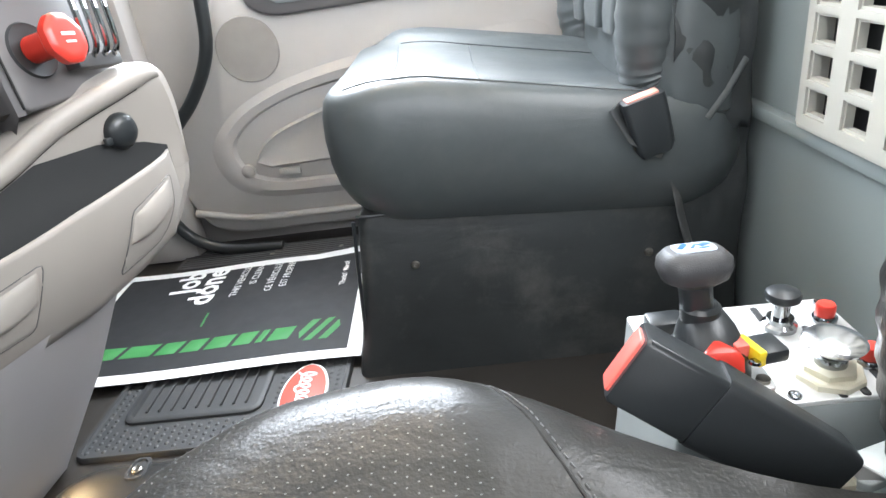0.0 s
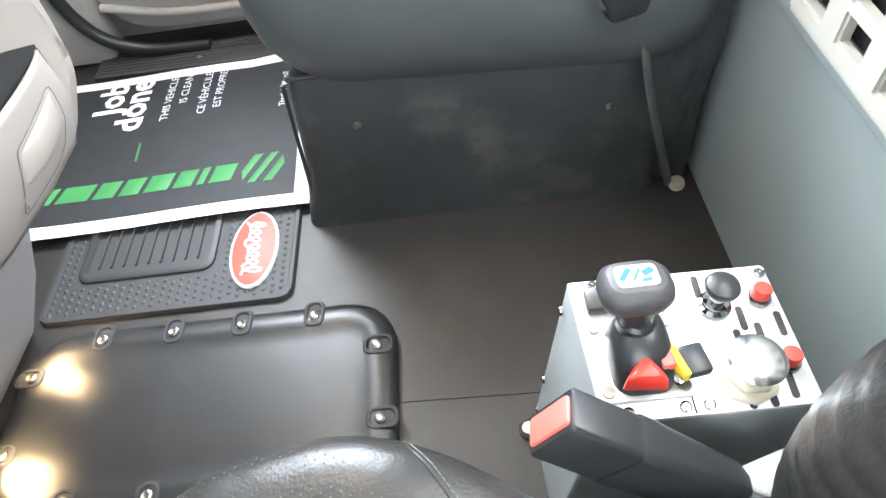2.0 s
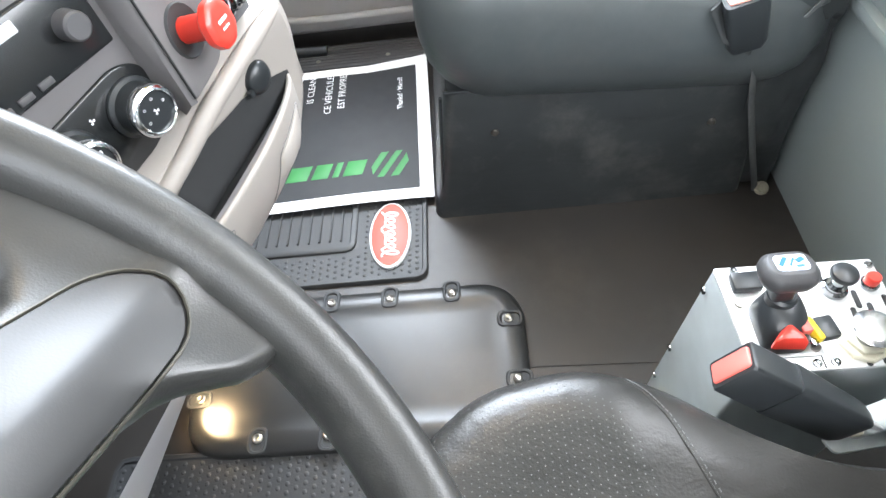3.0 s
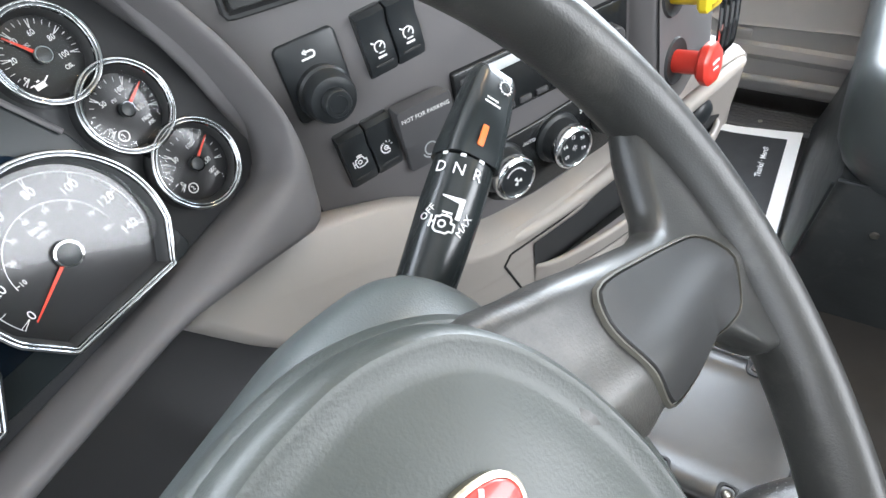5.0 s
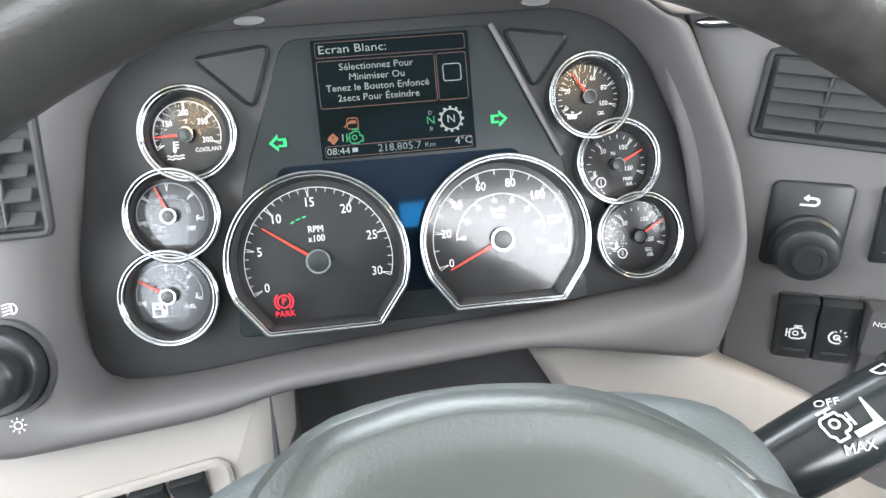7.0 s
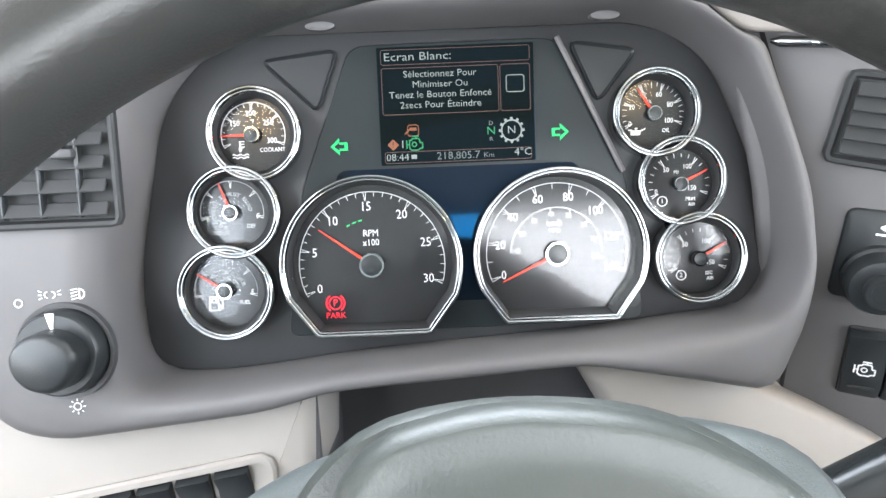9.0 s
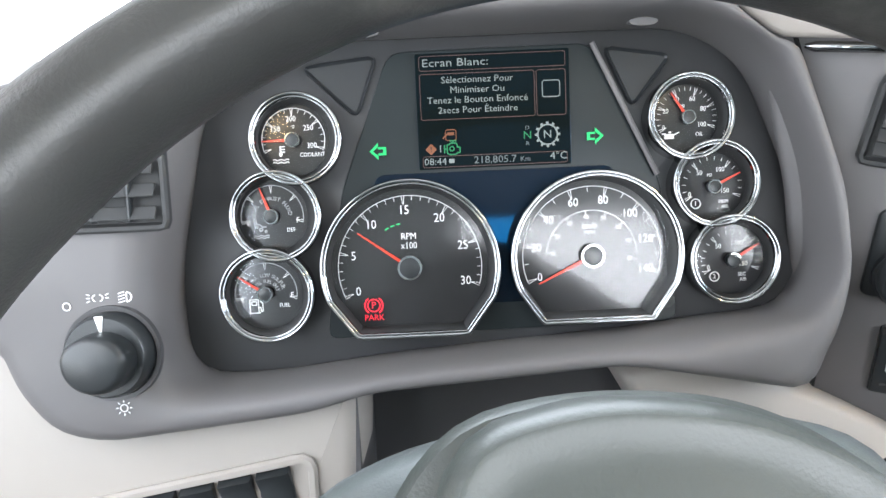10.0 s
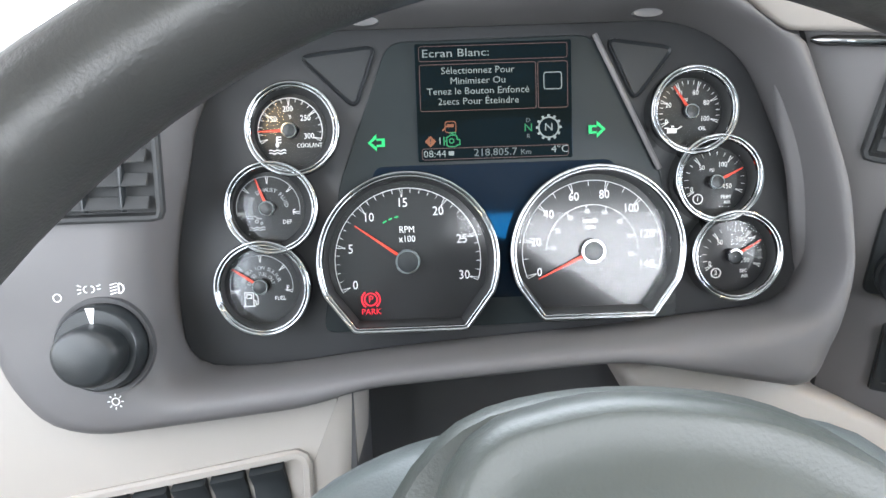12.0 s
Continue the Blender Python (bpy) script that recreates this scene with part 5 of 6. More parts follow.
    part("blade", moved(box(0.02, 0.46, 0.022, 0.005), T(-1.02, 0.445, 0.850) @ R(-2, "X")), M_DASH2, w)
    part("arm", tube([(-1.14, 0.36, 0.60), (-1.10, 0.38, 0.72), (-1.035, 0.42, 0.855)], 0.008, 10), M_BLACK, w)


wiper()


def display():
    s = thing("display_screen", MC @ Vector((0.188, 0.115, 0)), "lit dark information display with French text and green arrows", "display")
    f = MC @ T(0.1885, 0.1150, 0.0015)
    w, h = 0.1135, 0.0845
    part("screen", slab(rrect(w, h, 0.001, 2), -0.003, 0.0003, 0.0002), G_SCREEN, s, m=f, angle=5)
    def box_line(x0, y0, x1, y1, mat):
        o = rrect(x1 - x0, y1 - y0, 0.0018, 3, (x0 + x1) / 2, (y0 + y1) / 2)
        i = shrink(o, 0.00045)
        part("frame_line", loft([at(o, 0.0004), at(o, 0.0006), at(i, 0.0006), at(i, 0.0004)]), mat, s, m=f)
    brown = glow("screen_brown", (0.34, 0.17, 0.14), 0.075)
    box_line(-0.054, 0.0295, 0.054, 0.0405, brown)
    box_line(-0.054, -0.006, 0.031, 0.0275, brown)
    box_line(0.032, -0.006, 0.054, 0.0275, brown)
    box_line(-0.054, -0.041, 0.054, -0.0325, brown)
    def say(t, x, y, size, mat, align="CENTER", wide=1.07):
        part("lettering", words(t, size * 0.95, 0.0001, align, bold=-size * 0.004), mat, s, m=f @ T(x, y, 0.0006) @ Matrix.Diagonal((wide, 1, 1, 1)))
    say("Ecran Blanc:", -0.052, 0.0350, 0.0085, G_WHITE, "LEFT", 1.25)
    for k, t in enumerate(("S\u00e9lectionnez Pour", "Minimiser Ou", "Tenez le Bouton Enfonc\u00e9", "2secs Pour \u00c9teindre")):
        say(t, -0.0115, 0.0225 - k * 0.0073, 0.0072, G_WHITE)
    sq = rrect(0.0135, 0.0125, 0.002, 3, 0.043, 0.0135)
    part("option_box", loft([at(sq, 0.0004), at(sq, 0.0006), at(shrink(sq, 0.0006), 0.0006), at(shrink(sq, 0.0006), 0.0004)]), G_WHITE, s, m=f)
    say("08:44", -0.053, -0.0368, 0.0075, G_WHITE, "LEFT")
    say("218,805.7", 0.0, -0.0368, 0.0080, G_DIM)
    say("Km", 0.0225, -0.0372, 0.0055, G_DIM)
    say("4\u00b0C", 0.0475, -0.0360, 0.0080, G_WHITE)
    say("N", 0.0395, -0.0200, 0.0085, G_WHITE)
    part("sign", icon("gear"), G_WHITE, s, m=f @ T(0.0395, -0.0200, 0.0005))
    say("N", 0.0245, -0.0200, 0.0085, G_GREEN2)
    say("D", 0.0245, -0.0145, 0.0045, G_DIM)
    say("R", 0.0245, -0.0260, 0.0045, G_DIM)
    say("1", -0.0405, -0.0275, 0.0080, G_WHITE)
    part("sign", icon("engine"), G_GREEN2, s, m=f @ T(-0.032, -0.0275, 0.0005))
    part("sign", moved(slab(rrect(0.006, 0.006, 0.0005, 2), 0, 0.0002, 0.0001), R(45, "Z")), G_AMBER, s, m=f @ T(-0.0475, -0.0275, 0.0005))
    o = rrect(0.0085, 0.0085, 0.002, 3)
    i = shrink(o, 0.0006)
    part("sign", merged(loft([at(o, 0), at(o, 0.0002), at(i, 0.0002), at(i, 0)]), bar(-0.0025, 0.001, 0.0025, 0.001, 0.0022, 0.0002), bar(-0.006, -0.0025, -0.0025, 0.001, 0.001, 0.0002)), G_AMBER, s, m=f @ T(-0.0325, -0.0175, 0.0005))
    part("sign", merged(bar(0, -0.0004, 0, 0.002, 0.0007, 0.0002), bar(0, -0.0018, 0, -0.0012, 0.0007, 0.0002)), M_SEAM, s, m=f @ T(-0.0475, -0.0275, 0.0009))
    part("sign", merged(bar(-0.002, 0, 0.002, 0, 0.003, 0.0002)), G_WHITE, s, m=f @ T(-0.0325, -0.0365, 0.0005))
    for x, y, a in ((0.1015, 0.088, 180), (0.2635, 0.0925, 0)):
        o = [(-0.006, -0.003), (0.0, -0.003), (0.0, -0.0062), (0.0065, 0), (0.0, 0.0062), (0.0, 0.003), (-0.006, 0.003)]
        part("turn_arrow", loft([at(o, 0), at(o, 0.0003), at([(p[0] * 0.62 , p[1] * 0.5) for p in o], 0.0003), at([(p[0] * 0.62, p[1] * 0.5) for p in o], 0)]), G_GREEN, s, "green turn signal arrow", m=MC @ T(x, y, 0.001) @ R(a, "Z"))


display()

# ---- dashboard switches and controls ----
def rocker(m, sign, w=0.0245, h=0.054, label="black rocker switch with a white sign"):
    s = thing("rocker_switch", m.translation, label, "switch", group="rocker switches")
    lp = rrect(w, h, 0.003, 3)
    part("housing", slab(lp, -0.012, -0.003, 0.001), M_SHADE, s, m=m)
    rows = []
    for y, z in ((-h / 2 + 0.002, 0.000), (-h / 2 + 0.010, 0.004), (-0.002, 0.0045), (0.010, 0.0025), (h / 2 - 0.004, 0.007), (h / 2 - 0.001, 0.001)):
        rows.append([(-w / 2 + 0.001, y, -0.006), (-w / 2 + 0.001, y, z - 0.0015), (-w / 2 + 0.003, y, z), (w / 2 - 0.003, y, z), (w / 2 - 0.001, y, z - 0.0015), (w / 2 - 0.001, y, -0.006)])
    part("paddle", loft(rows, closed=False, cap0=False), M_BLACK, s, m=m)
    part("paddle_bar", moved(box(w * 0.62, 0.0025, 0.0012, 0.0004, 1), T(0, -h / 2 + 0.012, 0.0042)), M_SHADE, s, m=m)
    if sign:
        mark = [moved(icon(sign), T(0, -0.002, 0.0048) @ Matrix.Diagonal((1.12, 1.12, 1, 1)))]
        if sign == "cruise":
            mark.append(moved(bar(-0.004, -0.0105, 0.004, -0.0105, 0.0018, 0.0003), T(0, 0, 0.0048)))
        part("sign", merged(*mark), M_WHITE, s, m=m)
    return s


def centre_controls():
    rocker(MS @ T(0.0185, 0.0480, -0.004) @ R(4, "Z"), "cruise", 0.0275, 0.058)
    rocker(MS @ T(0.0460, 0.0500, -0.004) @ R(4, "Z"), "cruise", 0.0275, 0.058)
    rocker(MS @ T(-0.0275, -0.0425, -0.004) @ R(4, "Z"), "engine", 0.0275, 0.058)
    rocker(MS @ T(0.0000, -0.0405, -0.004) @ R(4, "Z"), "dimmer", 0.0275, 0.058)
    # knob on a square plate
    k = thing("selector_knob", MS @ Vector((-0.034, 0.036, 0)), "round black push knob on a square plate with a white arrow", "knob")
    m = MS @ T(-0.0375, 0.0410, 0) @ R(1.5, "Z")
    part("plate", slab(rrect(0.0525, 0.0665, 0.006), -0.012, -0.004, 0.0015), M_BLACK, k, m=m)
    part("knob", lathe([(0.0235, -0.004), (0.0235, 0.002), (0.0215, 0.004), (0.021, 0.014), (0.019, 0.018), (0.0145, 0.0195), (0.0115, 0.0195), (0.0115, 0.026), (0.0105, 0.0275), (0.0075, 0.0275), (0.007, 0.0265), (0.0, 0.0265)], 48), M_BLACK, k, m=m @ T(0.0010, -0.0135, 0))
    part("sign", moved(icon("hook"), T(-0.001, 0.019, -0.0038)), M_WHITE, k, m=m)
    # guarded brake switch
    g = thing("guarded_switch", MS @ Vector((0.04, -0.03, 0)), "grey guarded brake switch with a flip cover", "switch")
    part("body", slab(rrect(0.050, 0.070, 0.004), -0.012, -0.002, 0.001), M_DASH2, g, m=MS @ T(0.044, -0.0475, 0))
    cov = loft([at(rrect(0.050, 0.010, 0.002, 2, 0.038, -0.014), -0.003), at(rrect(0.056, 0.038, 0.003, 2, 0.041, -0.029), 0.008), at(rrect(0.054, 0.036, 0.003, 2, 0.041, -0.029), 0.011)], cap0=True, cap1=True)
    part("flip_cover", cov, M_DASH2, g, m=MS)
    part("lettering", words("NOT FOR PARKING", 0.0056, 0.0001), M_WHITE, g, m=MS @ T(0.041, -0.021, 0.0113))
    part("sign", moved(icon("brake"), T(0.044, -0.066, -0.0018) @ Matrix.Diagonal((1.3, 1.3, 1, 1))), M_GREYT, g, m=MS)
    # radio
    r = thing("radio", MS @ Vector((0.16, -0.01, 0)), "black dash radio with a bright display strip", "radio")
    part("body", slab(rrect(0.210, 0.064, 0.003), -0.03, -0.002, 0.002), M_RADIO, r, m=MS @ T(0.185, -0.038, 0))
    part("display", slab(rrect(0.118, 0.010, 0.001, 2), -0.003, -0.0008, 0.0004), surface("radio_display", (0.55, 0.57, 0.58), 0.15), r, m=MS @ T(0.168, -0.0165, 0))
    part("knob", lathe([(0.013, -0.002), (0.012, 0.012), (0.010, 0.014), (0, 0.014)], 32), M_DASH2, r, m=MS @ T(0.262, -0.038, 0))
    for i in range(6):
        part("button", moved(box(0.014, 0.006, 0.003, 0.001), T(0.115 + i * 0.0205, -0.0625, -0.003)), M_DASH2, r, m=MS)
    for i in range(3):
        part("button", moved(box(0.010, 0.007, 0.003, 0.001), T(0.092, -0.018 - i * 0.013, -0.003)), M_DASH2, r, m=MS)
    # heating controls
    h = thing("heater_control", MS @ Vector((0.17, -0.11, 0)), "black heater panel with three chrome ringed knobs", "control panel")
    pl = resample(rounded([(0.086, -0.118), (0.120, -0.100), (0.170, -0.098), (0.275, -0.087), (0.300, -0.100), (0.302, -0.150), (0.274, -0.172), (0.200, -0.180), (0.140, -0.186), (0.098, -0.164)], 0.014, 5), 100)
    part("plate", slab(pl, -0.012, -0.005, 0.002), M_RADIO, h, m=MS)
    for k, (x, y) in enumerate(((0.117, -0.128), (0.193, -0.128), (0.269, -0.1275))):
        mk = MS @ T(x, y, -0.004) @ Matrix.Diagonal((1.2, 1.2, 1.3, 1))
        kb = part("knob", lathe([(0.024, 0), (0.0235, 0.002), (0.0205, 0.004), (0.019, 0.020), (0.018, 0.022), (0.0, 0.022)], 40), M_BLACK, h, m=mk)
        part("knob_ring", loft([circle(0.0196, 0.015, 40), circle(0.0206, 0.0185, 40), circle(0.0203, 0.0215, 40), circle(0.0188, 0.0235, 40), circle(0.0166, 0.0242, 40), circle(0.0158, 0.0236, 40), circle(0.0156, 0.0215, 40)]), M_BRIGHT, kb, "chrome knob ring", m=mk)
        if k == 0:
            part("sign", merged(moved(icon("fan"), T(0.001, -0.003)), arc_strip(0.0095, 0.0108, 20, 150, n=20)), M_WHITE, kb, m=mk @ T(0, 0, 0.0222))
        elif k == 1:
            part("sign", merged(*[moved(words(t, 0.0048, 0.0001), T(*pol(a, 0.0108))) for t, a in (("60", 215), ("66", 155), ("72", 95), ("78", 35), ("84", -25))], moved(icon("sun"), Matrix.Scale(0.5, 4))), M_WHITE, kb, m=mk @ T(0, 0, 0.0222))
        else:
            part("sign", merged(*[moved(words("o", 0.005, 0.0001), T(*pol(a, 0.0105))) for a in (200, 140, 80, 20)], moved(icon("fan"), Matrix.Scale(0.6, 4))), M_WHITE, kb, m=mk @ T(0, 0, 0.0222))
    part("lettering", words("AUTO", 0.0058, 0.0001), M_WHITE, h, m=MS @ T(0.157, -0.1165, -0.0045))
    part("sign", moved(icon("fan"), Matrix.Scale(0.7, 4)), M_WHITE, h, m=MS @ T(0.228, -0.1115, -0.0045))
    # air brake valves and the wire guard beside them
    for nm, lab, x, y, mat in (("parking_brake_knob", "yellow square parking brake pull knob", 0.082, 0.000, M_YELP), ("trailer_air_knob", "red octagonal trailer air pull knob", 0.088, -0.076, M_REDP)):
        b = thing(nm, MB @ Vector((x, y, 0)), lab, "knob", group="air brake knobs")
        mk = MB @ T(x, y, 0.0)
        part("well", loft([circle(0.026, 0.0, 40), circle(0.0245, 0.0025, 40), circle(0.022, 0.001, 40)], cap1=True), M_SHADE, b, m=mk)
        part("stem", lathe([(0.0125, 0), (0.0125, 0.030), (0.0145, 0.034)], 24), mat, b, m=mk)
        n = 4 if mat is M_YELP else 8
        o = rounded([(0.024 * math.cos(radians(360 / n * (i + 0.5))), 0.024 * math.sin(radians(360 / n * (i + 0.5)))) for i in range(n)], 0.005, 3)
        part("head", loft([at(shrink(o, 0.004), 0.030), at(o, 0.034), at(o, 0.041), at(shrink(o, 0.003), 0.044), at(shrink(o, 0.008), 0.0445)], cap0=True, cap1=True), mat, b, m=mk)
        part("printed_bar", merged(bar(-0.008, 0.003, 0.008, 0.003, 0.003), bar(-0.006, -0.004, 0.006, -0.004, 0.002)), M_PAPER, b, m=mk @ T(0, 0, 0.0446))
    g = thing("wire_guard", MB @ Vector((0.14, -0.05, 0)), "four bent chrome bars on a dark bracket beside the brake knobs", "guard")
    part("bracket", moved(box(0.062, 0.014, 0.018, 0.003), T(0.143, -0.093, 0.004)), M_DASH2, g, m=MB)
    for i in range(4):
        x = 0.121 + i * 0.0145
        part("wire", tube([MB @ Vector(p) for p in smooth_path([(x, -0.090, 0.008), (x, -0.088, 0.024), (x, -0.07, 0.032), (x, -0.01, 0.034), (x, 0.012, 0.018), (x, 0.015, -0.002)], 24)], 0.0030, 8), M_CHROME, g)
    # extra gauges higher up
    for x, y in ((0.0863, 0.152), (0.153, 0.150), (0.2195, 0.150), (0.103, 0.087), (0.1707, 0.0872), (0.238, 0.087)):
        g = thing("auxiliary_gauge", MS @ Vector((x, y, 0)), "small round auxiliary gauge in a chrome ring", "gauge", group="auxiliary gauges")
        mk = MS @ T(x, y, -0.008) @ Matrix.Diagonal((1.1, 1.1, 1.1, 1))
        part("bezel_ring", loft([circle(0.025, 0, 40), circle(0.025, 0.006, 40), circle(0.0235, 0.0085, 40), circle(0.021, 0.0075, 40), circle(0.0208, 0.003, 40)]), M_CHROME, g, m=mk)
        part("dial", lathe([(0.0212, 0.001), (0.0212, 0.003), (0, 0.003)], 32), M_DIAL, g, m=mk)
        part("tick_marks", merged(*[moved(bar(0.014, 0, 0.018, 0, 0.0007), R(a, "Z")) for a in range(-20, 201, 22)]), M_WHITE, g, m=mk @ T(0, 0, 0.003))
        part("needle", moved(bar(-0.002, 0, 0.013, 0, 0.0012), R(140, "Z")), M_NEEDLE, g, m=mk @ T(0, 0, 0.0036))
        p = part("lens", loft([circle(0.0209, 0.0066, 32)], cap1=True), M_GLASS, g, m=mk)
        p.visible_shadow = False


def vent(m, w, h, ncol, label):
    v = thing("air_vent", m.translation, label, "vent", group="air vents")
    o = resample(rrect(w, h, 0.006, 4), 60)
    part("frame", loft([at(o, 0), at(o, 0.004), at(shrink(o, 0.0015), 0.0055), at(shrink(o, 0.004), 0.005), at(shrink(o, 0.006), 0.0008)], cap1=True), M_SHADE, v, m=m)
    n = 5
    for i in range(n):
        y = -h / 2 + 0.012 + i * (h - 0.024) / (n - 1)
        part("slat", moved(box(w - 0.016, 0.010, 0.0018, 0.0006, 1), T(0, y, 0.0045) @ R(-28, "X")), M_SHADE, v, m=m)
    for i in range(ncol):
        x = -w / 2 + w * (i + 1) / (ncol + 1)
        part("divider", moved(box(0.003, h - 0.014, 0.006, 0.001, 1), T(x, 0, 0.002)), M_BLACK, v, m=m)
    part("thumb_tab", moved(box(0.016, 0.006, 0.010, 0.002), T(w * 0.18, 0.006, 0.003)), M_DASH2, v, m=m)


centre_controls()
vent(MS @ T(-0.024, 0.131, -0.008) @ R(-3, "Z"), 0.126, 0.062, 2, "black slatted air vent in the centre panel")
vent(MC @ T(-0.084, 0.080, 0.050), 0.100, 0.084, 3, "black slatted air vent beside the instrument cluster")


def light_switch():
    k = thing("headlamp_switch", MC @ Vector((-0.083, -0.045, 0.05)), "large round black headlamp knob with white signs", "knob")
    m = MC @ T(-0.0815, -0.044, 0.050)
    part("rim", loft([circle(0.0335, -0.002, 48), circle(0.033, 0.002, 48), circle(0.030, 0.0015, 48), circle(0.0295, -0.001, 48)], cap1=True), M_DASH2, k, m=m)
    part("skirt", lathe([(0.029, -0.001), (0.0285, 0.010), (0.0265, 0.0125), (0.0, 0.0125)], 48), M_BLACK, k, m=m)
    loops = []
    for z, r, p in ((0.012, 0.0222, 0.80), (0.016, 0.0220, 0.80), (0.024, 0.0215, 0.80), (0.0272, 0.0200, 0.78), (0.0286, 0.0170, 0.76)):
        loops.append([(r * math.cos(a), r * math.sin(a) * (1 if math.sin(a) < 0.3 else p), z) for a in np.linspace(0, 2 * math.pi, 40, endpoint=False)])
    part("grip", loft(loops, cap1=True), M_BLACK, k, m=m)
    part("pointer", loft([at([(-0.004, 0.028), (0.002, 0.028), (0.0005, 0.017), (-0.001, 0.017)], 0.0125), at([(-0.004, 0.028), (0.002, 0.028), (0.0005, 0.017), (-0.001, 0.017)], 0.0131)], cap1=True), M_WHITE, k, "white pointer mark", m=m)
    for nm, x, y, z in (("ring", -0.0285, 0.0335, 0), ("sidelights", -0.0085, 0.0385, 0), ("lowbeam", 0.0125, 0.0385, 0), ("sun", 0.004, -0.0385, 0)):
        part("sign", moved(icon(nm), T(x, y, 0.0006) @ Matrix.Scale(0.95 if nm != "ring" else 0.62, 4)), M_WHITE, k, m=m)


light_switch()
for i, sg in enumerate((None, None, None, "beacon", None)):
    rocker(MC @ T(-0.0955 + i * 0.0283, -0.1850 + i * 0.0048, 0.0265) @ R(9.5, "Z"), sg, 0.0268, 0.050, "black rocker switch in the lower switch row")


# ---- steering wheel, column and stalk ----
MW = frame_of((-0.2328, 0.2002, 0.7551), (0, 1, 0), (-0.723, 0, 0.691))


MR = frame_of((-0.2283, 0.2280, 0.7365), (-0.0674, 1.0, -0.115), (-0.667, 0, 0.696))      # rim, set behind the hub


def steering_wheel():
    w = thing("steering_wheel", MW.translation, "worn dark grey truck steering wheel with a red oval badge", "steering wheel")
    R0 = 0.2548
    loops = []
    for i in range(120):
        a = 2 * math.pi * i / 120
        c, s = math.cos(a), math.sin(a)
        loops.append([((R0 + 0.0168 * math.cos(b)) * c, (R0 + 0.0168 * math.cos(b)) * s, 0.0235 * math.sin(b)) for b in np.linspace(0, 2 * math.pi, 20, endpoint=False)])
    part("rim", loft(loops, around=True), M_RIM, w, m=MR)
    # hub body and the padded centre cover
    c0 = (0.015, -0.025)
    hub_o = by_angle(rounded([(-0.085, 0.030), (-0.060, 0.072), (-0.013, 0.080), (0.040, 0.074), (0.080, 0.044), (0.098, 0.004), (0.101, -0.03), (0.096, -0.067), (0.075, -0.115), (0.03, -0.135), (-0.03, -0.135), (-0.075, -0.105), (-0.095, -0.03)], 0.03, 5), c0, 80)
    part("hub_body", loft([at(shrink(hub_o, 0.02), -0.060), at(hub_o, -0.030), at(hub_o, -0.014), at(shrink(hub_o, 0.003), -0.009), at(shrink(hub_o, 0.012), -0.006)], cap0=True, cap1=True), M_HUB, w, m=MW)
    pad = by_angle(rounded([(-0.062, 0.010), (-0.056, 0.052), (-0.045, 0.065), (-0.013, 0.072), (0.030, 0.067), (0.062, 0.048), (0.077, 0.021), (0.083, -0.012), (0.082, -0.050), (0.070, -0.088), (0.03, -0.115), (-0.02, -0.115), (-0.056, -0.08)], 0.02, 5), c0, 80)
    rows = [at(shrink(pad, -0.006), -0.010), at(shrink(pad, -0.0045), -0.002), at(shrink(pad, -0.002), 0.0042), at(shrink(pad, 0.0005), 0.0062), at(shrink(pad, 0.003), 0.0060), at(shrink(pad, 0.007), 0.0038)]
    for k, z in ((0.86, 0.0046), (0.76, 0.0064), (0.64, 0.0082), (0.50, 0.0097), (0.36, 0.0108), (0.22, 0.0113), (0.1, 0.0115)):
        rows.append([(c0[0] + (x - c0[0]) * k, c0[1] + (y - c0[1]) * k, z) for x, y in shrink(pad, 0.003)])
    part("centre_pad", loft(rows, cap1=True), M_HUB, w, "soft grained centre pad", m=MW)
    b = MW @ T(-0.002, 0.006, 0.0112)
    o = oval(0.076, 0.036, 40)
    bd = part("badge", loft([at(o, -0.003), at(o, 0.002), at(shrink(o, 0.0008), 0.0028), at(shrink(o, 0.002), 0.0028), at(shrink(o, 0.0024), 0.002)], cap1=True), M_BRASS, w, "oval badge rim", m=b)
    part("badge_field", slab(shrink(o, 0.0022), 0.001, 0.0034, 0.001), M_BADGE, bd, "glossy red oval field", m=b)
    part("emblem_stroke", tube([b @ Vector((p[0], p[1], 0.0036)) for p in script_stroke(0.054, 0.015, 90)], 0.0009, 6), M_WHITE, bd, "white scrolled emblem line")
    # spokes: broad arms with a ridged dark inner face
    for sg in (1, -1):
        def flip(pts):
            return [(sg * x, y) for x, y in pts]
        def fall(x):
            """The rim stands a little askew to the hub: the arms fall towards the passenger and rise towards the door."""
            t = min(1.0, max(0.0, (abs(x) - 0.10) / 0.15))
            return (-0.040 if sg > 0 else 0.022) * t * t * (3 - 2 * t)
        def roll(x, y):
            """The spoke's lower edge turns down in a soft round, with a low ridge above it."""
            d = y + 0.0585 + 0.42 * (abs(x) - 0.105)
            q = min(1.0, max(0.0, (0.026 - d) / 0.030)) * min(1.0, max(0.0, (0.215 - abs(x)) / 0.03))
            return 0.0035 * math.exp(-((d - 0.030) / 0.012) ** 2) - 0.022 * (1 - math.sqrt(max(0.0, 1 - q * q))) + fall(x)
        def sunk(loop, z, k):
            return [(x, y, z + k * roll(x, y)) for x, y in loop]
        xs = np.linspace(0.060, 0.268 if sg > 0 else 0.222, 52)
        up = np.interp(xs, (0.060, 0.084, 0.096, 0.114, 0.136, 0.167, 0.200, 0.215, 0.228, 0.240, 0.255, 0.268), (0.050, 0.0376, 0.0305, 0.0218, 0.009, -0.0088, -0.0268, -0.031, -0.027, -0.015, 0.0, 0.010))
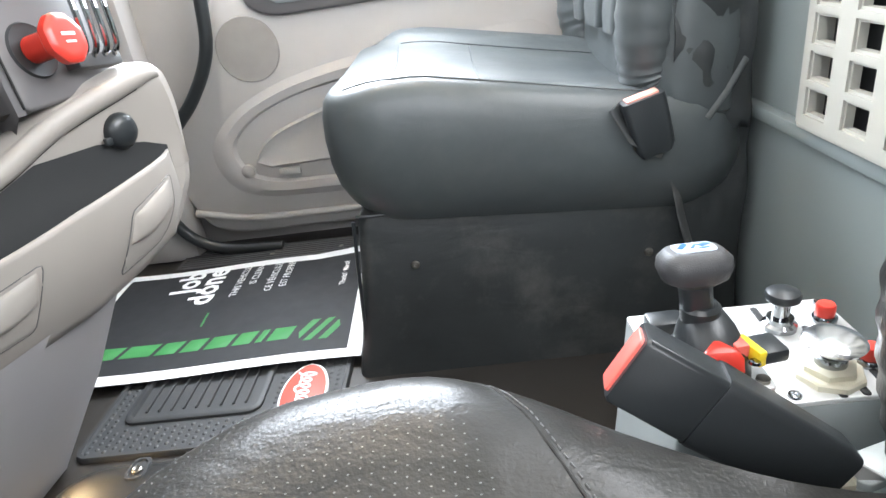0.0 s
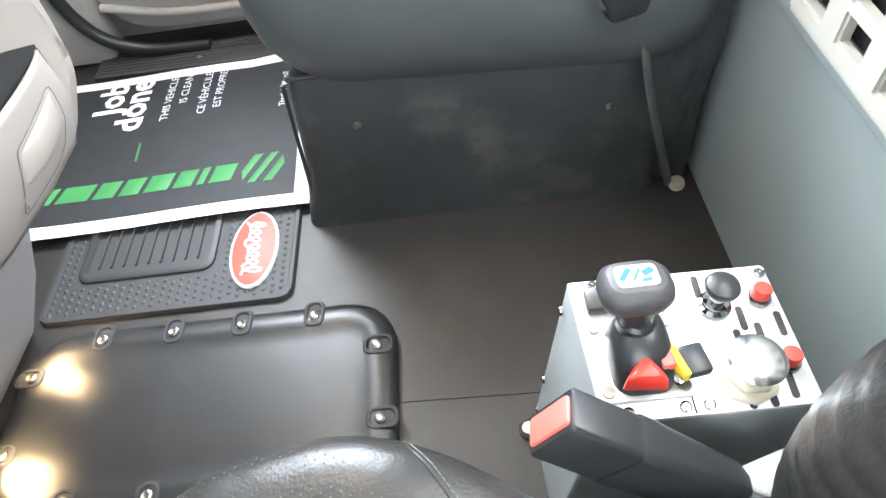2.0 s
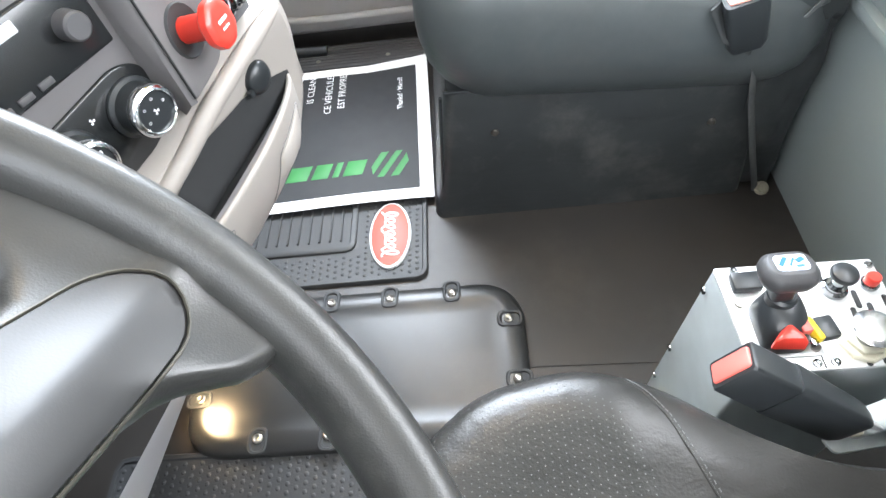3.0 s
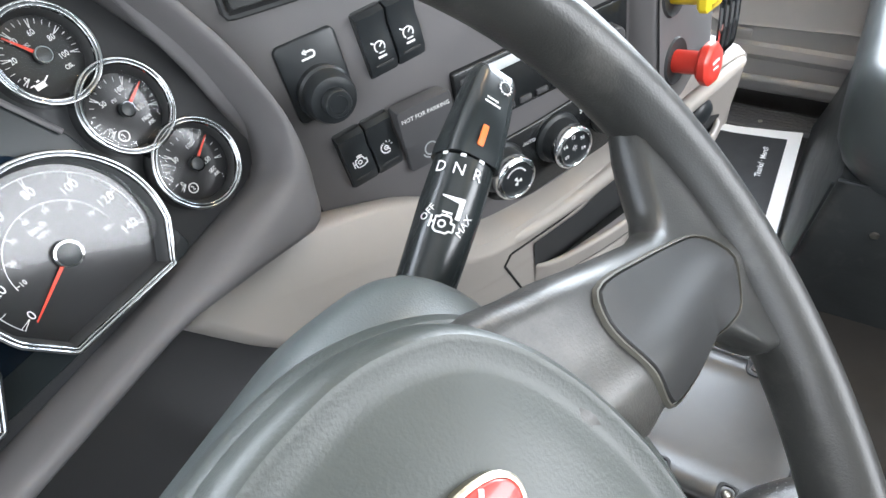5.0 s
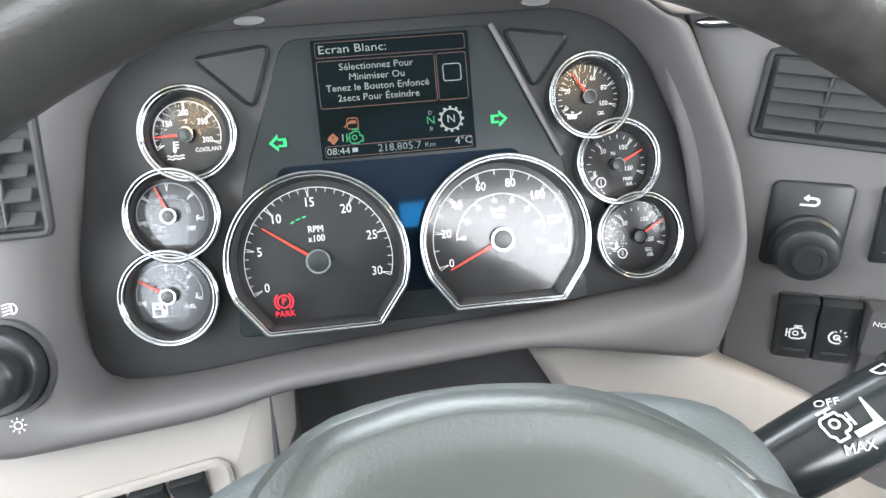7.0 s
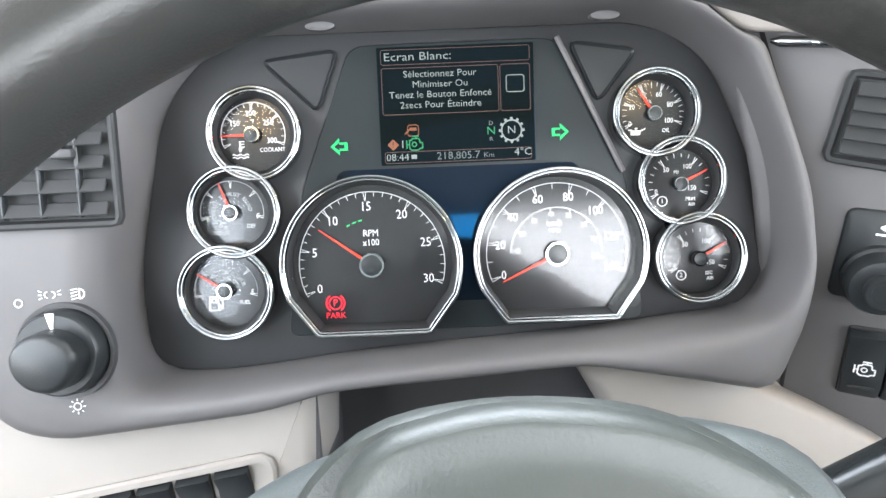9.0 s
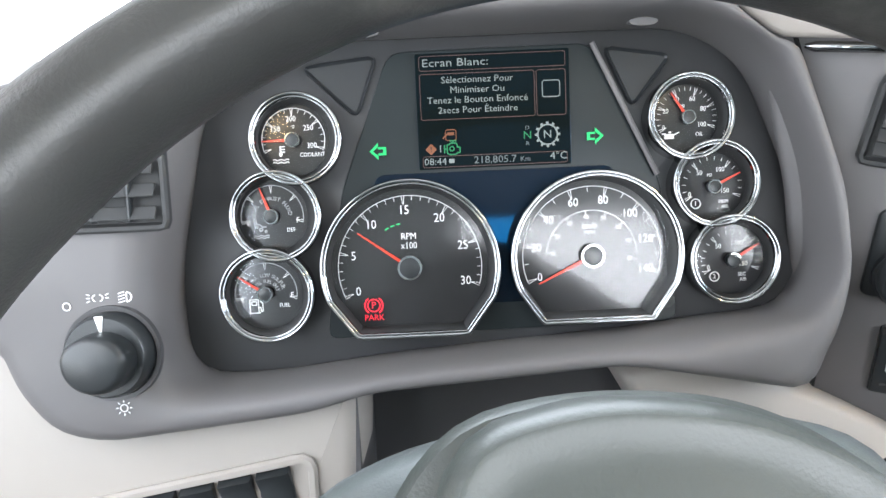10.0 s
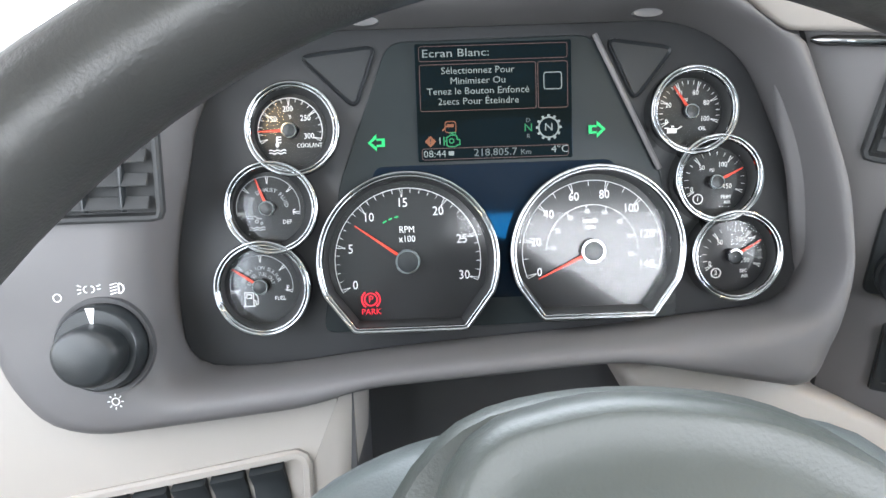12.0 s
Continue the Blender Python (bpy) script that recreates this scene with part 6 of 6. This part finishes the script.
        low = np.interp(xs, (0.060, 0.090, 0.106, 0.124, 0.151, 0.180, 0.192, 0.200, 0.212, 0.228, 0.268), (-0.075, -0.066, -0.0585, -0.065, -0.0767, -0.090, -0.099, -0.110, -0.135, -0.150, -0.150))
        arm = []
        for x, y1, y0 in zip(xs, up, low):
            top, bot = [], []
            for v in np.linspace(0, 1, 33):
                y = y0 + (y1 - y0) * v
                e = min(v, 1 - v) * (y1 - y0)
                edge = 0.011 * (1 - math.sqrt(max(0.0, 1 - max(0.0, 1 - e / 0.011) ** 2)))
                z = roll(x, y)
                top.append((sg * x, y, 0.001 + z - edge))
                bot.append((sg * x, y, -0.024 + z + edge * 0.6))
            arm.append(top + bot[::-1])
        sp = part("spoke", loft(arm, cap0=True, cap1=True), M_RIM, w, m=MW, angle=70)
        ins = flip([(0.113, -0.006), (0.121, 0.0038), (0.139, -0.0036), (0.1915, -0.0328), (0.232, -0.056), (0.244, -0.070), (0.246, -0.086), (0.236, -0.099), (0.2185, -0.1025), (0.191, -0.092), (0.151, -0.074), (0.132, -0.0655), (0.1075, -0.056), (0.110, -0.031)])
        ic = (sg * 0.165, -0.050)
        i2 = by_angle(rounded(ins, 0.012, 5), ic, 100)
        def skin(k, z):
            return [(ic[0] + (x - ic[0]) * k, ic[1] + (y - ic[1]) * k) for x, y in i2], z
        part("spoke_insert", loft([sunk(*skin(1.0, 0.001), 1), sunk(*skin(0.97, 0.0036), 1)] + [sunk(*skin(k, 0.0036), 1) for k in (0.92, 0.84, 0.76, 0.68, 0.6, 0.52, 0.44, 0.36, 0.28, 0.2, 0.1)], cap1=True), M_INSERT, sp, "dark smooth spoke insert", m=MW)
        part("insert_edge", loft([sunk(shrink(i2, -0.0018), 0.001, 1), sunk(shrink(i2, -0.0012), 0.0034, 1), sunk(shrink(i2, -0.0004), 0.0036, 1), sunk(i2, 0.0020, 1)]), M_EDGE, sp, "worn tan edge line", m=MW)


steering_wheel()


def column():
    c = thing("column_shroud", MW @ Vector((0, -0.03, -0.14)), "dark grey plastic steering column shroud", "column shroud")
    sec = by_angle(rounded([(-0.122, 0.0), (-0.118, 0.044), (-0.083, 0.062), (-0.05, 0.070), (0.061, 0.075), (0.105, 0.063), (0.124, 0.030), (0.125, -0.03), (0.09, -0.12), (-0.09, -0.12), (-0.12, -0.06)], 0.025, 6), (0.0, -0.02), 80)
    rows = []
    for z, k in ((-0.050, 0.80), (-0.058, 0.93), (-0.068, 0.985), (-0.082, 1.0), (-0.12, 0.985), (-0.17, 0.90), (-0.24, 0.72), (-0.34, 0.60)):
        rows.append([(x * k, -0.02 + (y + 0.02) * k, z) for x, y in sec])
    up = [i for i, (x, y) in enumerate(sec) if y > -0.02]
    first = next(i for i in range(len(sec)) if sec[i][1] > -0.02 and sec[i - 1][1] <= -0.02)
    n_up = len(up)
    top = [[r[(first + k) % len(r)] for k in range(n_up)] for r in rows]
    low = [[r[(first + n_up - 1 + k) % len(r)] for k in range(len(r) - n_up + 2)] for r in rows]
    part("upper_cover", loft(top, closed=False), M_SHROUD, c, m=MW)
    part("lower_cover", loft(low, closed=False), M_SHROUD, c, m=MW)
    part("front_cap", loft([rows[0], [(x * 0.7, y * 0.7, z + 0.004) for x, y, z in rows[0]]], cap1=True), M_SHROUD, c, m=MW)
    for e in (0, -1):
        part("seam", tube([MW @ Vector(r[e]) for r in top[1:]], 0.0012, 6), M_SEAM, c)
    s = thing("shift_stalk", (-0.345, 0.35, 0.68), "black gear selector stalk with white markings and an orange pointer", "stalk")
    a, b = Vector((-0.344, 0.335, 0.672)), Vector((-0.362, 0.479, 0.7385))
    f = frame_of(a, (b - a), (0.80, -0.30, 0.52))      # x along the stalk, y towards the driver
    f = f @ Matrix(((1, 0, 0, 0), (0, 0, 1, 0), (0, -1, 0, 0), (0, 0, 0, 1)))
    L_ = (b - a).length
    def sec(t, w, h, dy=0.0):
        return [(t * L_, w * math.cos(u), dy + h * math.sin(u)) for u in np.linspace(0, 2 * math.pi, 28, endpoint=False)]
    part("grip", loft([sec(0, 0.017, 0.017), sec(0.08, 0.0185, 0.0185), sec(0.40, 0.0200, 0.0200), sec(0.575, 0.0195, 0.0195), sec(0.58, 0.0185, 0.0185)], cap0=True, cap1=True), M_STALK, s, m=f)
    def tip(t, w, h, dy=0.0):
        return [(t * L_, x, y + dy) for x, y in rrect(w, h, min(w, h) * 0.32, 6)]
    part("selector", loft([tip(0.583, 0.039, 0.039), tip(0.62, 0.040, 0.037), tip(0.80, 0.036, 0.030), tip(0.95, 0.032, 0.024), tip(0.99, 0.028, 0.018), tip(1.0, 0.020, 0.010)], cap0=True, cap1=True), M_STALK, s, "faceted selector end", m=f)
    def on(x, y, rr):
        """A place on the stalk's near face: x along it, y round it."""
        ang = (y + 0.012) / rr
        return f @ T(x, rr * math.sin(ang), rr * math.cos(ang)) @ Matrix.Rotation(-ang, 4, "X")
    turn = R(-90, "Z")
    for t, y in (("D", 0.012), ("N", 0.0), ("R", -0.012)):
        part("lettering", words(t, 0.0105, 0.0001), M_WHITE, s, m=on(0.082, y, 0.0203) @ turn)
        part("printed_mark", moved(box(0.0035, 0.002, 0.0002, 0), T(0, 0, 0)), M_WHITE, s, m=on(0.0915, y, 0.0200) @ turn)
    part("lettering", words("OFF", 0.0065, 0.0001), M_WHITE, s, m=on(0.052, 0.0105, 0.0203) @ turn @ R(62, "Z"))
    part("lettering", words("MAX", 0.0068, 0.0001), M_WHITE, s, m=on(0.050, -0.0135, 0.0203) @ turn @ R(74, "Z"))
    part("sign", moved(icon("engine"), Matrix.Scale(1.25, 4)), M_WHITE, s, m=on(0.047, 0.000, 0.0204) @ turn)
    part("printed_mark", slab([(-0.0065, 0.004), (0.0075, 0.0045), (0.0075, -0.009), (0.0045, -0.009), (0.0045, 0.001), (-0.0065, 0.003)], 0, 0.0002, 0.0001), M_WHITE, s, m=on(0.0605, -0.002, 0.0203) @ turn)
    part("pointer", slab(rrect(0.0045, 0.014, 0.001, 2), 0, 0.0006, 0.0002), M_ORANGE, s, "orange pointer", m=f @ T(0.108, 0.004, 0.0188) @ turn)
    part("sign", icon("gear"), M_WHITE, s, m=f @ T(0.147, -0.004, 0.0135) @ R(8, "Y") @ turn @ Matrix.Scale(0.55, 4))
    part("printed_mark", merged(bar(-0.006, 0, 0.006, 0, 0.0012), bar(-0.005, 0.003, 0.004, 0.003, 0.001)), M_WHITE, s, m=f @ T(0.131, 0.003, 0.0162) @ R(8, "Y") @ turn)


column()


# ---- control console beside the driver seat ----
def control_console():
    c = thing("control_console", (0.28, 0.60, 0), "steel control box with a polished top plate beside the driver seat", "console")
    top = [(0.192, 0.6635), (0.3555, 0.6600), (0.3555, 0.5375), (0.196, 0.5375)]
    bot = [(0.166, 0.6635), (0.3555, 0.6600), (0.3555, 0.5375), (0.172, 0.5375)]
    t2, b2 = rounded(top, 0.004, 3), rounded(bot, 0.004, 3)
    part("body", loft([at(b2, 0.0), at(t2, 0.300)], cap0=True, cap1=True), M_STEEL2, c, "dull steel box")
    part("top_plate", slab(t2, 0.3005, 0.304, 0.001), M_STEEL, c, "polished steel top plate")
    K = T(0.2735, 0.600, 0.304)
    part("plate_joint", moved(box(0.0012, 0.122, 0.0006, 0), K @ T(-0.0095, 0, 0)), M_SEAM, c)
    for x, y in ((-0.061, 0.0575), (0.076, 0.052), (-0.0575, -0.056), (-0.016, -0.0555), (0.0013, -0.0555)):
        part("screw", lathe([(0.0048, 0), (0.0043, 0.0020), (0.0015, 0.0026), (0, 0.0020)], 14), M_CHROME, c, m=K @ T(x, y, 0))
    for x, y, z in ((0.1882, 0.6560, 0.271), (0.1762, 0.6568, 0.131), (0.1700, 0.6568, 0.050)):
        part("screw", lathe([(0.005, 0), (0.0045, 0.002), (0, 0.0026)], 12), M_CHROME, c, m=T(x, y, z) @ R(-90, "Y"))
    part("anchor_bolt", lathe([(0.012, 0), (0.012, 0.006), (0.008, 0.010), (0, 0.010)], 12), M_BRASS, c, m=T(0.159, 0.650, 0.002))
    # vent slots in the plate
    for x, y, a in ((0.0225, 0.045, -3), (0.048, 0.012, -3), (0.0395, -0.008, -3), (0.057, -0.004, -3), (0.075, 0.004, -3), (0.064, -0.046, -3), (0.0475, -0.051, -3), (0.032, -0.051, -3)):
        part("slot", slab(rrect(0.0055, 0.022, 0.0025, 3), 0, 0.0005, 0.0002), M_SHADE, c, m=K @ T(x, y, 0) @ R(a, "Z"))

    # hoist lever
    l = thing("hoist_lever", K @ Vector((-0.041, -0.0125, 0)), "black hoist control lever with a blue and white marked grip", "lever")
    m = K @ T(-0.0410, -0.0125, 0)
    part("base_plate", slab(rrect(0.070, 0.072, 0.005), 0, 0.003, 0.001), M_STEEL, l, m=m)
    for x in (-0.028, 0.028):
        for y in (-0.0275, 0.0275):
            part("screw", lathe([(0.0050, 0), (0.0048, 0.0024), (0, 0.0028)], 14), M_SCREW, l, m=m @ T(x, y, 0.003))
    hz = [(0.046, 0.060, -0.002, 0.003, 0.014), (0.046, 0.060, -0.002, 0.012, 0.016), (0.043, 0.054, 0.000, 0.024, 0.018), (0.036, 0.044, 0.005, 0.034, 0.017), (0.026, 0.030, 0.010, 0.041, 0.012), (0.018, 0.018, 0.013, 0.0425, 0.008)]
    part("housing", loft([at(rrect(w, d, r, 5, 0, dy), z) for w, d, dy, z, r in hz], cap1=True), M_BLACK, l, m=m)
    part("red_lens", loft([at(rounded([(-0.022, -0.033), (0.013, -0.036), (-0.002, -0.010)], 0.005, 4), 0.018), at(rounded([(-0.021, -0.032), (0.012, -0.035), (-0.002, -0.011)], 0.005, 4), 0.029), at(rounded([(-0.016, -0.030), (0.009, -0.032), (-0.002, -0.014)], 0.005, 4), 0.0335), at(rounded([(-0.009, -0.027), (0.004, -0.028), (-0.002, -0.019)], 0.003, 4), 0.0345)], cap1=True), M_REDP, l, "red triangular lamp lens", m=m)
    part("side_lever", moved(box(0.020, 0.024, 0.011, 0.003), T(0.033, -0.018, 0.018) @ R(8, "Z")), M_BLACK, l, m=m)
    part("side_band", moved(box(0.006, 0.025, 0.012, 0.001), T(0.0215, -0.019, 0.018) @ R(14, "Z")), M_YELP, l, "yellow band", m=m)
    part("side_band", moved(box(0.010, 0.018, 0.010, 0.001), T(0.013, -0.014, 0.021) @ R(8, "Z")), M_REDB, l, "red band", m=m)
    part("screw", lathe([(0.0042, 0), (0.0036, 0.002), (0, 0.0024)], 12), M_CHROME, l, m=m @ T(0.019, -0.031, 0.022))
    part("catch_block", moved(box(0.030, 0.022, 0.012, 0.003), T(-0.015, 0.0515, 0.000)), M_BLACK, l, m=m)
    part("catch_tab", moved(box(0.014, 0.010, 0.012, 0.002), T(0.014, 0.028, 0.010) @ R(-20, "Z")), M_BLACK, l, m=m)
    part("collar", lathe([(0.014, 0.036), (0.0145, 0.046), (0.012, 0.049)], 28), M_BLACK, l, m=m @ T(-0.004, 0.010, 0))
    part("shaft", loft([at(rrect(0.021, 0.019, 0.006, 5, -0.006, 0.010), 0.040), at(rrect(0.022, 0.020, 0.006, 5, -0.009, 0.011), 0.070)], cap0=True, cap1=True), M_BLACK, l, m=m)
    gm = m @ T(-0.009, 0.011, 0.064) @ R(-10, "X") @ Matrix.Diagonal((1.02, 1.02, 1.05, 1))
    gp = part("grip", loft([at(rrect(0.022, 0.020, 0.007), 0.0), at(rrect(0.044, 0.034, 0.013), 0.006), at(rrect(0.050, 0.040, 0.015), 0.014), at(rrect(0.048, 0.038, 0.014), 0.021), at(rrect(0.038, 0.029, 0.010), 0.026), at(rrect(0.036, 0.027, 0.009), 0.0265)], cap0=True, cap1=True), surface("grip_rubber", (0.045, 0.045, 0.047), 0.5, grain=0.3), l, m=gm)
    part("emblem", slab(rrect(0.028, 0.019, 0.004), 0.0265, 0.0280, 0.0006), surface("pale_blue_label", (0.62, 0.70, 0.82), 0.25), gp, "pale label with blue marks", m=gm)
    part("printed_mark", merged(bar(-0.011, -0.004, -0.004, 0.006, 0.004), bar(-0.003, -0.005, 0.003, 0.005, 0.002), bar(0.004, 0.0, 0.011, 0.004, 0.005), bar(0.002, -0.006, 0.009, -0.005, 0.003)), M_BLUE, gp, m=gm @ T(0, 0, 0.0281))

    # pull knobs and push buttons
    def knob(name, label, x, y, head, stem, base, bm_, hz, hr):
        k = thing(name, K @ Vector((x, y, 0)), label, "knob")
        mk = K @ T(x, y, 0)
        part("base_nut", lathe([(0.013, 0), (0.013, 0.004), (0.010, 0.006), (0.010, 0.010)], 6 if base is M_BRASS else 20), base, k, m=mk)
        part("stem", lathe([(0.0065, 0.006), (0.0065, hz - 0.004)], 20), stem, k, m=mk)
        part("head", lathe([(hr * 0.55, hz - 0.007), (hr * 0.95, hz - 0.003), (hr, hz), (hr * 0.9, hz + 0.003), (hr * 0.5, hz + 0.0055), (0, hz + 0.006)], 32), head, k, m=mk)
    knob("black_pull_knob", "black mushroom pull knob on a chrome stem", 0.030, 0.025, M_BLACK, M_CHROME, M_CHROME, None, 0.0300, 0.0135)
    k = thing("silver_pull_knob", K @ Vector((0.034, -0.037, 0)), "silver mushroom pull knob on a cream hexagon nut", "knob")
    mk = K @ T(0.034, -0.037, 0) @ Matrix.Diagonal((1, 1, 0.72, 1))
    part("base_nut", merged(lathe([(0.023, 0), (0.023, 0.006), (0.0215, 0.008)], 8), moved(lathe([(0.018, 0.006), (0.018, 0.014), (0.0165, 0.0155)], 6), T())), M_PALE, k, "cream hexagon nut", m=mk)
    part("stem", lathe([(0.0105, 0.014), (0.0105, 0.024), (0.0085, 0.025), (0.0085, 0.036)], 24), M_CHROME, k, m=mk)
    part("head", lathe([(0.011, 0.034), (0.0195, 0.037), (0.0205, 0.040), (0.018, 0.0435), (0.010, 0.046), (0, 0.0465)], 36), surface("satin_silver", (0.75, 0.75, 0.76), 0.22, metal=1.0), k, m=mk)
    for x, y in ((0.067, 0.0285), (0.067, -0.029)):
        k = thing("red_push_button", K @ Vector((x, y, 0)), "small red push button in a chrome collar", "button", group="red push buttons")
        mk = K @ T(x, y, 0) @ Matrix.Diagonal((1, 1, 0.90, 1))
        part("collar", lathe([(0.0095, 0), (0.0095, 0.004), (0.008, 0.006)], 20), M_CHROME, k, m=mk)
        part("button", lathe([(0.0068, 0.004), (0.0072, 0.006), (0.0072, 0.0155), (0.0062, 0.017), (0, 0.0175)], 20), M_REDP, k, m=mk)


control_console()


# ---- driver seat and its belt buckle ----
def driver_seat():
    s = thing("driver_seat", (0.12, 0.21, 0), "black leather driver seat with perforated centre and stitched bolsters", "seat")
    out = [(-0.155, -0.05), (-0.158, 0.38), (-0.132, 0.462), (-0.075, 0.515), (0.015, 0.534), (0.085, 0.515), (0.150, 0.472), (0.220, 0.440), (0.38, 0.420), (0.38, 0.0), (0.220, -0.02), (0.085, -0.095), (0.020, -0.110), (-0.075, -0.09), (-0.130, -0.075)]
    c = (0.08, 0.21)
    o = by_angle(rounded(out, 0.03, 5), c, 120)
    def ring(k, z, slope=0.0):
        return [(c[0] + (x - c[0]) * k, c[1] + (y - c[1]) * k, z - slope * max(0, x - 0.04)) for x, y in o]
    body = loft([ring(0.90, 0.22), ring(0.965, 0.26), ring(1.0, 0.31), ring(1.005, 0.342, 0.05), ring(0.985, 0.365, 0.12), ring(0.965, 0.373, 0.17), ring(0.94, 0.3785, 0.2), ring(0.90, 0.382, 0.22), ring(0.86, 0.3835, 0.22), ring(0.80, 0.382, 0.21), ring(0.74, 0.377, 0.2), ring(0.64, 0.369, 0.15), ring(0.55, 0.363, 0.1), ring(0.42, 0.359, 0.05), ring(0.30, 0.358), ring(0.05, 0.357)], cap0=True, cap1=True)
    tree = BVHTree.FromBMesh(body)
    def drop(x, y, up=0.0003):
        p = tree.ray_cast(Vector((x, y, 0.6)), Vector((0, 0, -1)))[0]
        return Vector((x, y, (p.z if p else 0.34) + up))
    part("cushion", body, M_LEATHER, s)
    SEAM = ((0.050, 0.524), (0.060, 0.514), (0.072, 0.500), (0.086, 0.479), (0.098, 0.450), (0.112, 0.418), (0.130, 0.37), (0.150, 0.31), (0.17, 0.25))
    for i in range(46):
        f_ = i / 45 * (len(SEAM) - 1.001)
        a_, b_ = SEAM[int(f_)], SEAM[int(f_) + 1]
        x, y = [p + (q - p) * (f_ % 1) for p, q in zip(a_, b_)]
        d = Vector((b_[0] - a_[0], b_[1] - a_[1])).normalized()
        part("stitch", tube([drop(x - 0.0016 * d.x + 0.004, y - 0.0016 * d.y, 0.0004), drop(x + 0.0016 * d.x + 0.004, y + 0.0016 * d.y, 0.0004)], 0.0005, 5), M_GREYT2, s)
    part("stitched_seam", tube([drop(x, y) for x, y in SEAM], 0.0012, 8), M_LEATHER, s)
    part("stitched_seam", tube([drop(x, y) for x, y in ((-0.13, 0.36), (-0.11, 0.36), (-0.08, 0.36), (-0.04, 0.358), (0.0, 0.355), (0.04, 0.352), (0.075, 0.35))], 0.0010, 8), M_LEATHER, s)
    # perforated inlay: pale discs paint the glint on each hole's rim
    holes = bmesh.new()
    for i in range(34):
        for j in range(46):
            x, y = -0.115 + i * 0.0060, 0.26 + j * 0.0060 + (i % 2) * 0.0030
            edge = (x + 0.03) ** 2 / 0.100 ** 2 + (y - 0.40) ** 2 / 0.125 ** 2
            if edge > 1 or x > 0.062 + 0.45 * (0.51 - y) - 0.022 or abs(y - 0.356) < 0.006:
                continue
            p = drop(x, y, 0.00025)
            holes.faces.new([holes.verts.new((x + 0.0007 * math.cos(a), y + 0.0007 * math.sin(a), p.z)) for a in np.linspace(0, 2 * math.pi, 6, endpoint=False)])
    part("perforation_glint", holes, M_STRAP2, s, "pale discs painting the rim glint of fine perforations")
    part("base", loft([at(rrect(0.42, 0.44, 0.03, 5, 0.12, 0.21), 0.0), at(rrect(0.38, 0.40, 0.03, 5, 0.12, 0.21), 0.10), at(rrect(0.42, 0.46, 0.03, 5, 0.12, 0.21), 0.23)], cap0=True, cap1=True), M_SHADE, s, "dark seat pedestal")
    rows = []
    for t in np.linspace(0, 1, 16):
        z = 0.30 + 0.62 * t
        rows.append(at(rrect(0.15 - 0.03 * t, 0.50 - 0.17 * t, 0.05, 6, 0.375 + 0.03 * t, 0.20), z))
    part("backrest", loft(rows, cap0=True, cap1=True), M_LEATHER, s)
    rows = []
    for i, t in enumerate(np.linspace(0, 1, 60)):
        z = 0.33 + 0.45 * t
        r = (0.055 + 0.022 * math.sin(math.pi * min(1, t * 1.4)) + (0.0016 if i % 3 == 0 else 0.0))
        cx, cy = 0.352 - 0.02 * math.sin(math.pi * t) + 0.03 * t, 0.455 - 0.02 * t
        rows.append([(cx + r * 1.15 * math.cos(a), cy + r * 0.8 * math.sin(a), z + 0.03 * math.cos(a + 0.6)) for a in np.linspace(0, 2 * math.pi, 36, endpoint=False)])
    part("side_bolster", loft(rows, cap0=True, cap1=True), M_LEATHER, s, "gathered leather side bolster")


driver_seat()


def driver_buckle():
    b = thing("seat_belt_buckle", (0.22, 0.50, 0.28), "black seat belt buckle with a red button in a plastic sleeve", "buckle")
    a, e = Vector((0.272, 0.487, 0.290)), Vector((0.152, 0.519, 0.3695))
    ax = (e - a).normalized()
    wide = Vector((0.555, 0.017, 0.832)).normalized()
    f = frame_of(a, wide, ax.cross(wide))     # z along the stalk
    L_ = (e - a).length
    part("sleeve", loft([at(rrect(0.040, 0.018, 0.005), 0.0), at(rrect(0.048, 0.026, 0.007), 0.012), at(rrect(0.053, 0.033, 0.007), L_ * 0.62), at(rrect(0.052, 0.032, 0.006), L_ * 0.64)], cap0=True, cap1=True), M_BLACK, b, m=f)
    part("housing", loft([at(rrect(0.048, 0.028, 0.004), L_ * 0.6), at(rrect(0.049, 0.030, 0.004), L_ * 0.66), at(rrect(0.049, 0.030, 0.004), L_ * 0.985), at(rrect(0.046, 0.027, 0.004), L_)], cap0=True, cap1=True), M_BLACK, b, m=f)
    part("release_button", slab(rrect(0.041, 0.020, 0.003), L_ - 0.002, L_ + 0.002, 0.001), M_REDB, b, "red release button", m=f)
    part("tongue", moved(box(0.030, 0.004, 0.03, 0.001), T(0, 0, -0.022)), M_STEEL, b, m=f)
    plate = rounded([(0.272, 0.499), (0.323, 0.514), (0.360, 0.512), (0.360, 0.490), (0.317, 0.487), (0.285, 0.477)], 0.006, 4)
    part("bracket", slab(plate, 0.284, 0.290, 0.001), M_STEEL2, b, "bent steel mounting bracket")
    part("bracket_arm", slab(rounded([(0.250, 0.484), (0.330, 0.500), (0.380, 0.500), (0.380, 0.476), (0.318, 0.474), (0.258, 0.468)], 0.006, 4), 0.266, 0.270, 0.001), M_STEEL2, b)
    part("anchor_bolt", lathe([(0.009, 0), (0.009, 0.006), (0.006, 0.009), (0, 0.009)], 6), M_PALE, b, m=T(0.274, 0.486, 0.285))


driver_buckle()
